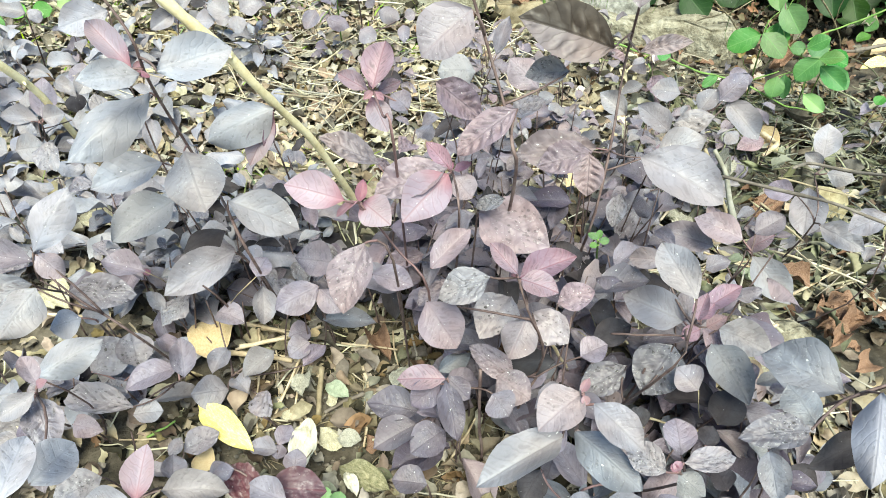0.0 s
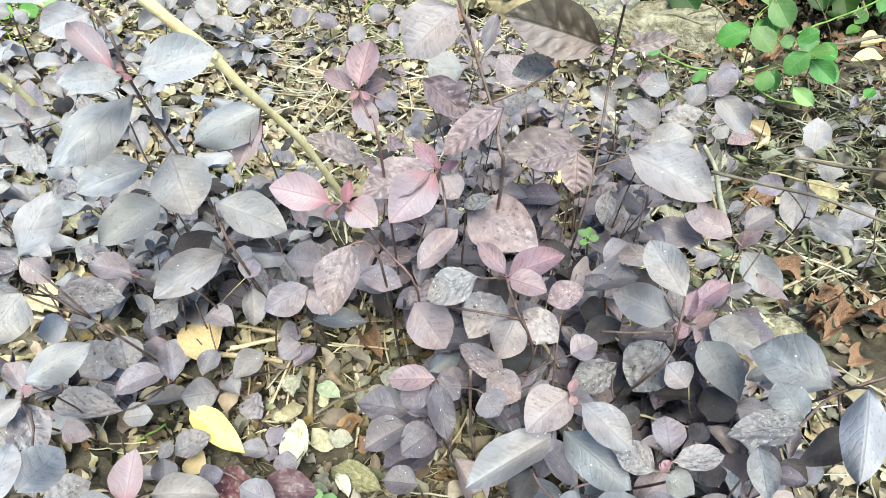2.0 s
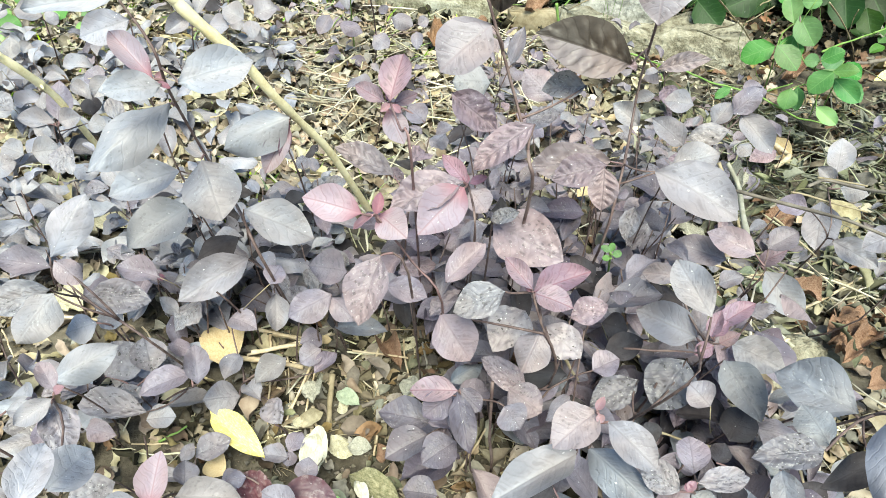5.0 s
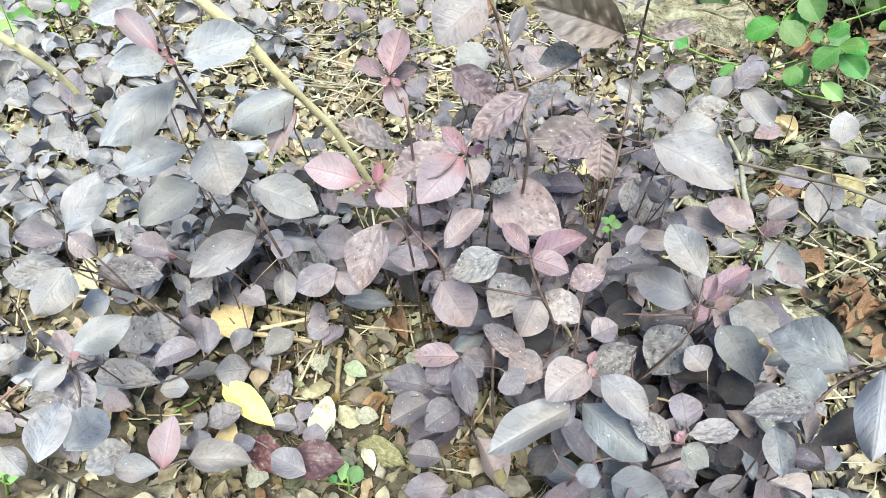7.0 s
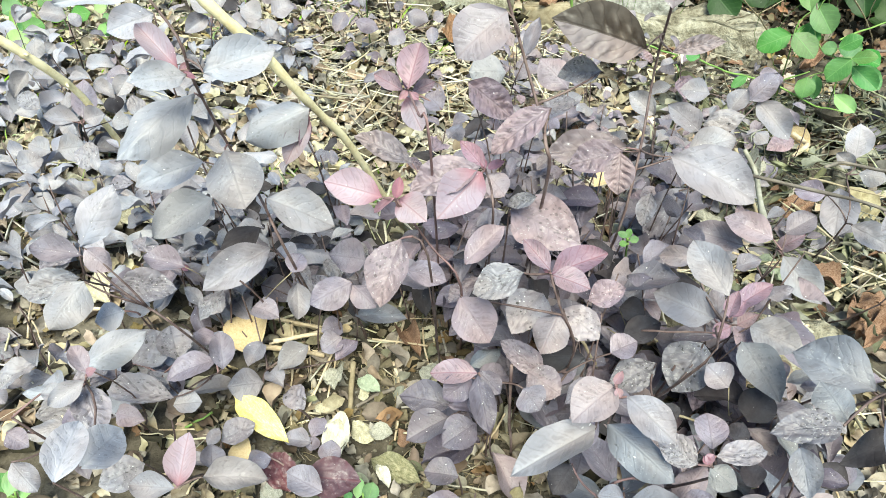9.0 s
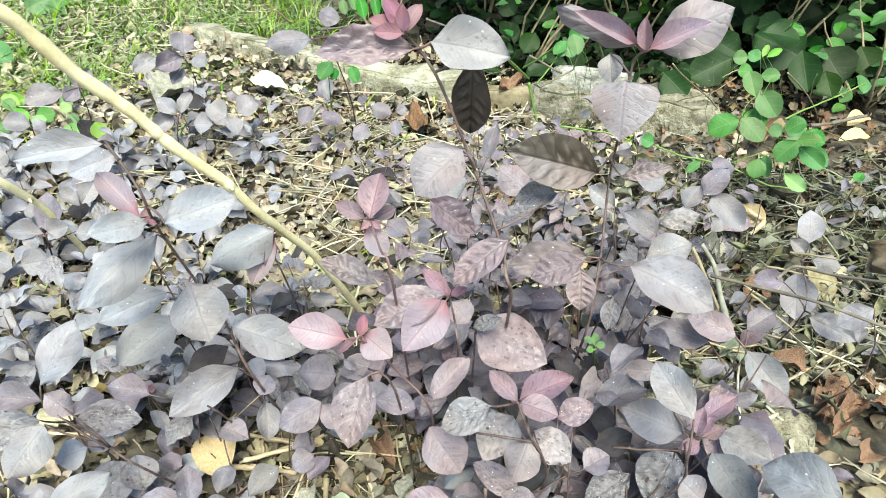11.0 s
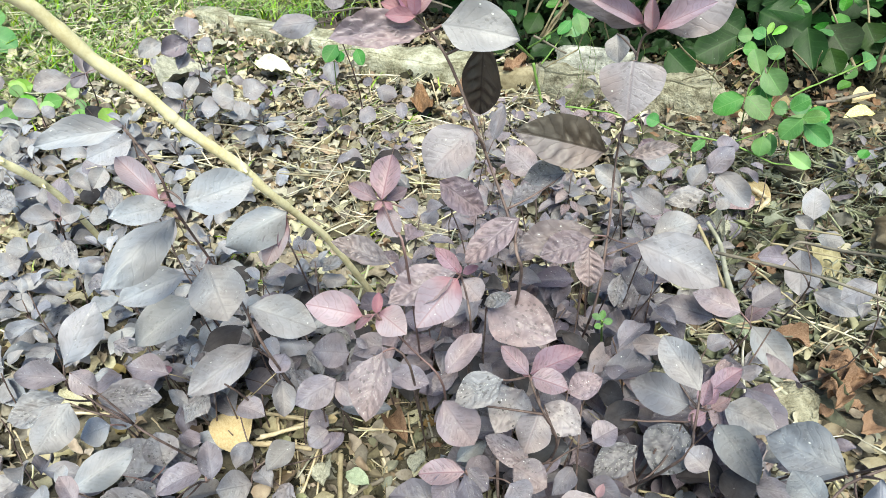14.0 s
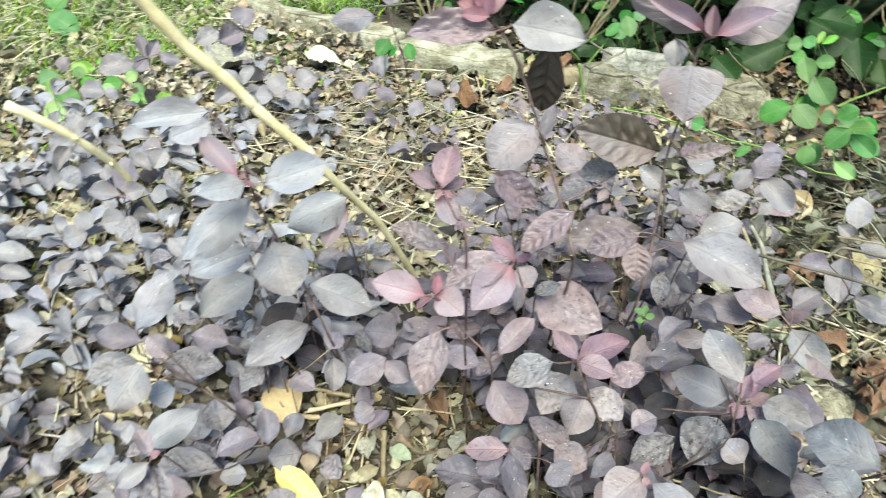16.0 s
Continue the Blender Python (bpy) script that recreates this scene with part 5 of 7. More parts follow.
p = plant("weed", "tiny bright green weed on bare soil", "weed", "weeds")
leaf(p, "y", -11.9, 42.1, 4.4, -11.8, 44.0, 5.6, 1.4)
leaf(p, "e", -10.6, 41.8, 4.5, -10.2, 43.6, 5.5, 2.0)
leaf(p, "e", -12.5, 41.6, 4.8, -13.2, 42.2, 5.2, 1.1)
grow(p, (-11.7, 43.7, 0.0), (-11.1, 41.8, 6.0), 0.0022, GREENSTEM, seed=37, reach=0.06)

p = plant("weed", "small light green weed beside grey leaves", "weed", "weeds")
leaf(p, "y", -50.4, 38.5, 6.2, -49.8, 41.6, 7.9, 2.2)
leaf(p, "y", -49.2, 38.8, 5.2, -49.1, 41.5, 6.8, 1.8)
leaf(p, "e", -51.7, 39.5, 5.4, -52.6, 41.1, 6.6, 2.1)
grow(p, (-53.2, 40.9, 0.0), (-49.3, 38.6, 7.0), 0.0022, GREENSTEM, seed=38, reach=0.06)

p = plant("weed", "low bright green weed patch near the grass", "weed", "weeds")
leaf(p, "y", -128.4, 196.6, 9.8, -133.7, 196.8, 12.2, 3.7)
leaf(p, "e", -125.9, 190.2, 10.9, -129.5, 190.8, 13.1, 3.8)
leaf(p, "e", -111.9, 185.6, 11.2, -116.7, 183.6, 10.8, 4.8)
leaf(p, "y", -113.0, 190.0, 10.7, -110.0, 191.6, 11.3, 3.6)
leaf(p, "y", -112.3, 181.5, 11.0, -116.0, 180.1, 11.0, 2.9)
leaf(p, "y", -100.8, 173.6, 11.0, -103.6, 172.6, 11.0, 2.8)
leaf(p, "e", -107.4, 184.6, 11.5, -104.6, 182.9, 8.5, 2.9)
leaf(p, "y", -128.5, 200.5, 10.3, -133.7, 198.0, 9.7, 5.2)
leaf(p, "y", -104.1, 174.8, 9.7, -100.5, 176.6, 10.3, 3.8)
leaf(p, "e", -117.1, 197.5, 9.6, -113.7, 199.5, 10.4, 4.1)
leaf(p, "e", -126.5, 180.6, 9.9, -129.2, 177.7, 8.1, 4.6)
leaf(p, "y", -126.5, 208.1, 8.4, -131.5, 207.3, 9.6, 4.0)
grow(p, (-127.0, 201.9, 0.0), (-124.6, 199.7, 6.0), 0.0022, GREENSTEM, seed=39, reach=0.06)

p = plant("weed", "broad-leaved green weed at the edge of grass", "weed", "weeds")
leaf(p, "e", -167.1, 244.4, 15.2, -156.7, 243.0, 8.8, 9.7)
leaf(p, "e", -186.2, 273.3, 11.5, -178.7, 277.1, 12.5, 8.9)
grow(p, (-168.4, 244.5, 2.0), (-166.5, 243.9, 6.0), 0.0022, GREENSTEM, seed=40, reach=0.06)

p = plant("weed", "pale green broad-leaved weed in the grass", "weed", "weeds")
leaf(p, "e", -185.2, 327.9, 13.6, -193.6, 322.3, 10.4, 11.1)
leaf(p, "e", -184.0, 329.7, 14.3, -179.4, 324.3, 5.7, 7.2)
leaf(p, "e", -196.4, 350.5, 11.4, -186.3, 351.6, 8.6, 10.6)
grow(p, (-195.1, 333.1, 2.0), (-196.3, 336.7, 6.0), 0.0022, GREENSTEM, seed=41, reach=0.06)

p = plant("shrub", "dark green shrub with big drooping leaves behind the kerb", "shrub", "shrubs behind the kerb")
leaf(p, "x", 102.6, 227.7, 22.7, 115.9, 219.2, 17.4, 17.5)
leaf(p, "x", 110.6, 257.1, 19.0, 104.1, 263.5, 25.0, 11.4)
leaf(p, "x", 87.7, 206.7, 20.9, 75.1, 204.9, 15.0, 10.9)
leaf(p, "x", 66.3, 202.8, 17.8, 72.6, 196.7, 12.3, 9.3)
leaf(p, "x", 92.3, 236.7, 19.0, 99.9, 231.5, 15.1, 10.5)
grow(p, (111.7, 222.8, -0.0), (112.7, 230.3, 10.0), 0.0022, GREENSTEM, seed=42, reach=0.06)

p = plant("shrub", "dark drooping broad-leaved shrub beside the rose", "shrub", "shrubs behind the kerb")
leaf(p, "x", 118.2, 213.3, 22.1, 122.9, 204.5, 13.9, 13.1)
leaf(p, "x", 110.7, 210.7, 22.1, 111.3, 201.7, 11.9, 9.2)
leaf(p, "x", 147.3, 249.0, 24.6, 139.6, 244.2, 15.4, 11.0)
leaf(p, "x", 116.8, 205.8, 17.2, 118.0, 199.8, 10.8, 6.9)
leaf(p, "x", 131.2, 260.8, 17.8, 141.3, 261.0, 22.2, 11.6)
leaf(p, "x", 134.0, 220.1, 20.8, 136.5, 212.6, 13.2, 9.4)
grow(p, (142.3, 254.1, 0.0), (144.9, 261.1, 10.0), 0.0022, GREENSTEM, seed=43, reach=0.06)

p = plant("wild_rose", "green shoot with hanging leaflets behind the kerb", "shrub", "wild rose shoots")
leaf(p, "e", -31.4, 258.8, 28.3, -29.4, 253.9, 21.7, 4.2)
leaf(p, "e", -26.0, 261.6, 28.1, -24.9, 256.9, 21.9, 3.6)
leaf(p, "e", -35.2, 271.4, 26.3, -34.3, 268.0, 21.7, 3.7)
leaf(p, "e", -23.4, 270.1, 26.8, -22.0, 265.9, 21.2, 3.5)
leaf(p, "e", -40.1, 273.9, 24.5, -38.7, 270.3, 19.5, 3.6)
grow(p, (-29.1, 268.9, 5.0), (-30.7, 279.9, 25.0), 0.0022, GREENSTEM, seed=44)

p = plant("shrub", "dark shrub with few round leaves behind kerb stones", "shrub", "shrubs behind the kerb")
leaf(p, "x", 22.9, 282.7, 22.5, 27.8, 278.6, 17.5, 8.6)
leaf(p, "x", 32.6, 248.2, 18.0, 28.3, 243.8, 12.0, 7.6)
leaf(p, "x", 37.4, 274.3, 16.3, 43.5, 276.2, 19.7, 7.5)
leaf(p, "e", 46.9, 252.0, 14.1, 49.8, 254.6, 17.9, 5.8)
leaf(p, "e", 41.3, 234.9, 14.3, 45.7, 235.6, 15.7, 4.9)
leaf(p, "e", 40.1, 258.0, 16.4, 42.3, 255.7, 13.7, 4.1)
grow(p, (30.3, 269.0, 2.0), (30.9, 276.4, 12.0), 0.0022, GREENSTEM, seed=45, reach=0.06)

p = plant("weed", "bright green weed sprawling beside dry litter", "weed", "weeds")
leaf(p, "y", -132.6, 179.4, 9.0, -127.1, 183.6, 11.0, 7.0)
leaf(p, "y", -123.8, 162.9, 9.3, -118.9, 166.4, 10.7, 5.9)
leaf(p, "e", -124.7, 173.1, 8.7, -121.1, 176.9, 11.3, 6.1)
leaf(p, "e", -138.0, 185.4, 10.1, -133.7, 188.8, 11.9, 6.1)
leaf(p, "y", -93.6, 171.7, 13.9, -90.9, 169.0, 10.1, 4.3)
leaf(p, "y", -124.2, 184.0, 8.9, -120.8, 187.4, 11.2, 5.1)
grow(p, (-131.5, 179.3, 0.0), (-128.4, 176.0, 6.0), 0.0022, GREENSTEM, seed=46, reach=0.06)

# ---------------------------------------------------------------- branches and twigs


def stick(name, label, points, r0, r1, mat, category, sides=10, seed=1, group=""):
    rng = random.Random(seed)
    pts = [Vector(p) for p in points]
    fine = []
    for i in range(len(pts) - 1):
        for s in range(4):
            fine.append(pts[i].lerp(pts[i + 1], s / 4))
    fine.append(pts[-1])
    sm = [fine[0]] + [(fine[i - 1] + fine[i] * 2 + fine[i + 1]) / 4 for i in range(1, len(fine) - 1)] + [fine[-1]]
    n = len(sm)
    radii = [(r0 + (r1 - r0) * i / (n - 1)) * rng.uniform(0.88, 1.14) for i in range(n)]
    return tagged(new(name, mesh_of(name, *tube_geometry(sm, radii, sides), mat)), label, category, group)


def straight(name, label, a, b, r, mat, category, group, seed):
    """A thin stalk, slightly bowed."""
    rng = random.Random(seed)
    GROWN.extend(Vector(a).lerp(Vector(b), u) for u in (0.15, 0.5, 0.85))
    return stick(name, label, bend(a, b, 0.03, rng, 5, 0.0012), r, r * 0.75, mat, category, 7, seed, group)




def branch(label, points, r0, r1, knots, seed):
    """A fallen branch: its shaft, knots where side shoots broke off, and stubs."""
    p = tagged(new("branch"), label, "branch", "branches")
    shaft = stick("shaft", "", points, r0, r1, BARK, "", 12, seed)
    shaft.parent = p
    for k in ("category",):
        if k in shaft:
            del shaft[k]
    rng = random.Random(seed)
    pts = [Vector(q) for q in points]
    for u in knots:
        i = min(int(u), len(pts) - 2)
        c = pts[i].lerp(pts[i + 1], u - i)
        d = (pts[i + 1] - pts[i]).normalized()
        ring = [c + d * s * r0 * 1.6 for s in (-1, -0.5, 0, 0.5, 1)]
        part("knot", mesh_of("knot", *tube_geometry(ring, [r1 * 0.9, r1 * 1.18, r1 * 1.32, r1 * 1.2, r1 * 0.9], 10), BARK), p)
        out = d.cross(Vector((rng.uniform(-1, 1), rng.uniform(-1, 1), rng.uniform(-1, 1)))).normalized()
        part("stub", mesh_of("stub", *tube_geometry([c, c + out * r0 * 1.3, c + out * r0 * 1.9], [r1 * 0.5, r1 * 0.4, r1 * 0.25], 8), BARK), p)
    return p


branch("peeled pale yellow branch leaning over the bed", [(-0.405, 0.575, 0.708), (-0.392, 0.590, 0.690), (-0.378, 0.600, 0.679), (-0.367, 0.615, 0.661), (-0.357, 0.630, 0.634), (-0.345, 0.645, 0.605), (-0.330, 0.660, 0.581), (-0.313, 0.675, 0.554), (-0.295, 0.690, 0.518), (-0.275, 0.705, 0.487), (-0.253, 0.725, 0.453), (-0.232, 0.750, 0.402), (-0.210, 0.800, 0.337), (-0.187, 0.845, 0.277), (-0.120, 1.000, 0.000)], 0.0074, 0.0054, (4.2, 7.6, 10.1), 4)
branch("short dry yellowish branch stuck in the bed", [(-0.82, 0.97, 0.40), (-0.776, 1.014, 0.34), (-0.753, 1.047, 0.291), (-0.74, 1.11, 0.212), (-0.72, 1.2, 0.0)], 0.008, 0.006, (1.5, 2.6), 5)
stick("runner", "brown grey dry runner lying over the leaves", [(0.360, 0.764, 0.294), (0.431, 0.717, 0.301), (0.456, 0.675, 0.316), (0.508, 0.642, 0.310), (0.585, 0.593, 0.299)], 0.0024, 0.0018, GREYWOOD, "stem", 8, 71, "side stems")
stick("runner", "thin grey dry runner arching over withered weeds", [(0.359, 0.611, 0.395), (0.423, 0.695, 0.357), (0.450, 0.660, 0.366), (0.467, 0.623, 0.384), (0.492, 0.569, 0.411)], 0.0018, 0.0016, GREYWOOD, "stem", 8, 72, "side stems")
stick("dead_leaf", "white shrivelled leaf hanging curled into a thin roll", [(0.397, 0.895, 0.263), (0.423, 0.889, 0.227), (0.401, 0.808, 0.232), (0.392, 0.741, 0.224)], 0.0032, 0.0046, BONE, "leaf", 8, 73, "fallen leaves")
straight("straw", "dry straw stalk lying on the bed", (-0.295, 0.681, 0.020), (-0.173, 0.725, 0.030), 0.0020, STRAW, "straw", "straws", 0)
straight("straw", "dry straw stalk lying on the bed", (-0.299, 0.724, 0.030), (-0.224, 0.724, 0.020), 0.0016, STRAW, "straw", "straws", 1)
straight("straw", "dry straw stalk lying on the bed", (-0.345, 0.682, 0.012), (-0.203, 0.676, 0.012), 0.0023, STRAW, "straw", "straws", 2)
straight("straw", "dry straw stalk lying on the bed", (-0.340, 0.685, 0.015), (-0.214, 0.670, 0.010), 0.0018, STRAW, "straw", "straws", 3)
straight("straw", "dry straw stalk lying on the bed", (-0.189, 0.575, 0.010), (-0.187, 0.671, 0.030), 0.0016, STRAW, "straw", "straws", 4)
straight("straw", "dry straw stalk lying on the bed", (-0.213, 0.578, 0.020), (-0.192, 0.678, 0.015), 0.0014, STRAW, "straw", "straws", 5)
straight("straw", "dry straw stalk lying on the bed", (-0.234, 0.660, 0.015), (-0.216, 0.586, 0.010), 0.0011, STRAW, "straw", "straws", 6)
straight("straw", "dry straw stalk lying on the bed", (-0.255, 0.653, 0.012), (-0.235, 0.559, 0.010), 0.0009, STRAW, "straw", "straws", 7)
straight("straw", "dry straw stalk lying on the bed", (-0.145, 0.748, 0.015), (-0.041, 0.760, 0.015), 0.0011, STRAW, "straw", "straws", 8)
straight("twig", "thin dry brown twig among the plants", (-0.102, 0.741, 0.020), (-0.104, 0.644, 0.010), 0.0016, TWIG, "twig", "twigs", 9)
straight("twig", "thin dry brown twig among the plants", (-0.104, 0.644, 0.010), (-0.090, 0.544, 0.010), 0.0013, TWIG, "twig", "twigs", 10)
straight("twig", "thin dry brown twig among the plants", (-0.170, 0.664, 0.015), (-0.151, 0.565, 0.010), 0.0027, TWIG, "twig", "twigs", 11)
straight("straw", "dry straw stalk lying on the bed", (-0.174, 0.576, 0.010), (-0.146, 0.508, 0.020), 0.0016, STRAW, "straw", "straws", 12)
straight("straw", "dry straw stalk lying on the bed", (-0.347, 0.521, 0.020), (-0.396, 0.517, 0.020), 0.0013, STRAW, "straw", "straws", 13)
straight("straw", "dry straw stalk lying on the bed", (-0.392, 0.449, 0.020), (-0.357, 0.454, 0.020), 0.0022, STRAW, "straw", "straws", 14)
straight("shoot", "thin trailing green rose shoot", (-0.363, 0.523, 0.020), (-0.332, 0.542, 0.030), 0.0018, GREENSTEM, "shoot", "green shoots", 15)
straight("straw", "dry straw stalk lying on the bed", (-0.648, 0.657, 0.030), (-0.698, 0.750, 0.020), 0.0018, STRAW, "straw", "straws", 16)
straight("straw", "dry straw stalk lying on the bed", (-0.662, 0.693, 0.030), (-0.622, 0.649, 0.020), 0.0014, STRAW, "straw", "straws", 17)
straight("straw", "dry straw stalk lying on the bed", (-0.595, 0.728, 0.030), (-0.530, 0.724, 0.030), 0.0027, STRAW, "straw", "straws", 18)
straight("straw", "dry straw stalk lying on the bed", (-0.462, 0.716, 0.030), (-0.440, 0.699, 0.020), 0.0014, STRAW, "straw", "straws", 19)
straight("straw", "dry straw stalk lying on the bed", (-0.388, 1.473, 0.060), (-0.206, 1.406, 0.050), 0.0018, STRAW, "straw", "straws", 20)
straight("straw", "dry straw stalk lying on the bed", (-0.299, 1.612, 0.060), (-0.221, 1.376, 0.030), 0.0020, STRAW, "straw", "straws", 21)
straight("straw", "dry straw stalk lying on the bed", (-0.285, 1.349, 0.050), (-0.238, 1.521, 0.070), 0.0018, STRAW, "straw", "straws", 22)
straight("straw", "dry straw stalk lying on the bed", (-0.228, 1.435, 0.040), (-0.168, 1.380, 0.040), 0.0018, STRAW, "straw", "straws", 23)
straight("straw", "dry straw stalk lying on the bed", (-0.290, 1.429, 0.050), (-0.172, 1.419, 0.050), 0.0014, STRAW, "straw", "straws", 24)
straight("straw", "dry straw stalk lying on the bed", (-0.552, 1.574, 0.080), (-0.478, 1.442, 0.060), 0.0018, STRAW, "straw", "straws", 25)
straight("straw", "dry straw stalk lying on the bed", (-0.438, 1.560, 0.040), (-0.290, 1.612, 0.050), 0.0014, STRAW, "straw", "straws", 26)
straight("straw", "dry straw stalk lying on the bed", (-0.571, 1.372, 0.050), (-0.528, 1.406, 0.050), 0.0018, STRAW, "straw", "straws", 27)
straight("straw", "dry straw stalk lying on the bed", (-1.011, 1.229, 0.040), (-0.919, 1.185, 0.040), 0.0018, STRAW, "straw", "straws", 28)
straight("straw", "dry straw stalk lying on the bed", (-1.049, 1.338, 0.040), (-0.996, 1.323, 0.040), 0.0018, STRAW, "straw", "straws", 29)
straight("twig", "thin dry brown twig among the plants", (0.231, 1.522, 0.050), (0.366, 1.491, 0.040), 0.0036, TWIG, "twig", "twigs", 30)
straight("straw", "dry straw stalk lying on the bed", (0.281, 1.462, 0.040), (0.400, 1.527, 0.040), 0.0018, STRAW, "straw", "straws", 31)
straight("twig", "thin dry brown twig among the plants", (0.191, 0.985, 0.100), (0.229, 0.960, 0.050), 0.0018, TWIG, "twig", "twigs", 32)
straight("twig", "thin dry brown twig among the plants", (0.524, 0.929, 0.200), (0.623, 0.881, 0.200), 0.0018, TWIG, "twig", "twigs", 34)
straight("twig", "thin dry brown twig among the plants", (0.543, 0.908, 0.240), (0.598, 0.872, 0.250), 0.0018, TWIG, "twig", "twigs", 35)
straight("twig", "thin dry brown twig among the plants", (0.470, 0.852, 0.200), (0.515, 0.786, 0.180), 0.0018, TWIG, "twig", "twigs", 36)
straight("twig", "thin dry brown twig among the plants", (0.354, 0.827, 0.300), (0.402, 0.772, 0.200), 0.0027, TWIG, "twig", "twigs", 37)
straight("straw", "dry straw stalk lying on the bed", (0.127, 0.542, 0.200), (0.167, 0.593, 0.100), 0.0022, STRAW, "straw", "straws", 38)
straight("twig", "thin dry brown twig among the plants", (0.225, 0.619, 0.150), (0.234, 0.595, 0.150), 0.0022, TWIG, "twig", "twigs", 39)
straight("straw", "dry straw stalk lying on the bed", (0.453, 0.722, 0.050), (0.508, 0.751, 0.050), 0.0036, STRAW, "straw", "straws", 40)
straight("straw", "dry straw stalk lying on the bed", (0.536, 0.816, 0.040), (0.689, 0.914, 0.050), 0.0027, STRAW, "straw", "straws", 41)
straight("straw", "dry straw stalk lying on the bed", (0.439, 0.913, 0.060), (0.517, 0.890, 0.050), 0.0023, STRAW, "straw", "straws", 42)
straight("straw", "dry straw stalk lying on the bed", (0.489, 0.911, 0.040), (0.570, 0.915, 0.050), 0.0022, STRAW, "straw", "straws", 43)
straight("straw", "dry straw stalk lying on the bed", (0.513, 0.852, 0.040), (0.631, 0.901, 0.040), 0.0023, STRAW, "straw", "straws", 44)
straight("straw", "dry straw stalk lying on the bed", (0.406, 0.481, 0.100), (0.435, 0.455, 0.050), 0.0018, STRAW, "straw", "straws", 45)
straight("twig", "thin dry brown twig among the plants", (0.227, 0.529, 0.100), (0.311, 0.506, 0.100), 0.0018, TWIG, "twig", "twigs", 46)
straight("twig", "thin dry brown twig among the plants", (0.048, 0.495, 0.200), (0.061, 0.511, 0.020), 0.0021, TALLSTEM, "twig", "twigs", 47)
straight("straw", "dry straw stalk lying on the bed", (0.021, 0.515, 0.010), (0.052, 0.552, 0.050), 0.0020, STRAW, "straw", "straws", 48)
straight("runner", "dark bare side stem lying over the leaves", (0.184, 0.517, 0.240), (0.246, 0.476, 0.280), 0.0013, TALLSTEM, "stem", "side stems", 49)
straight("twig", "thin dry brown twig among the plants", (0.520, 1.536, 0.350), (0.697, 1.768, 0.200), 0.0022, TWIG, "twig", "twigs", 51)
straight("twig", "thin dry brown twig among the plants", (0.697, 1.768, 0.200), (0.820, 1.924, 0.080), 0.0022, TWIG, "twig", "twigs", 52)
straight("twig", "thin dry brown twig among the plants", (0.659, 1.849, 0.150), (0.689, 1.760, 0.200), 0.0018, TWIG, "twig", "twigs", 53)
straight("twig", "thin dry brown twig among the plants", (0.691, 1.743, 0.200), (0.769, 1.756, 0.250), 0.0014, TWIG, "twig", "twigs", 54)
straight("twig", "thin dry brown twig among the plants", (0.702, 1.685, 0.270), (0.762, 1.728, 0.280), 0.0018, TWIG, "twig", "twigs", 55)
straight("twig", "thin dry brown twig among the plants", (0.834, 1.629, 0.300), (1.141, 1.973, 0.050), 0.0019, TWIG, "twig", "twigs", 56)
straight("twig", "thin dry brown twig among the plants", (1.081, 1.941, 0.200), (1.114, 1.999, 0.100), 0.0014, TWIG, "twig", "twigs", 57)
straight("twig", "grey weathered twig near the kerb", (1.039, 1.820, 0.090), (1.103, 1.834, 0.090), 0.0054, GREYWOOD, "twig", "twigs", 58)
straight("twig", "grey weathered twig near the kerb", (1.103, 1.834, 0.090), (1.202, 1.841, 0.110), 0.0059, GREYWOOD, "twig", "twigs", 59)
straight("shoot", "thin trailing green rose shoot", (0.835, 1.582, 0.200), (0.990, 1.676, 0.220), 0.0027, GREENSTEM, "shoot", "green shoots", 60)
straight("shoot", "thin trailing green rose shoot", (0.990, 1.676, 0.220), (1.058, 1.671, 0.260), 0.0027, GREENSTEM, "shoot", "green shoots", 61)
straight("shoot", "thin trailing green rose shoot", (0.802, 1.630, 0.400), (0.794, 1.570, 0.450), 0.0023, GREENSTEM, "shoot", "green shoots", 62)
straight("shoot", "thin trailing green rose shoot", (0.474, 1.423, 0.200), (0.521, 1.388, 0.190), 0.0023, GREENSTEM, "shoot", "green shoots", 63)
straight("shoot", "thin trailing green rose shoot", (0.521, 1.388, 0.190), (0.612, 1.389, 0.170), 0.0023, GREENSTEM, "shoot", "green shoots", 64)
straight("shoot", "thin trailing green rose shoot", (0.645, 1.387, 0.160), (0.720, 1.362, 0.130), 0.0022, GREENSTEM, "shoot", "green shoots", 65)
straight("shoot", "thin trailing green rose shoot", (0.720, 1.362, 0.130), (0.795, 1.360, 0.120), 0.0020, GREENSTEM, "shoot", "green shoots", 66)
straight("straw", "dry straw stalk lying on the bed", (0.528, 1.415, 0.180), (0.588, 1.504, 0.100), 0.0018, STRAW, "straw", "straws", 67)
straight("straw", "dry straw stalk lying on the bed", (0.588, 1.504, 0.100), (0.584, 1.458, 0.050), 0.0018, STRAW, "straw", "straws", 68)
straight("shoot", "thin trailing green rose shoot", (0.641, 1.393, 0.170), (0.692, 1.379, 0.200), 0.0018, GREENSTEM, "shoot", "green shoots", 69)
straight("shoot", "thin trailing green rose shoot", (0.269, 1.484, 0.220), (0.368, 1.475, 0.210), 0.0023, GREENSTEM, "shoot", "green shoots", 70)
straight("shoot", "thin trailing green rose shoot", (0.368, 1.475, 0.210), (0.429, 1.445, 0.200), 0.0023, GREENSTEM, "shoot", "green shoots", 71)
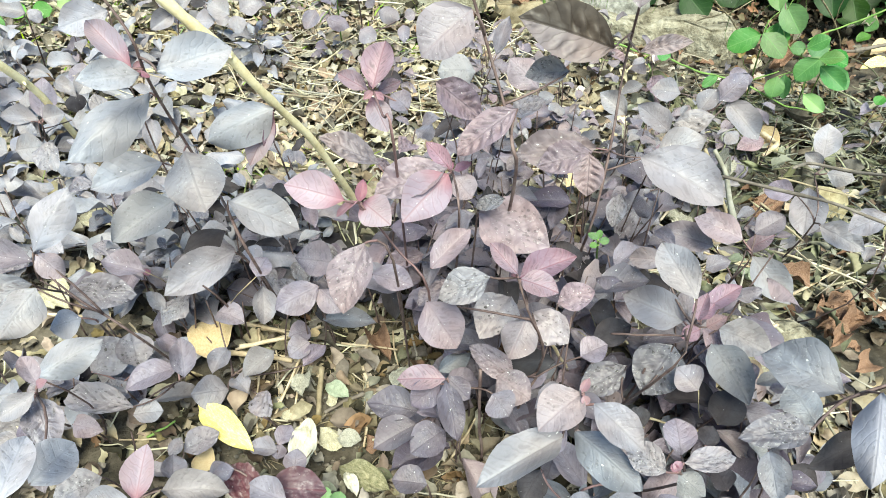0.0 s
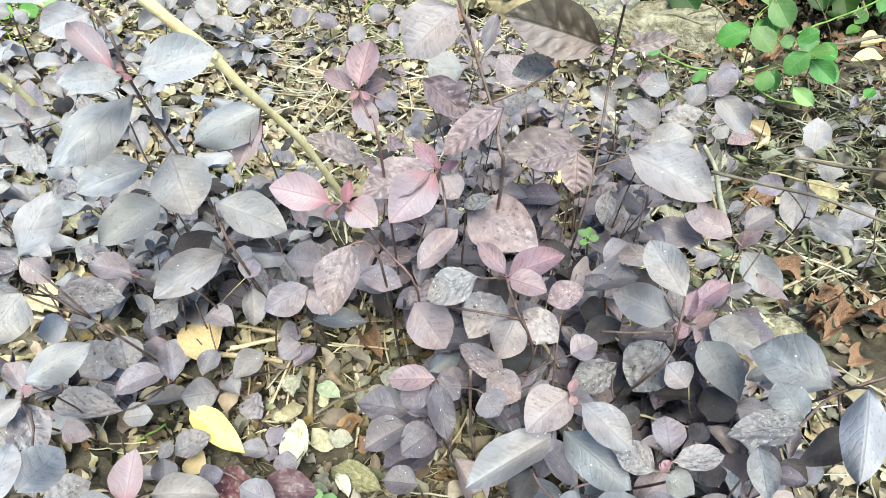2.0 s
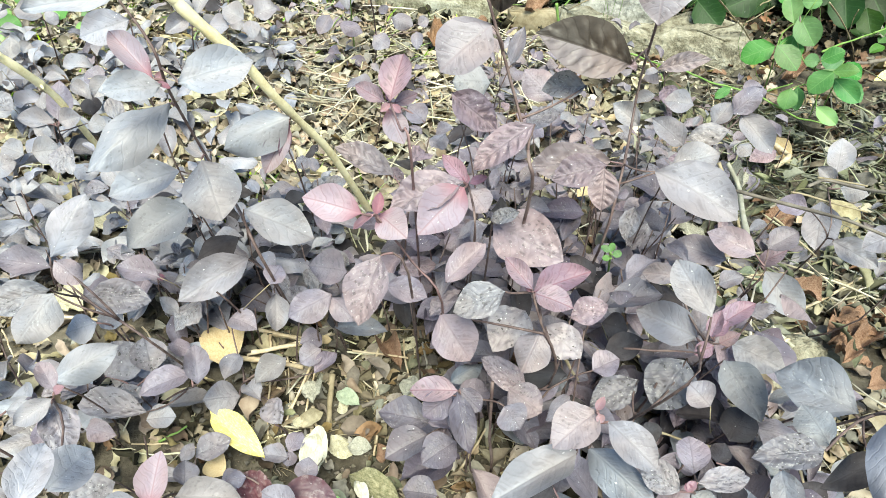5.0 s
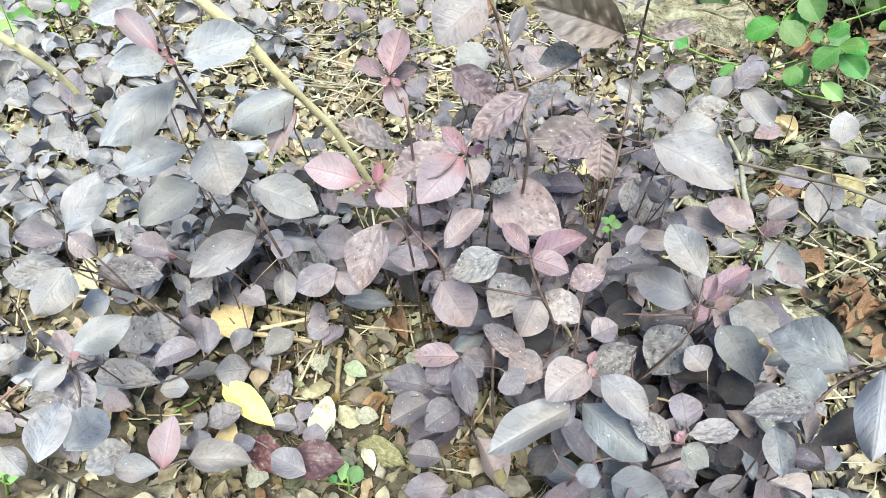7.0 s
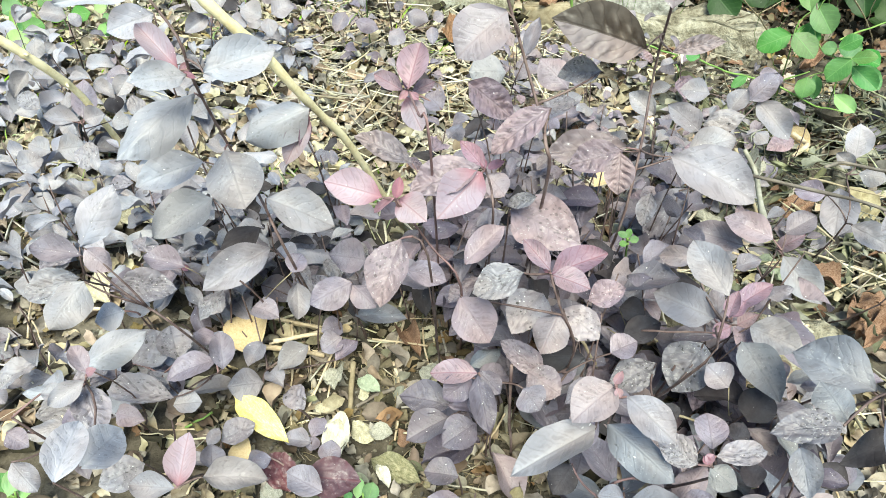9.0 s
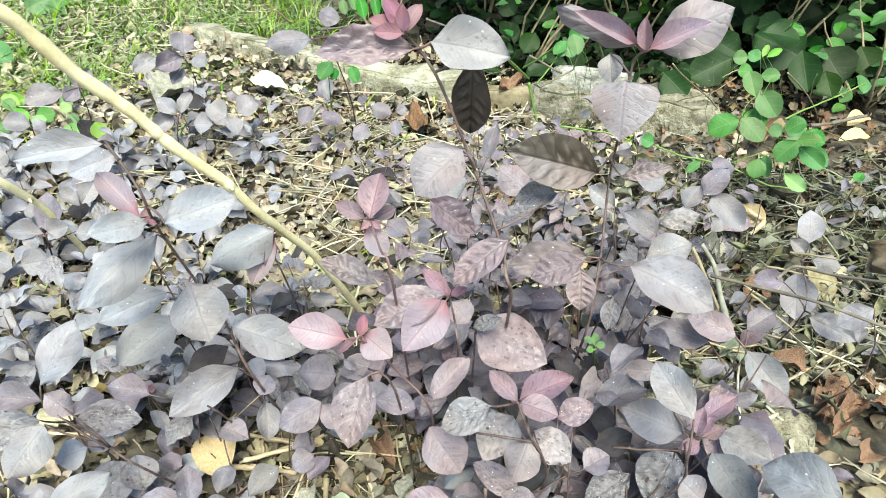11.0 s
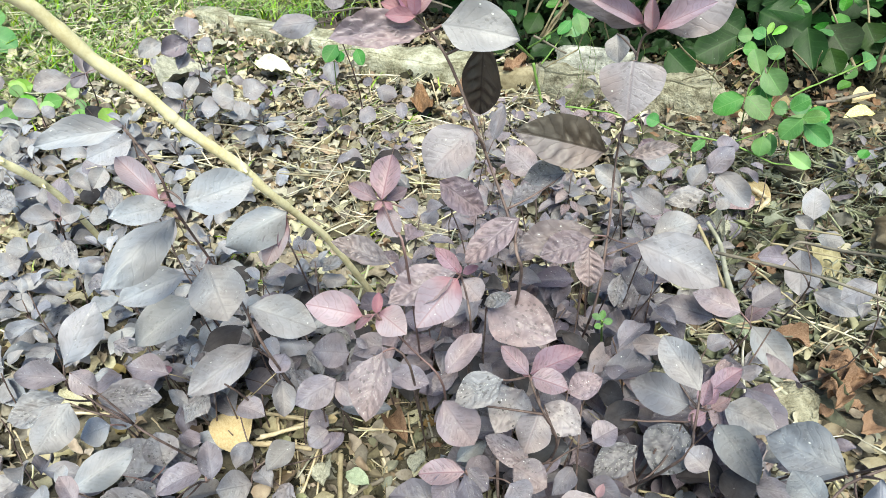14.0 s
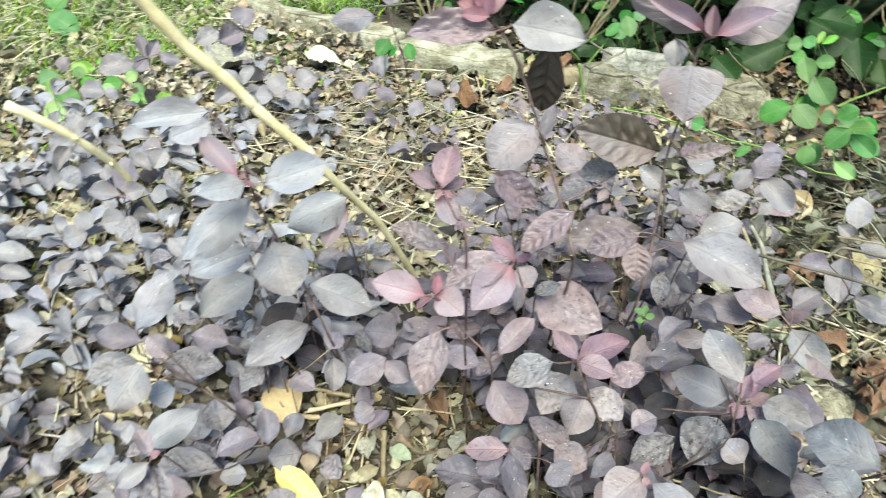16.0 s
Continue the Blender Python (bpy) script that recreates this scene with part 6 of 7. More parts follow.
straight("twig", "thin dry brown twig among the plants", (0.395, 1.881, 0.320), (0.381, 1.981, 0.200), 0.0024, TWIG, "twig", "twigs", 72)
straight("twig", "thin dry brown twig among the plants", (0.381, 1.981, 0.200), (0.291, 2.000, 0.140), 0.0024, TWIG, "twig", "twigs", 73)
straight("shoot", "thin trailing green rose shoot", (0.235, 2.000, 0.200), (0.304, 1.865, 0.300), 0.0032, GREENSTEM, "shoot", "green shoots", 74)
straight("shoot", "thin trailing green rose shoot", (0.162, 1.753, 0.300), (0.249, 1.960, 0.180), 0.0045, GREENSTEM, "shoot", "green shoots", 75)
straight("shoot", "thin trailing green rose shoot", (0.245, 1.924, 0.180), (0.281, 1.922, 0.050), 0.0045, GREENSTEM, "shoot", "green shoots", 76)
straight("shoot", "thin trailing green rose shoot", (0.275, 1.976, 0.160), (0.328, 2.044, 0.200), 0.0027, GREENSTEM, "shoot", "green shoots", 77)
straight("shoot", "thin trailing green rose shoot", (0.328, 2.044, 0.200), (0.339, 2.009, 0.250), 0.0018, GREENSTEM, "shoot", "green shoots", 78)
straight("twig", "thin dry brown twig among the plants", (0.406, 1.800, 0.350), (0.490, 2.034, 0.200), 0.0024, TWIG, "twig", "twigs", 79)
straight("twig", "thin dry brown twig among the plants", (0.490, 2.034, 0.200), (0.538, 2.115, 0.120), 0.0024, TWIG, "twig", "twigs", 80)
straight("twig", "grey weathered twig near the kerb", (0.244, 1.954, 0.250), (0.342, 1.946, 0.200), 0.0036, GREYWOOD, "twig", "twigs", 81)
straight("twig", "thin dry brown twig among the plants", (0.415, 1.595, 0.400), (0.500, 1.775, 0.330), 0.0024, TWIG, "twig", "twigs", 82)
straight("twig", "grey weathered twig near the kerb", (-0.051, 1.966, 0.350), (0.010, 1.997, 0.320), 0.0036, GREYWOOD, "twig", "twigs", 83)
straight("twig", "thin dry brown twig among the plants", (-0.085, 2.370, 0.200), (-0.055, 2.383, 0.060), 0.0018, TWIG, "twig", "twigs", 84)
straight("straw", "dry straw stalk lying on the bed", (0.022, 2.056, 0.080), (0.002, 1.967, 0.050), 0.0018, STRAW, "straw", "straws", 85)
straight("straw", "dry straw stalk lying on the bed", (-0.058, 2.078, 0.080), (-0.033, 1.920, 0.050), 0.0027, STRAW, "straw", "straws", 86)
straight("straw", "dry straw stalk lying on the bed", (-0.062, 1.985, 0.100), (-0.097, 1.982, 0.120), 0.0027, STRAW, "straw", "straws", 87)
straight("straw", "dry straw stalk lying on the bed", (-0.678, 2.772, 0.200), (-0.631, 2.883, 0.120), 0.0036, STRAW, "straw", "straws", 88)
straight("twig", "thin dry brown twig among the plants", (-0.675, 2.722, 0.200), (-0.783, 2.799, 0.120), 0.0018, TWIG, "twig", "twigs", 89)
straight("straw", "dry straw stalk lying on the bed", (-0.481, 2.494, 0.120), (-0.408, 2.541, 0.120), 0.0045, STRAW, "straw", "straws", 90)
straight("twig", "grey weathered twig near the kerb", (-0.373, 2.041, 0.300), (-0.234, 1.891, 0.350), 0.0036, GREYWOOD, "twig", "twigs", 91)
straight("straw", "dry straw stalk lying on the bed", (-0.456, 2.346, 0.200), (-0.488, 2.495, 0.120), 0.0036, STRAW, "straw", "straws", 92)
straight("straw", "dry straw stalk lying on the bed", (-0.414, 1.845, 0.050), (-0.394, 1.926, 0.060), 0.0023, STRAW, "straw", "straws", 93)
straight("straw", "dry straw stalk lying on the bed", (-0.408, 1.860, 0.050), (-0.320, 1.933, 0.050), 0.0023, STRAW, "straw", "straws", 94)
straight("straw", "dry straw stalk lying on the bed", (-0.260, 1.936, 0.060), (-0.215, 1.980, 0.080), 0.0023, STRAW, "straw", "straws", 95)
straight("straw", "dry straw stalk lying on the bed", (-0.176, 2.317, 0.150), (-0.189, 2.282, 0.060), 0.0022, STRAW, "straw", "straws", 96)
straight("straw", "dry straw stalk lying on the bed", (-0.263, 2.184, 0.080), (-0.245, 2.029, 0.050), 0.0022, STRAW, "straw", "straws", 97)
straight("straw", "dry straw stalk lying on the bed", (-1.750, 2.491, 0.020), (-1.648, 2.497, 0.020), 0.0036, STRAW, "straw", "straws", 98)
straight("shoot", "thin trailing green rose shoot", (-1.648, 2.401, 0.150), (-1.557, 2.470, 0.250), 0.0018, GREENSTEM, "shoot", "green shoots", 99)
straight("twig", "thin dry brown twig among the plants", (-1.379, 1.963, 0.050), (-1.336, 2.053, 0.060), 0.0018, TWIG, "twig", "twigs", 100)
straight("straw", "dry straw stalk lying on the bed", (-1.406, 2.274, 0.050), (-1.397, 2.330, 0.080), 0.0018, STRAW, "straw", "straws", 101)
straight("straw", "dry straw stalk lying on the bed", (-1.820, 3.346, 0.050), (-1.540, 3.070, 0.050), 0.0027, STRAW, "straw", "straws", 102)
straight("straw", "dry straw stalk lying on the bed", (-1.633, 2.315, 0.040), (-1.425, 2.223, 0.040), 0.0022, STRAW, "straw", "straws", 103)
straight("straw", "dry straw stalk lying on the bed", (-0.286, 0.677, 0.030), (-0.220, 0.694, 0.035), 0.0038, STRAW, "straw", "straws", 104)
straight("straw", "dry straw stalk lying on the bed", (-0.220, 0.695, 0.035), (-0.175, 0.717, 0.040), 0.0029, STRAW, "straw", "straws", 105)
straight("straw", "dry straw stalk lying on the bed", (-0.342, 0.668, 0.025), (-0.206, 0.656, 0.028), 0.0045, STRAW, "straw", "straws", 106)
straight("straw", "dry straw stalk lying on the bed", (-0.293, 0.725, 0.030), (-0.227, 0.711, 0.030), 0.0032, STRAW, "straw", "straws", 107)
straight("straw", "dry straw stalk lying on the bed", (-0.246, 0.628, 0.030), (-0.229, 0.543, 0.012), 0.0016, STRAW, "straw", "straws", 108)
straight("straw", "dry straw stalk lying on the bed", (-0.191, 0.660, 0.040), (-0.212, 0.571, 0.015), 0.0020, STRAW, "straw", "straws", 109)
straight("straw", "dry straw stalk lying on the bed", (-0.239, 0.691, 0.020), (-0.212, 0.582, 0.015), 0.0014, STRAW, "straw", "straws", 110)
straight("straw", "dry straw stalk lying on the bed", (-0.287, 0.637, 0.020), (-0.230, 0.622, 0.020), 0.0025, STRAW, "straw", "straws", 111)
straight("twig", "thin dry brown twig among the plants", (-0.167, 0.672, 0.020), (-0.155, 0.565, 0.012), 0.0045, TWIG, "twig", "twigs", 112)
straight("twig", "grey weathered twig near the kerb", (-0.099, 0.614, 0.015), (-0.148, 0.580, 0.012), 0.0032, GREYWOOD, "twig", "twigs", 113)
straight("straw", "dry straw stalk lying on the bed", (-0.099, 0.733, 0.030), (-0.107, 0.661, 0.020), 0.0023, STRAW, "straw", "straws", 114)
straight("straw", "dry straw stalk lying on the bed", (-0.107, 0.661, 0.020), (-0.091, 0.608, 0.012), 0.0023, STRAW, "straw", "straws", 115)
straight("straw", "dry straw stalk lying on the bed", (-0.143, 0.698, 0.025), (-0.059, 0.685, 0.030), 0.0018, STRAW, "straw", "straws", 116)
straight("straw", "dry straw stalk lying on the bed", (-0.069, 0.723, 0.030), (-0.055, 0.657, 0.015), 0.0017, STRAW, "straw", "straws", 117)
straight("straw", "dry straw stalk lying on the bed", (-0.182, 0.600, 0.012), (-0.174, 0.547, 0.012), 0.0029, STRAW, "straw", "straws", 118)
straight("straw", "dry straw stalk lying on the bed", (-0.176, 0.574, 0.015), (-0.147, 0.529, 0.015), 0.0020, STRAW, "straw", "straws", 119)
straight("twig", "thin dry brown twig among the plants", (-0.222, 0.686, 0.030), (-0.190, 0.670, 0.020), 0.0018, TWIG, "twig", "twigs", 120)
straight("twig", "thin dry brown twig among the plants", (-0.160, 0.673, 0.020), (-0.132, 0.638, 0.012), 0.0018, TWIG, "twig", "twigs", 121)
straight("straw", "dry straw stalk lying on the bed", (-0.089, 0.573, 0.015), (-0.089, 0.528, 0.012), 0.0020, STRAW, "straw", "straws", 122)
straight("straw", "dry straw stalk lying on the bed", (-0.268, 0.716, 0.030), (-0.263, 0.698, 0.020), 0.0027, STRAW, "straw", "straws", 123)
straight("straw", "dry straw stalk lying on the bed", (0.708, 1.386, 0.050), (0.717, 1.329, 0.055), 0.0063, STRAW, "straw", "straws", 124)
straight("straw", "dry straw stalk lying on the bed", (0.717, 1.329, 0.055), (0.671, 1.282, 0.050), 0.0063, STRAW, "straw", "straws", 125)


# ---------------------------------------------------------------- fallen leaves that stand out
DEAD = [blade("dead_leaf", 300 + i, **kw) for i, kw in enumerate([dict(fold=0.3, droop=0.1, wave=0.06, blister=0.12), dict(fold=-0.15, droop=-0.1, wave=0.08, blister=0.1), dict(fold=0.12, droop=0.18, wave=0.05, blister=0.08)])]
CRISP = [blade("dead_leaf", 320 + i, nu=10, nv=14, **kw) for i, kw in enumerate([dict(fold=0.5, droop=0.3, wave=0.12, blister=0.11), dict(fold=-0.45, droop=-0.25, wave=0.14, blister=0.12), dict(fold=0.3, droop=-0.3, wave=0.12, blister=0.13)])]
FLAT = blade("dead_leaf", 310, fold=0.16, droop=0.1, wave=0.03, blister=0.015, peak=0.9)
dead_rng = random.Random(9)
CLEAR = []


def covered(x, y):
    """Whether a large fallen leaf lies on top here."""
    return any((x - cx) ** 2 + (y - cy) ** 2 < r * r for cx, cy, r in CLEAR)


def dead_leaf(label, mat, bx, by, tx, ty, z, width):
    v, f, uv = FLAT if mat in (YELLOW, TAN) else dead_rng.choice(CRISP) if mat is RUST else dead_rng.choice(DEAD)
    b, t = Vector((bx, by, 0)) / 100, Vector((tx, ty, 0)) / 100
    b.z = max(hill(b.x, b.y), -0.005) + z / 100 * 0.8 + 0.006
    t.z = max(hill(t.x, t.y), -0.005) + z / 100 * 0.8 + 0.008
    ax = t - b
    n = Vector((dead_rng.uniform(-0.3, 0.3), -0.25, 1))
    axn = ax.normalized()
    n = (n - axn * n.dot(axn)).normalized()
    m = Matrix.Translation(b) @ Matrix((axn.cross(n), axn, n)).transposed().to_4x4() @ Matrix.Diagonal((width / 100, ax.length, ax.length, 1))
    me = mesh_of("dead_leaf", v, f, mat, uv)
    ob = tagged(new("dead_leaf", me), label, "leaf", "fallen leaves")
    ob.matrix_basis = m
    GROWN.extend((b.lerp(t, 0.15), (b + t) / 2, b.lerp(t, 0.85)))
    if width > 2.2:
        CLEAR.extend((c.x, c.y - 0.01, max(0.018, width / 100 * 0.55)) for c in (b.lerp(t, 0.1), b.lerp(t, 0.5), b.lerp(t, 0.9)))
    return ob


dead_leaf("smooth tan dead leaf lying on straw", TAN, -34.0, 72.9, -30.2, 62.9, 5.0, 6.5)
dead_leaf("bright yellow fallen leaf on the soil", YELLOW, -30.8, 56.3, -21.8, 49.5, 4.0, 3.4)
dead_leaf("ochre shrivelled leaf on the soil", TAN, -29.2, 50.4, -26.5, 47.7, 2.0, 3.1)
dead_leaf("cream fallen leaf on soil", BONE, -23.9, 43.6, -21.0, 43.1, 2.0, 3.0)
dead_leaf("upright cream dead leaf among seedlings", CREAM, -15.8, 46.9, -16.2, 55.3, 3.0, 3.4)
dead_leaf("large dull grey-green dead leaf on bare soil", WEED, -11.5, 49.5, -4.9, 46.3, 2.0, 3.4)
dead_leaf("white dry leaf flake on soil", CREAM, -10.4, 48.0, -8.6, 44.6, 3.2, 1.6)
dead_leaf("pale grey dead leaf on soil", BONE, -5.5, 61.1, -4.8, 64.8, 3.0, 2.6)
dead_leaf("rust scrap of dead leaf on soil", RUST, -8.5, 53.9, -7.2, 51.8, 2.0, 2.2)
dead_leaf("tan dead leaf on litter", TAN, -59.1, 48.9, -57.2, 50.8, 2.0, 3.6)
dead_leaf("pale tan dead leaf between plants", STRAWLEAF, -67.4, 101.9, -60.1, 98.6, 1.0, 5.6)
dead_leaf("pale yellow dead leaf on the soil", STRAWLEAF, -63.5, 79.7, -57.1, 75.5, 2.0, 5.5)
dead_leaf("large bleached leaf on the soil", BONE, -93.3, 210.3, -83.7, 227.5, 1.5, 21.2)
dead_leaf("large cream-white bleached leaf by the kerb", CREAM, -67.4, 225.6, -50.7, 214.9, 5.0, 6.9)
dead_leaf("bleached leaf by the kerb", BONE, -86.8, 246.3, -81.5, 250.7, 5.0, 4.7)
dead_leaf("yellow and cream fallen leaf", YELLOW, 108.8, 175.1, 118.3, 176.9, 5.0, 4.1)
dead_leaf("pale green fallen leaf on straw", FRESH, 47.9, 93.4, 52.1, 88.5, 3.0, 3.6)
dead_leaf("curled rust-brown dead leaf", RUST, 60.1, 81.9, 61.0, 76.7, 5.0, 3.8)
dead_leaf("curled rust-brown dead leaf", RUST, 58.8, 76.3, 63.8, 79.2, 6.0, 3.7)
dead_leaf("curled rust-brown dead leaf", RUST, 58.2, 75.8, 61.3, 72.8, 4.0, 3.7)
dead_leaf("curled rust-brown dead leaf", RUST, 59.8, 74.3, 65.9, 79.0, 4.0, 3.3)
dead_leaf("curled rust-brown dead leaf", RUST, 60.3, 80.1, 62.1, 74.7, 5.0, 3.3)
dead_leaf("curled rust-brown dead leaf", RUST, 62.0, 80.6, 64.3, 79.9, 7.0, 2.5)
dead_leaf("curled rust-brown dead leaf", RUST, 71.5, 75.9, 76.7, 74.9, 7.2, 2.8)
dead_leaf("curled rust-brown dead leaf", RUST, 71.7, 66.1, 71.6, 70.7, 7.7, 2.8)
dead_leaf("curled rust-brown dead leaf", RUST, 70.1, 83.7, 72.7, 88.0, 3.1, 3.1)
dead_leaf("curled rust-brown dead leaf", RUST, 58.6, 83.2, 53.2, 85.5, 7.7, 3.8)
dead_leaf("curled rust-brown dead leaf", RUST, 60.4, 67.3, 57.3, 65.0, 7.4, 3.1)
dead_leaf("curled rust-brown dead leaf", RUST, 65.4, 82.9, 61.7, 82.4, 3.9, 3.3)
dead_leaf("curled rust-brown dead leaf", RUST, 65.3, 77.5, 61.2, 80.5, 5.4, 3.4)
dead_leaf("curled rust-brown dead leaf", RUST, 68.7, 69.2, 65.4, 72.6, 7.1, 2.9)
dead_leaf("curled rust-brown dead leaf", RUST, 65.8, 77.2, 69.2, 74.5, 6.8, 2.8)
dead_leaf("curled rust-brown dead leaf", RUST, 65.0, 69.3, 69.0, 67.0, 8.0, 3.1)
dead_leaf("curled rust-brown dead leaf", RUST, 70.7, 73.3, 68.3, 77.6, 8.1, 3.8)
dead_leaf("curled rust-brown dead leaf", RUST, 66.3, 67.5, 63.0, 65.2, 7.4, 3.8)
dead_leaf("white dry curled leaf", BONE, 41.7, 107.3, 44.7, 101.1, 6.0, 3.5)
dead_leaf("white curled dry leaf", BONE, 53.6, 119.3, 55.3, 114.9, 8.0, 5.8)
dead_leaf("ochre curled dead leaf", TAN, 69.5, 144.1, 72.5, 133.3, 3.0, 5.9)
dead_leaf("rust brown leaf scraps", RUST, 60.8, 113.6, 64.0, 108.4, 3.0, 5.0)
dead_leaf("tan dead leaf on litter", TAN, 22.2, 107.2, 27.9, 112.0, 10.0, 4.5)
dead_leaf("grey-brown dead leaf on litter", BROWNLITTER, -10.0, 199.4, -5.9, 180.4, 8.0, 6.9)
dead_leaf("brown dead leaf on stones", RUST, 16.9, 206.3, 24.9, 213.5, 10.0, 4.5)
dead_leaf("reddish dead leaf by the kerb", RUST, 0.8, 194.0, 5.8, 203.9, 6.0, 4.9)
dead_leaf("brown dead leaf under the rose", RUST, 83.3, 172.2, 93.8, 183.8, 6.0, 4.0)
dead_leaf("dry leaf litter scrap", BONE, 119.9, 207.2, 129.5, 214.8, 6.0, 6.4)
dead_leaf("orange brown leaf scrap", TAN, 116.1, 185.4, 125.6, 191.6, 5.0, 5.1)
dead_leaf("pale cream dry leaf on the soil", BONE, -18.5, 63.0, -17.7, 58.8, 3.0, 3.1)
dead_leaf("pale grey-green dry leaf on the soil", FRESH, -15.1, 61.8, -11.6, 59.4, 2.0, 2.3)
dead_leaf("beige torn dry leaf on the soil", STRAWLEAF, -14.8, 55.0, -11.6, 52.4, 1.5, 3.1)
dead_leaf("greyish white curled leaf on the soil", BONE, -12.3, 53.2, -9.1, 52.8, 2.5, 2.5)
dead_leaf("cream fallen leaf on the soil", STRAWLEAF, -17.1, 54.5, -15.7, 50.4, 3.0, 2.3)
dead_leaf("small beige dry leaf on the soil", STRAWLEAF, -14.6, 60.2, -13.4, 58.5, 1.5, 1.7)
dead_leaf("beige dry leaf scrap on the soil", STRAWLEAF, -5.6, 61.2, -4.2, 64.2, 1.5, 2.0)
dead_leaf("rusty brown dead leaf on the soil", RUST, -10.1, 73.1, -6.9, 67.3, 1.2, 3.1)
dead_leaf("beige dry leaf scrap on the soil", STRAWLEAF, -20.0, 57.5, -18.0, 55.8, 1.2, 2.0)
dead_leaf("beige dry leaf on the soil", STRAWLEAF, -7.9, 71.5, -4.7, 73.1, 2.0, 2.1)
dead_leaf("small tan dead leaf on straw", TAN, -19.2, 70.1, -17.4, 70.7, 3.5, 1.5)
dead_leaf("white dry curled leaf", BONE, 41.7, 107.3, 45.2, 101.0, 6.0, 2.2)
dead_leaf("white curled dry leaf", BONE, 53.0, 120.6, 53.4, 110.9, 10.0, 2.5)
dead_leaf("crumpled rust brown leaf scraps", RUST, 58.7, 109.5, 66.0, 111.8, 4.0, 4.5)
dead_leaf("curled rust-brown dead leaf", RUST, 57.0, 73.8, 60.5, 76.6, 7.0, 2.2)
dead_leaf("curled rust-brown dead leaf", RUST, 59.2, 73.1, 56.1, 69.8, 7.0, 2.2)
dead_leaf("curled rust-brown dead leaf", RUST, 57.4, 77.0, 60.4, 79.4, 6.0, 2.1)
dead_leaf("curled rust-brown dead leaf", RUST, 60.4, 72.9, 61.5, 71.0, 5.0, 2.4)
dead_leaf("curled rust-brown dead leaf", RUST, 56.3, 73.2, 57.4, 71.3, 4.0, 2.2)


# ---------------------------------------------------------------- young plants filling the bed
fill_rng = random.Random(21)
OPEN = Vector((0, -0.8, 0.6))
GRID = {}
for c in GROWN:
    q = c - OPEN * c.dot(OPEN)
    GRID.setdefault((round(q.x / 0.06), round(q.z / 0.06)), []).append((c, q))


def shaded(p, reach=0.034):
    """Whether a young leaf at p would not stand before an older leaf on the open side."""
    q = p - OPEN * p.dot(OPEN)
    i, k = round(q.x / 0.06), round(q.z / 0.06)
    for a in (i - 1, i, i + 1):
        for b in (k - 1, k, k + 1):
            for c, w in GRID.get((a, b), ()):
                if (w - q).length < reach and (p - c).dot(OPEN) > -0.012:
                    return False
    return True


def sprig(x, y, height, pairs, size, kinds, label, spread=1.0, name="seedling", group="young purple plants"):
    """A young plant: a short stem with crossed pairs of leaves."""
    z0 = hill(x, y)
    lean = Vector((fill_rng.uniform(-0.25, 0.25), fill_rng.uniform(-0.4, 0.1), 1)).normalized()
    root = Vector((x, y, z0 - 0.008))
    top = root + lean * height
    p = plant(name, label, "plant", group)
    made = 0
    turn = fill_rng.uniform(0, 3.1)
    for i in range(pairs):
        u = 1 - i / max(pairs, 1) * 0.75
        node = root.lerp(top, u)
        for s in (0, 1):
            a = turn + i * 1.57 + s * math.pi + fill_rng.uniform(-0.4, 0.4)
            ln = size * (0.55 + 0.45 * min(1, i / 1.5)) * fill_rng.uniform(0.75, 1.2)
            up = 0.55 - 0.45 * min(i, 2) + fill_rng.uniform(-0.2, 0.2)
            d = Vector((math.cos(a), math.sin(a), up)).normalized()
            b = node + d * 0.012 * spread
            t = b + d * ln
            if t.z < hill(t.x, t.y) + 0.008 or not shaded((b + t) / 2):
                continue
            kind = fill_rng.choice(kinds)
            n = Vector((fill_rng.uniform(-0.3, 0.3), -0.35 + fill_rng.uniform(-0.3, 0.3), 0.9))
            n = (n - d * n.dot(d)).normalized()
            ob = part("leaf", fill_rng.choice(BLADES[kind]), p)
            ob.matrix_basis = Matrix.Translation(b) @ Matrix((d.cross(n), d, n)).transposed().to_4x4() @ Matrix.Diagonal((ln * fill_rng.uniform(0.44, 0.64), ln, ln, 1))
            made += 1
    if not made:
        bpy.data.objects.remove(p)
        return None
    line = bend(root, top, 0.06, fill_rng, 4)
    part("stem", mesh_of("stem", *tube_geometry(line, [0.0014, 0.0013, 0.0012, 0.0011, 0.0009], 6), STEM), p)
    return p


def patch(count, x0, x1, y0, y1, h0, h1, size, kinds, label, pairs=(2, 4), avoid=()):
    for _ in range(count):
        x, y = fill_rng.uniform(x0, x1), fill_rng.uniform(y0, y1)
        if any(a <= x <= b and c <= y <= d for a, b, c, d in avoid):
            continue
        sprig(x, y, fill_rng.uniform(h0, h1), fill_rng.randint(*pairs), size * fill_rng.uniform(0.8, 1.25), kinds, label)


BARE = [(-0.22, 0.0, 0.40, 0.72)]
patch(40, -0.75, -0.2, 0.42, 1.0, 0.05, 0.16, 0.05, "gvvsgm", "low young plant with grey-mauve leaves under taller ones", (4, 6), BARE)
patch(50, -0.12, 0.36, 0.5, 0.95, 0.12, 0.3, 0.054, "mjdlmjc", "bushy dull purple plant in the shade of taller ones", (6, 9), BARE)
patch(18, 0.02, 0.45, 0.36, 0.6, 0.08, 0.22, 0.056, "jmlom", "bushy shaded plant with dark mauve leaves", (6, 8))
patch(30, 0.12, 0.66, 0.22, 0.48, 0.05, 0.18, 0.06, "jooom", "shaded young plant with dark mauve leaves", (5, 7))
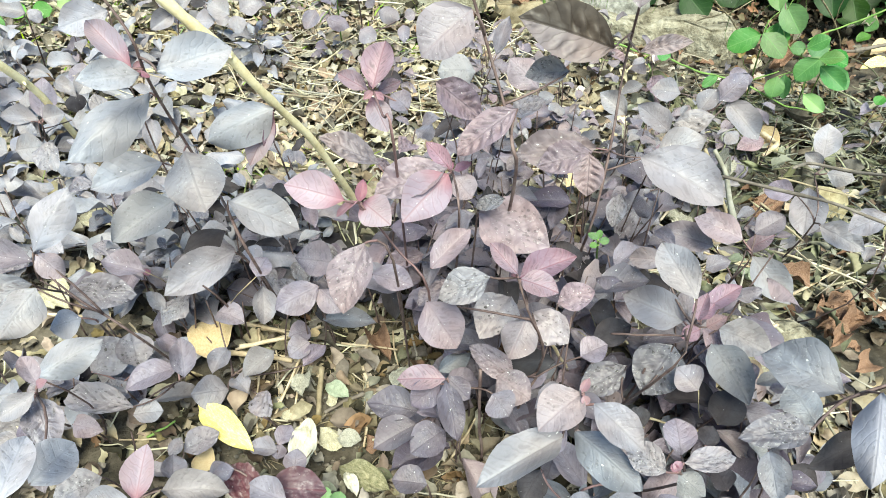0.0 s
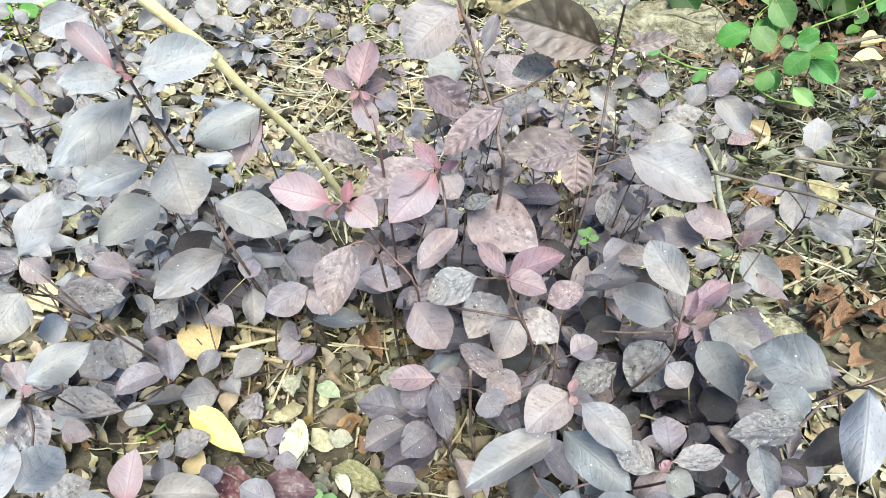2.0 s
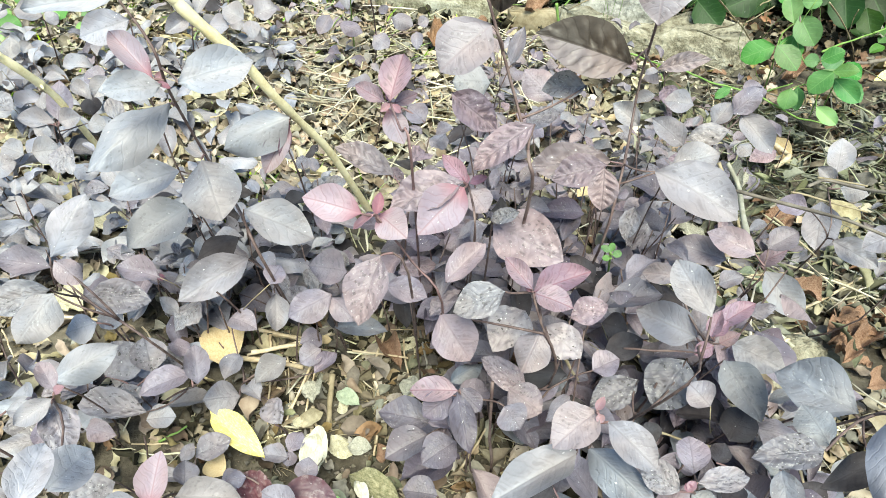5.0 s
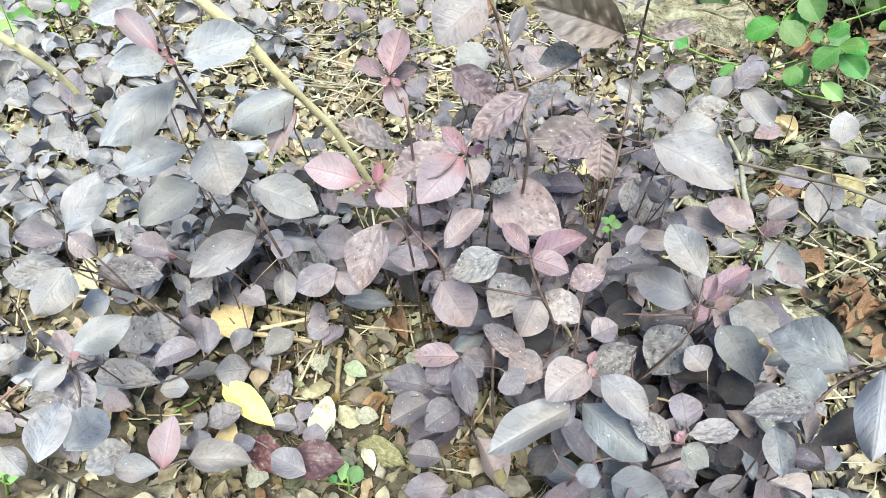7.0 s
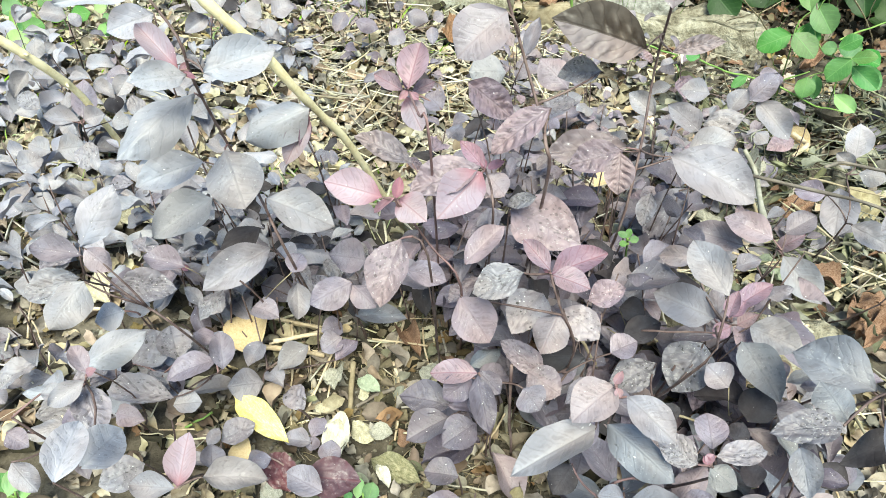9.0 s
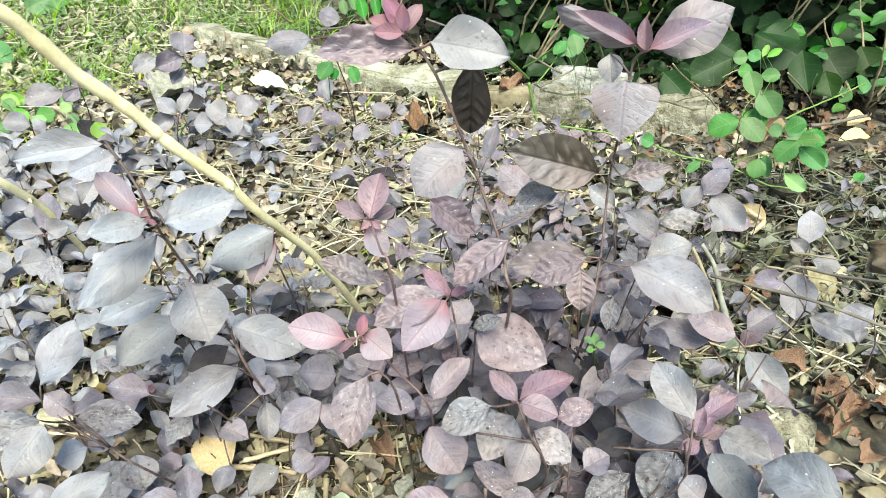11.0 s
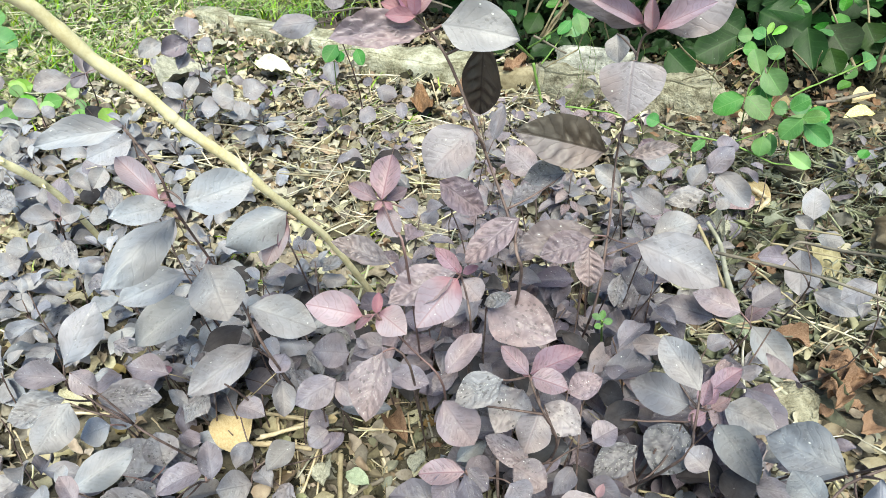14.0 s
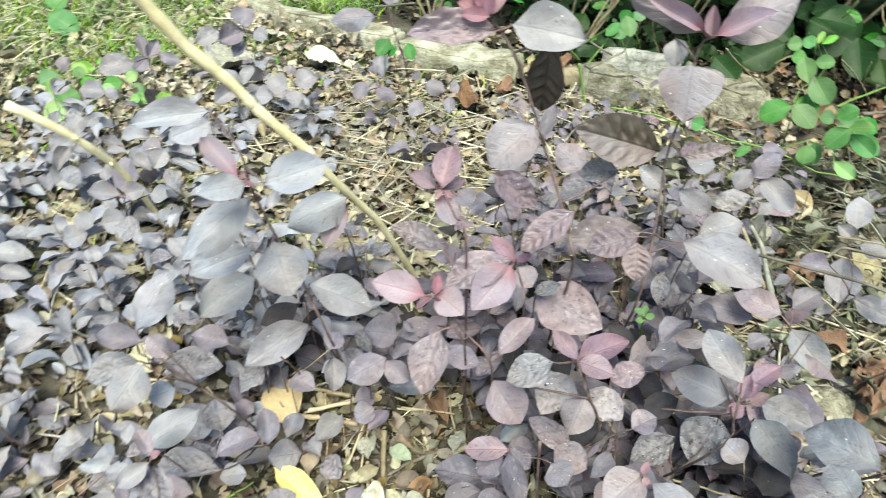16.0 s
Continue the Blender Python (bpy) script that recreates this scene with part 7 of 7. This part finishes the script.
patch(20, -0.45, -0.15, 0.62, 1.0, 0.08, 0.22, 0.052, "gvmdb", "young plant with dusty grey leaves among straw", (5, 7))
patch(50, -1.4, -0.42, 0.85, 1.75, 0.06, 0.2, 0.066, "gvvvgv", "small grey-leaved young plant in dry litter", (4, 7))
patch(15, -1.05, -0.62, 0.5, 1.0, 0.06, 0.2, 0.066, "vvgv", "low young plant with bluish grey leaves in litter", (4, 6))
patch(12, -0.95, -0.2, 1.6, 2.15, 0.05, 0.18, 0.045, "gmml", "small mauve young plant before the kerb", (3, 4))
patch(13, -0.25, 0.6, 0.95, 1.75, 0.08, 0.22, 0.052, "gmlmd", "thin young plant standing in straw", (3, 5))
patch(22, 0.35, 0.95, 0.6, 1.45, 0.04, 0.16, 0.05, "gmlgs", "young grey plant standing in withered weeds", (3, 4))
patch(34, 0.0, 0.7, 1.1, 1.8, 0.06, 0.2, 0.052, "mlmkg", "dull mauve young plant before the kerb block", (3, 5))
patch(8, 0.15, 0.6, 0.95, 1.35, 0.1, 0.24, 0.05, "gbgk", "young plant with pale grey leaves near the vine", (4, 5))

# ---------------------------------------------------------------- litter, straw, withered weeds, grass
lit_rng = random.Random(33)
SCRAPS = [blade("scrap", 500 + i, nu=4, nv=6, **kw) for i, kw in enumerate([dict(fold=0.18, droop=0.12, wave=0.12), dict(fold=-0.2, droop=-0.1, wave=0.14, blister=0.2), dict(fold=0.1, droop=0.3, blister=0.25), dict(fold=0.1, droop=0.0, wave=0.15, blister=0.3), dict(fold=0.45, droop=0.1, wave=0.1)])]


def ragged(x, y, x0, x1, y0, y1):
    """Whether a spot of a wide stretch is left bare, so that its edges run out unevenly."""
    if x1 - x0 < 1.6:
        return False
    edge = min(x - x0, x1 - x, y1 - y)
    return edge < 0.3 * (0.6 + noise.noise((x * 2.5, y * 2.5, 6.0))) + 0.12 * lit_rng.random()


def scatter(name, label, mat, count, x0, x1, y0, y1, s0, s1, lift, keep=None, tilt=0.5, width=(0.35, 0.8)):
    pile = Pile()
    for _ in range(count):
        x, y = lit_rng.uniform(x0, x1), lit_rng.uniform(y0, y1)
        if (keep and not keep(x, y)) or covered(x, y) or ragged(x, y, x0, x1, y0, y1):
            continue
        v, f, uv = lit_rng.choice(SCRAPS)
        s = lit_rng.uniform(s0, s1)
        m = Matrix.Translation((x, y, hill(x, y) + 0.003 + lit_rng.random() ** 2 * lift)) @ Euler((lit_rng.gauss(0, tilt), lit_rng.gauss(0, tilt), lit_rng.uniform(0, 6.3))).to_matrix().to_4x4() @ Matrix.Diagonal((s * lit_rng.uniform(*width), s, s, 1))
        pile.add([m @ Vector(p) for p in v], f, uv)
    return tagged(new(name, pile.mesh(name, mat)), label, "litter", kind="stuff")


def behind_kerb(x, y):
    return y > 2.28 - 0.72 * (x + 0.36) + 0.08 if x < -0.3 else False


def front(x, y):
    return bed(x, y) and not (x > 0.6 and y > 1.75)


def bed(x, y):
    bare = -0.24 < x < 0.02 and 0.42 < y < 0.75
    return lit_rng.random() < (0.35 if bare else 1.0)


scatter("leaf_litter", "beige dry leaf scraps covering the soil", LITTER, 3500, -2.1, 1.2, 0.1, 2.5, 0.012, 0.05, 0.025, bed, 0.35)
scatter("leaf_litter", "grey weathered leaf scraps covering the soil", GREYLITTER, 5800, -2.2, 1.7, 0.1, 2.5, 0.015, 0.05, 0.025, front, 0.35)
scatter("leaf_litter", "brown leaf scraps covering the soil", BROWNLITTER, 1800, -1.9, 1.8, 0.1, 2.5, 0.012, 0.045, 0.03, bed, 0.4)
scatter("leaf_litter", "pale dry leaf scraps heaped before the kerb", LITTER, 3200, -1.3, 0.25, 1.5, 2.75, 0.015, 0.06, 0.03, lambda x, y: not behind_kerb(x, y), 0.28)
def bank(x, y):
    k = 2.28 - 0.72 * (x + 0.36)
    return k - 0.16 < y < k + 0.01


scatter("leaf_litter", "dry leaf scraps banked against the kerb slab", LITTER, 2600, -1.1, -0.3, 2.0, 2.85, 0.015, 0.06, 0.085, bank, 0.5)
scatter("leaf_litter", "bleached pale dry leaf scraps on the soil", BONE, 450, -1.3, 0.9, 0.4, 2.1, 0.01, 0.035, 0.04, bed)
scatter("leaf_litter", "leaf scraps on the soil with shade in their dark colour", DUFF, 600, -1.6, 1.3, 0.3, 1.3, 0.015, 0.045, 0.02)
scatter("leaf_litter", "brown leaf scraps behind the kerb, darkened for shade", DUFF, 4200, -0.6, 3.2, 2.0, 5.0, 0.03, 0.08, 0.05)
scatter("leaf_litter", "rust-brown leaf scraps on the soil", RUST, 700, -0.3, 2.2, 0.6, 3.2, 0.015, 0.05, 0.03)

scatter("leaf_litter", "pale yellow dry leaf scraps between grey plants", STRAWLEAF, 420, -1.6, -0.3, 0.75, 2.1, 0.015, 0.055, 0.05, None, 0.4)
scatter("leaf_litter", "yellowish dry leaf scraps in the middle of the bed", STRAWLEAF, 420, -0.4, 0.5, 0.95, 2.0, 0.012, 0.045, 0.04, None, 0.4)

scatter("leaf_litter", "brown leaf scraps under the rose shoots", BROWNLITTER, 1500, 0.65, 2.2, 1.35, 2.5, 0.015, 0.05, 0.03, None, 0.45)

scatter("leaf_litter", "flattened grey-beige leaf layer under loose scraps", GREYLITTER, 2600, -1.5, 0.6, 1.1, 2.3, 0.035, 0.075, 0.008, lambda x, y: not behind_kerb(x, y), 0.14, (0.5, 0.9))
scatter("leaf_litter", "flattened beige leaf layer under loose scraps", LITTER, 1500, -1.5, 0.5, 1.2, 2.3, 0.03, 0.065, 0.012, lambda x, y: not behind_kerb(x, y), 0.18, (0.5, 0.9))

scatter("leaf_litter", "beige leaf scraps strewn beside grey plants", LITTER, 700, -1.3, -0.55, 0.4, 1.15, 0.015, 0.05, 0.03, None, 0.35)

scatter("leaf_litter", "beige dry leaf scraps beside slate-leaved plants", LITTER, 420, 0.28, 0.9, 0.18, 0.66, 0.012, 0.045, 0.03, None, 0.45)
scatter("leaf_litter", "grey dry leaf scraps beside slate-leaved plants", GREYLITTER, 420, 0.2, 0.9, 0.15, 0.66, 0.015, 0.05, 0.03, None, 0.45)

CLODS = []
for i in range(4):
    bm = bmesh.new()
    bmesh.ops.create_icosphere(bm, subdivisions=1, radius=0.5)
    CLODS.append(([v.co * (1 + 0.5 * noise.noise(v.co * 3 + Vector((i * 7, 0, 0)))) for v in bm.verts], [tuple(v.index for v in f.verts) for f in bm.faces]))
    bm.free()


def crumbs(name, label, mat, count, x0, x1, y0, y1, s0, s1):
    pile = Pile()
    for _ in range(count):
        x, y, s = lit_rng.uniform(x0, x1), lit_rng.uniform(y0, y1), s0 + (s1 - s0) * lit_rng.random() ** 3
        v, f = lit_rng.choice(CLODS)
        m = Matrix.Translation((x, y, hill(x, y) + s * 0.15)) @ Euler((lit_rng.uniform(0, 6), lit_rng.uniform(0, 6), 0)).to_matrix().to_4x4() @ Matrix.Diagonal((s, s * 0.8, s * 0.6, 1))
        pile.add([m @ Vector(p) for p in v], f)
    return tagged(new(name, pile.mesh(name, mat)), label, "soil", kind="stuff")


crumbs("soil_crumbs", "loose dry soil crumbs and small clods", CRUMB, 6000, -0.32, 0.25, 0.36, 0.85, 0.002, 0.010)
crumbs("soil_crumbs", "loose dry soil crumbs between the litter", CRUMB, 2000, -1.2, 0.9, 0.8, 2.0, 0.004, 0.02)


def strands(name, label, mat, count, x0, x1, y0, y1, l0, l1, r0, r1, lift, bow=0.08, steep=0.25, keep=None, category="straw"):
    pile = Pile()
    for _ in range(count):
        x, y = lit_rng.uniform(x0, x1), lit_rng.uniform(y0, y1)
        if (keep and not keep(x, y)) or covered(x, y):
            continue
        ln, a = lit_rng.uniform(l0, l1), lit_rng.uniform(0, 6.3)
        z = hill(x, y) + 0.004 + lit_rng.random() ** 1.5 * lift
        b = Vector((x + math.cos(a) * ln, y + math.sin(a) * ln, 0))
        if covered(b.x, b.y) or covered((x + b.x) / 2, (y + b.y) / 2):
            continue
        b.z = max(hill(b.x, b.y) + 0.004, z + lit_rng.uniform(-1, 1) * steep * ln)
        r = lit_rng.uniform(r0, r1)
        pile.add(*tube_geometry(bend((x, y, z), b, bow, lit_rng, 4, 0.0015), [r, r, r * 0.95, r * 0.85, r * 0.5], 5))
    return tagged(new(name, pile.mesh(name, mat)), label, category, kind="stuff")


strands("straw_litter", "pale dry straw strewn over the bed", STRAW, 520, -1.3, 0.9, 0.35, 2.0, 0.02, 0.11, 0.0006, 0.0017, 0.045, 0.03)
strands("straw_litter", "pale straw among grey young plants", STRAW, 110, -1.3, -0.55, 0.45, 1.15, 0.04, 0.16, 0.0009, 0.0024, 0.05, 0.04)
strands("straw_litter", "dry stalks and straw before the kerb", STRAW, 300, -0.75, 0.3, 1.45, 2.1, 0.06, 0.18, 0.001, 0.0026, 0.07, 0.05, 0.3)
strands("straw_litter", "heap of broken pale straw between the plants", STRAW, 170, -0.35, 0.25, 0.95, 1.6, 0.05, 0.17, 0.001, 0.0028, 0.08, 0.04)
strands("straw_litter", "pale straw and split stalks", STRAW, 230, 0.3, 0.75, 0.65, 1.1, 0.04, 0.15, 0.001, 0.0026, 0.06, 0.04)
strands("straw_litter", "flattened pale stalks beside bare soil", STRAW, 60, -0.36, -0.04, 0.44, 0.8, 0.03, 0.1, 0.0011, 0.003, 0.025, 0.03, 0.12)
strands("straw_litter", "straw and thin stalks beside slate-leaved plants", STRAW, 90, 0.3, 0.85, 0.2, 0.66, 0.04, 0.14, 0.0008, 0.002, 0.06, 0.06)
strands("fine_debris", "fine dark plant fibres and twig bits on the soil", TWIG, 700, -0.3, 0.1, 0.36, 0.85, 0.008, 0.04, 0.0003, 0.0009, 0.006, 0.2, 0.1)
strands("fine_debris", "fine pale fibres on the soil", STRAW, 200, -0.35, 0.15, 0.36, 0.9, 0.01, 0.05, 0.0003, 0.0009, 0.01, 0.1, 0.1)
scatter("leaf_litter", "pale ragged leaf bits among split stalks", LITTER, 420, 0.3, 0.85, 0.6, 1.15, 0.012, 0.05, 0.04, None, 0.45)
scatter("leaf_litter", "small ragged grey-beige leaf bits on bare soil", GREYLITTER, 320, -0.34, 0.08, 0.36, 0.85, 0.008, 0.028, 0.012, None, 0.4)
scatter("leaf_litter", "small ragged grey-green leaf bits on bare soil", WEED, 200, -0.34, 0.08, 0.36, 0.85, 0.01, 0.035, 0.012, None, 0.4)
scatter("leaf_litter", "grey ragged leaf bits on bare soil", GREYLITTER, 520, -0.34, 0.1, 0.34, 0.85, 0.012, 0.042, 0.016, None, 0.45)
scatter("leaf_litter", "brown ragged leaf bits on bare soil", BROWNLITTER, 300, -0.34, 0.1, 0.34, 0.85, 0.01, 0.04, 0.016, None, 0.45)
strands("fine_debris", "dry brown twig bits lying on the soil", TWIG, 110, -0.3, 0.1, 0.36, 0.85, 0.03, 0.1, 0.0007, 0.0017, 0.014, 0.12, 0.12)
scatter("leaf_litter", "leaf bits on bare soil with shade in their dark colour", DUFF, 320, -0.4, 0.2, 0.34, 0.85, 0.012, 0.04, 0.012, None, 0.45)
strands("withered_weeds", "tangle of withered grey-green weeds", WEED, 1500, 0.48, 1.3, 0.8, 1.6, 0.03, 0.11, 0.0007, 0.0022, 0.09, 0.3, 0.45, None, "weeds")
scatter("withered_weeds", "shrivelled grey-green weed leaves", WEED, 900, 0.4, 1.3, 0.75, 1.6, 0.03, 0.08, 0.09, None, 0.9, (0.12, 0.32))
scatter("withered_weeds", "large curled grey withered leaves", GREYLITTER, 80, 0.42, 1.2, 0.7, 1.5, 0.05, 0.10, 0.08, None, 0.6, (0.4, 0.7))


def blades_of_grass(name, label, mat, count, x0, x1, y0, y1, h0, h1, keep=None):
    pile = Pile()
    for _ in range(count):
        x, y = lit_rng.uniform(x0, x1), lit_rng.uniform(y0, y1)
        if (keep and not keep(x, y)) or covered(x, y):
            continue
        if ragged(x, y, x0, x1, y0, y1):
            continue
        h, a, w = lit_rng.uniform(h0, h1), lit_rng.uniform(0, 6.3), lit_rng.uniform(0.002, 0.0055)
        d, s = Vector((math.cos(a), math.sin(a), 0)), Vector((-math.sin(a), math.cos(a), 0))
        out = lit_rng.uniform(0.5, 1.7)
        z = hill(x, y) - 0.004
        verts = []
        for i in range(5):
            u = i / 4
            c = Vector((x, y, z)) + d * (out * h * u * u) + Vector((0, 0, h * (u - 0.35 * out * u * u)))
            k = w * (1 - u * 0.92)
            verts += [c - s * k, c + s * k + Vector((0, 0, k * 0.5))]
        pile.add(verts, [(2 * i, 2 * i + 1, 2 * i + 3, 2 * i + 2) for i in range(4)])
    return tagged(new(name, pile.mesh(name, mat)), label, "grass", kind="stuff")


blades_of_grass("grass", "fresh green grass beyond the kerb", GRASS, 26000, -4.2, -0.35, 1.8, 5.4, 0.05, 0.16, lambda x, y: noise.noise((x * 7, y * 7, 2.0)) > -0.25 and ((x < -1.15 and y > 2.0 + 0.35 * noise.noise((x * 2, 3.0, 0.5)) + 0.15) or behind_kerb(x, y)))
blades_of_grass("grass", "thin green grass tufts at the edge of the bed", GRASS, 900, -1.9, -0.75, 1.4, 2.2, 0.02, 0.07)
blades_of_grass("grass", "grass growing before the kerb slab", GRASS, 700, -1.25, -0.45, 2.15, 2.75, 0.03, 0.1, lambda x, y: not behind_kerb(x, y - 0.1))
blades_of_grass("grass", "green grass blades among dry litter", GRASS, 900, -1.5, -0.1, 0.95, 1.9, 0.02, 0.06, lambda x, y: noise.noise((x * 4, y * 4, 8.0)) > 0.0)
blades_of_grass("grass", "sparse grass tufts before the kerb", GRASS, 240, -0.9, 0.6, 1.75, 2.4, 0.03, 0.1)
scatter("dry_grass", "dry grass thatch under green blades", STRAWLEAF, 5200, -3.6, -0.9, 1.9, 4.6, 0.03, 0.09, 0.03, lambda x, y: x < -1.15 or behind_kerb(x, y), 0.35, (0.1, 0.3))
strands("dry_grass", "flattened straw-coloured dry grass", STRAW, 2000, -3.4, -0.9, 2.0, 4.6, 0.04, 0.16, 0.001, 0.003, 0.07, 0.12)

# ---------------------------------------------------------------- shrubs behind the kerb
shrub_rng = random.Random(77)


def shrub(x, y, height, radius, count, size, kind, label):
    """A leafy bush: bare limbs from one root and many toothed leaves."""
    p = plant("shrub", label, "shrub", "shrubs behind the kerb")
    root = Vector((x, y, hill(x, y) - 0.01))
    limbs = []
    for i in range(6):
        a = shrub_rng.uniform(0, 6.3)
        end = root + Vector((math.cos(a) * radius * 0.8, math.sin(a) * radius * 0.8, height * shrub_rng.uniform(0.6, 1.0)))
        limbs.append(bend(root, end, 0.12, shrub_rng, 6, 0.01))
        part("limb", mesh_of("limb", *tube_geometry(limbs[-1], [0.006, 0.0055, 0.005, 0.004, 0.0035, 0.003, 0.002], 7), TWIG), p)
    for _ in range(count):
        line = shrub_rng.choice(limbs)
        c = line[shrub_rng.randint(1, 6)] + Vector((shrub_rng.gauss(0, radius * 0.28), shrub_rng.gauss(0, radius * 0.28), shrub_rng.gauss(0, height * 0.12)))
        c.z = max(c.z, hill(c.x, c.y) + 0.03)
        a = shrub_rng.uniform(0, 6.3)
        d = Vector((math.cos(a), math.sin(a) - 0.3, shrub_rng.uniform(-0.7, 0.2))).normalized()
        n = Vector((shrub_rng.uniform(-0.4, 0.4), -0.55 + shrub_rng.uniform(-0.3, 0.3), 0.8))
        n = (n - d * n.dot(d)).normalized()
        s = size * shrub_rng.uniform(0.6, 1.25)
        ob = part("leaf", shrub_rng.choice(BLADES[kind]), p)
        ob.matrix_basis = Matrix.Translation(c) @ Matrix((d.cross(n), d, n)).transposed().to_4x4() @ Matrix.Diagonal((s * 0.62, s, s, 1))
    return p


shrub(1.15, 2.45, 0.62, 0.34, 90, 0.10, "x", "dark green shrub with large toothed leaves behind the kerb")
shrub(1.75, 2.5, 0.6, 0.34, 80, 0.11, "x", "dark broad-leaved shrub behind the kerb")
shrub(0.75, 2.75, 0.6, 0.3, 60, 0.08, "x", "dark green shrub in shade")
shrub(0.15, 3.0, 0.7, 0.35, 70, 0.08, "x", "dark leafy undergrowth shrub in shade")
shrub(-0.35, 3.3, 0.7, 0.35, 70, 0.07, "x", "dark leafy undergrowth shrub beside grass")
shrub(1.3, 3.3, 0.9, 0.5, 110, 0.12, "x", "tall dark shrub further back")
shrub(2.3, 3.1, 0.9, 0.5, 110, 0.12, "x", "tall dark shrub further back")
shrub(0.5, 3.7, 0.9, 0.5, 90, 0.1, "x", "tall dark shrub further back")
shrub(1.35, 2.1, 0.42, 0.24, 60, 0.06, "e", "bright green shrub with small toothed leaves")
shrub(0.3, 2.5, 0.5, 0.25, 30, 0.05, "e", "thin green shoots with small leaflets behind the kerb")
shrub(-0.25, 2.75, 0.5, 0.25, 30, 0.05, "e", "green leafy shoots behind the kerb slab")


def hedge(name, label, count, x0, x1, y0, y1, z1, size, z0=0.02):
    """Dense undergrowth in the distance."""
    pile = Pile()
    for _ in range(count):
        x, y, z = shrub_rng.uniform(x0, x1), shrub_rng.uniform(y0, y1), shrub_rng.uniform(z0, z1)
        a, c = (2 * x - x0 - x1) / (x1 - x0), (2 * y - y0 - y1) / (y1 - y0)
        if a**6 + c**6 > 0.85 + 0.5 * noise.noise((x * 1.7, y * 1.7, z)):
            continue
        crown = z1 * (0.62 + 0.5 * noise.noise((x * 0.9, y * 0.9, 7.7)))
        if z > crown or (x - x0 < 0.5 and noise.noise((y * 2, z * 2, 1.0)) > (x - x0) * 3 - 0.6) or (y1 - y < 0.6 and noise.noise((x * 2, z * 2, 5.0)) > (y1 - y) * 3 - 0.6):
            continue
        v, f, uv = shrub_rng.choice(SCRAPS[:3])
        s = size * shrub_rng.uniform(0.6, 1.3)
        m = Matrix.Translation((x, y, z)) @ Euler((shrub_rng.gauss(-0.4, 0.5), shrub_rng.gauss(0, 0.5), shrub_rng.uniform(0, 6.3))).to_matrix().to_4x4() @ Matrix.Diagonal((s * 0.6, s, s, 1))
        pile.add([m @ Vector(q) for q in v], f, uv)
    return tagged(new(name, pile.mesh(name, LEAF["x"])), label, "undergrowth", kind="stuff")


# unseen overhead foliage, added only to shade the ground and shrubs behind the kerb
hedge("undergrowth", "unseen dark foliage added overhead to shade the ground behind the kerb", 12000, -0.25, 3.8, 2.1, 4.8, 2.4, 0.12, 0.42)
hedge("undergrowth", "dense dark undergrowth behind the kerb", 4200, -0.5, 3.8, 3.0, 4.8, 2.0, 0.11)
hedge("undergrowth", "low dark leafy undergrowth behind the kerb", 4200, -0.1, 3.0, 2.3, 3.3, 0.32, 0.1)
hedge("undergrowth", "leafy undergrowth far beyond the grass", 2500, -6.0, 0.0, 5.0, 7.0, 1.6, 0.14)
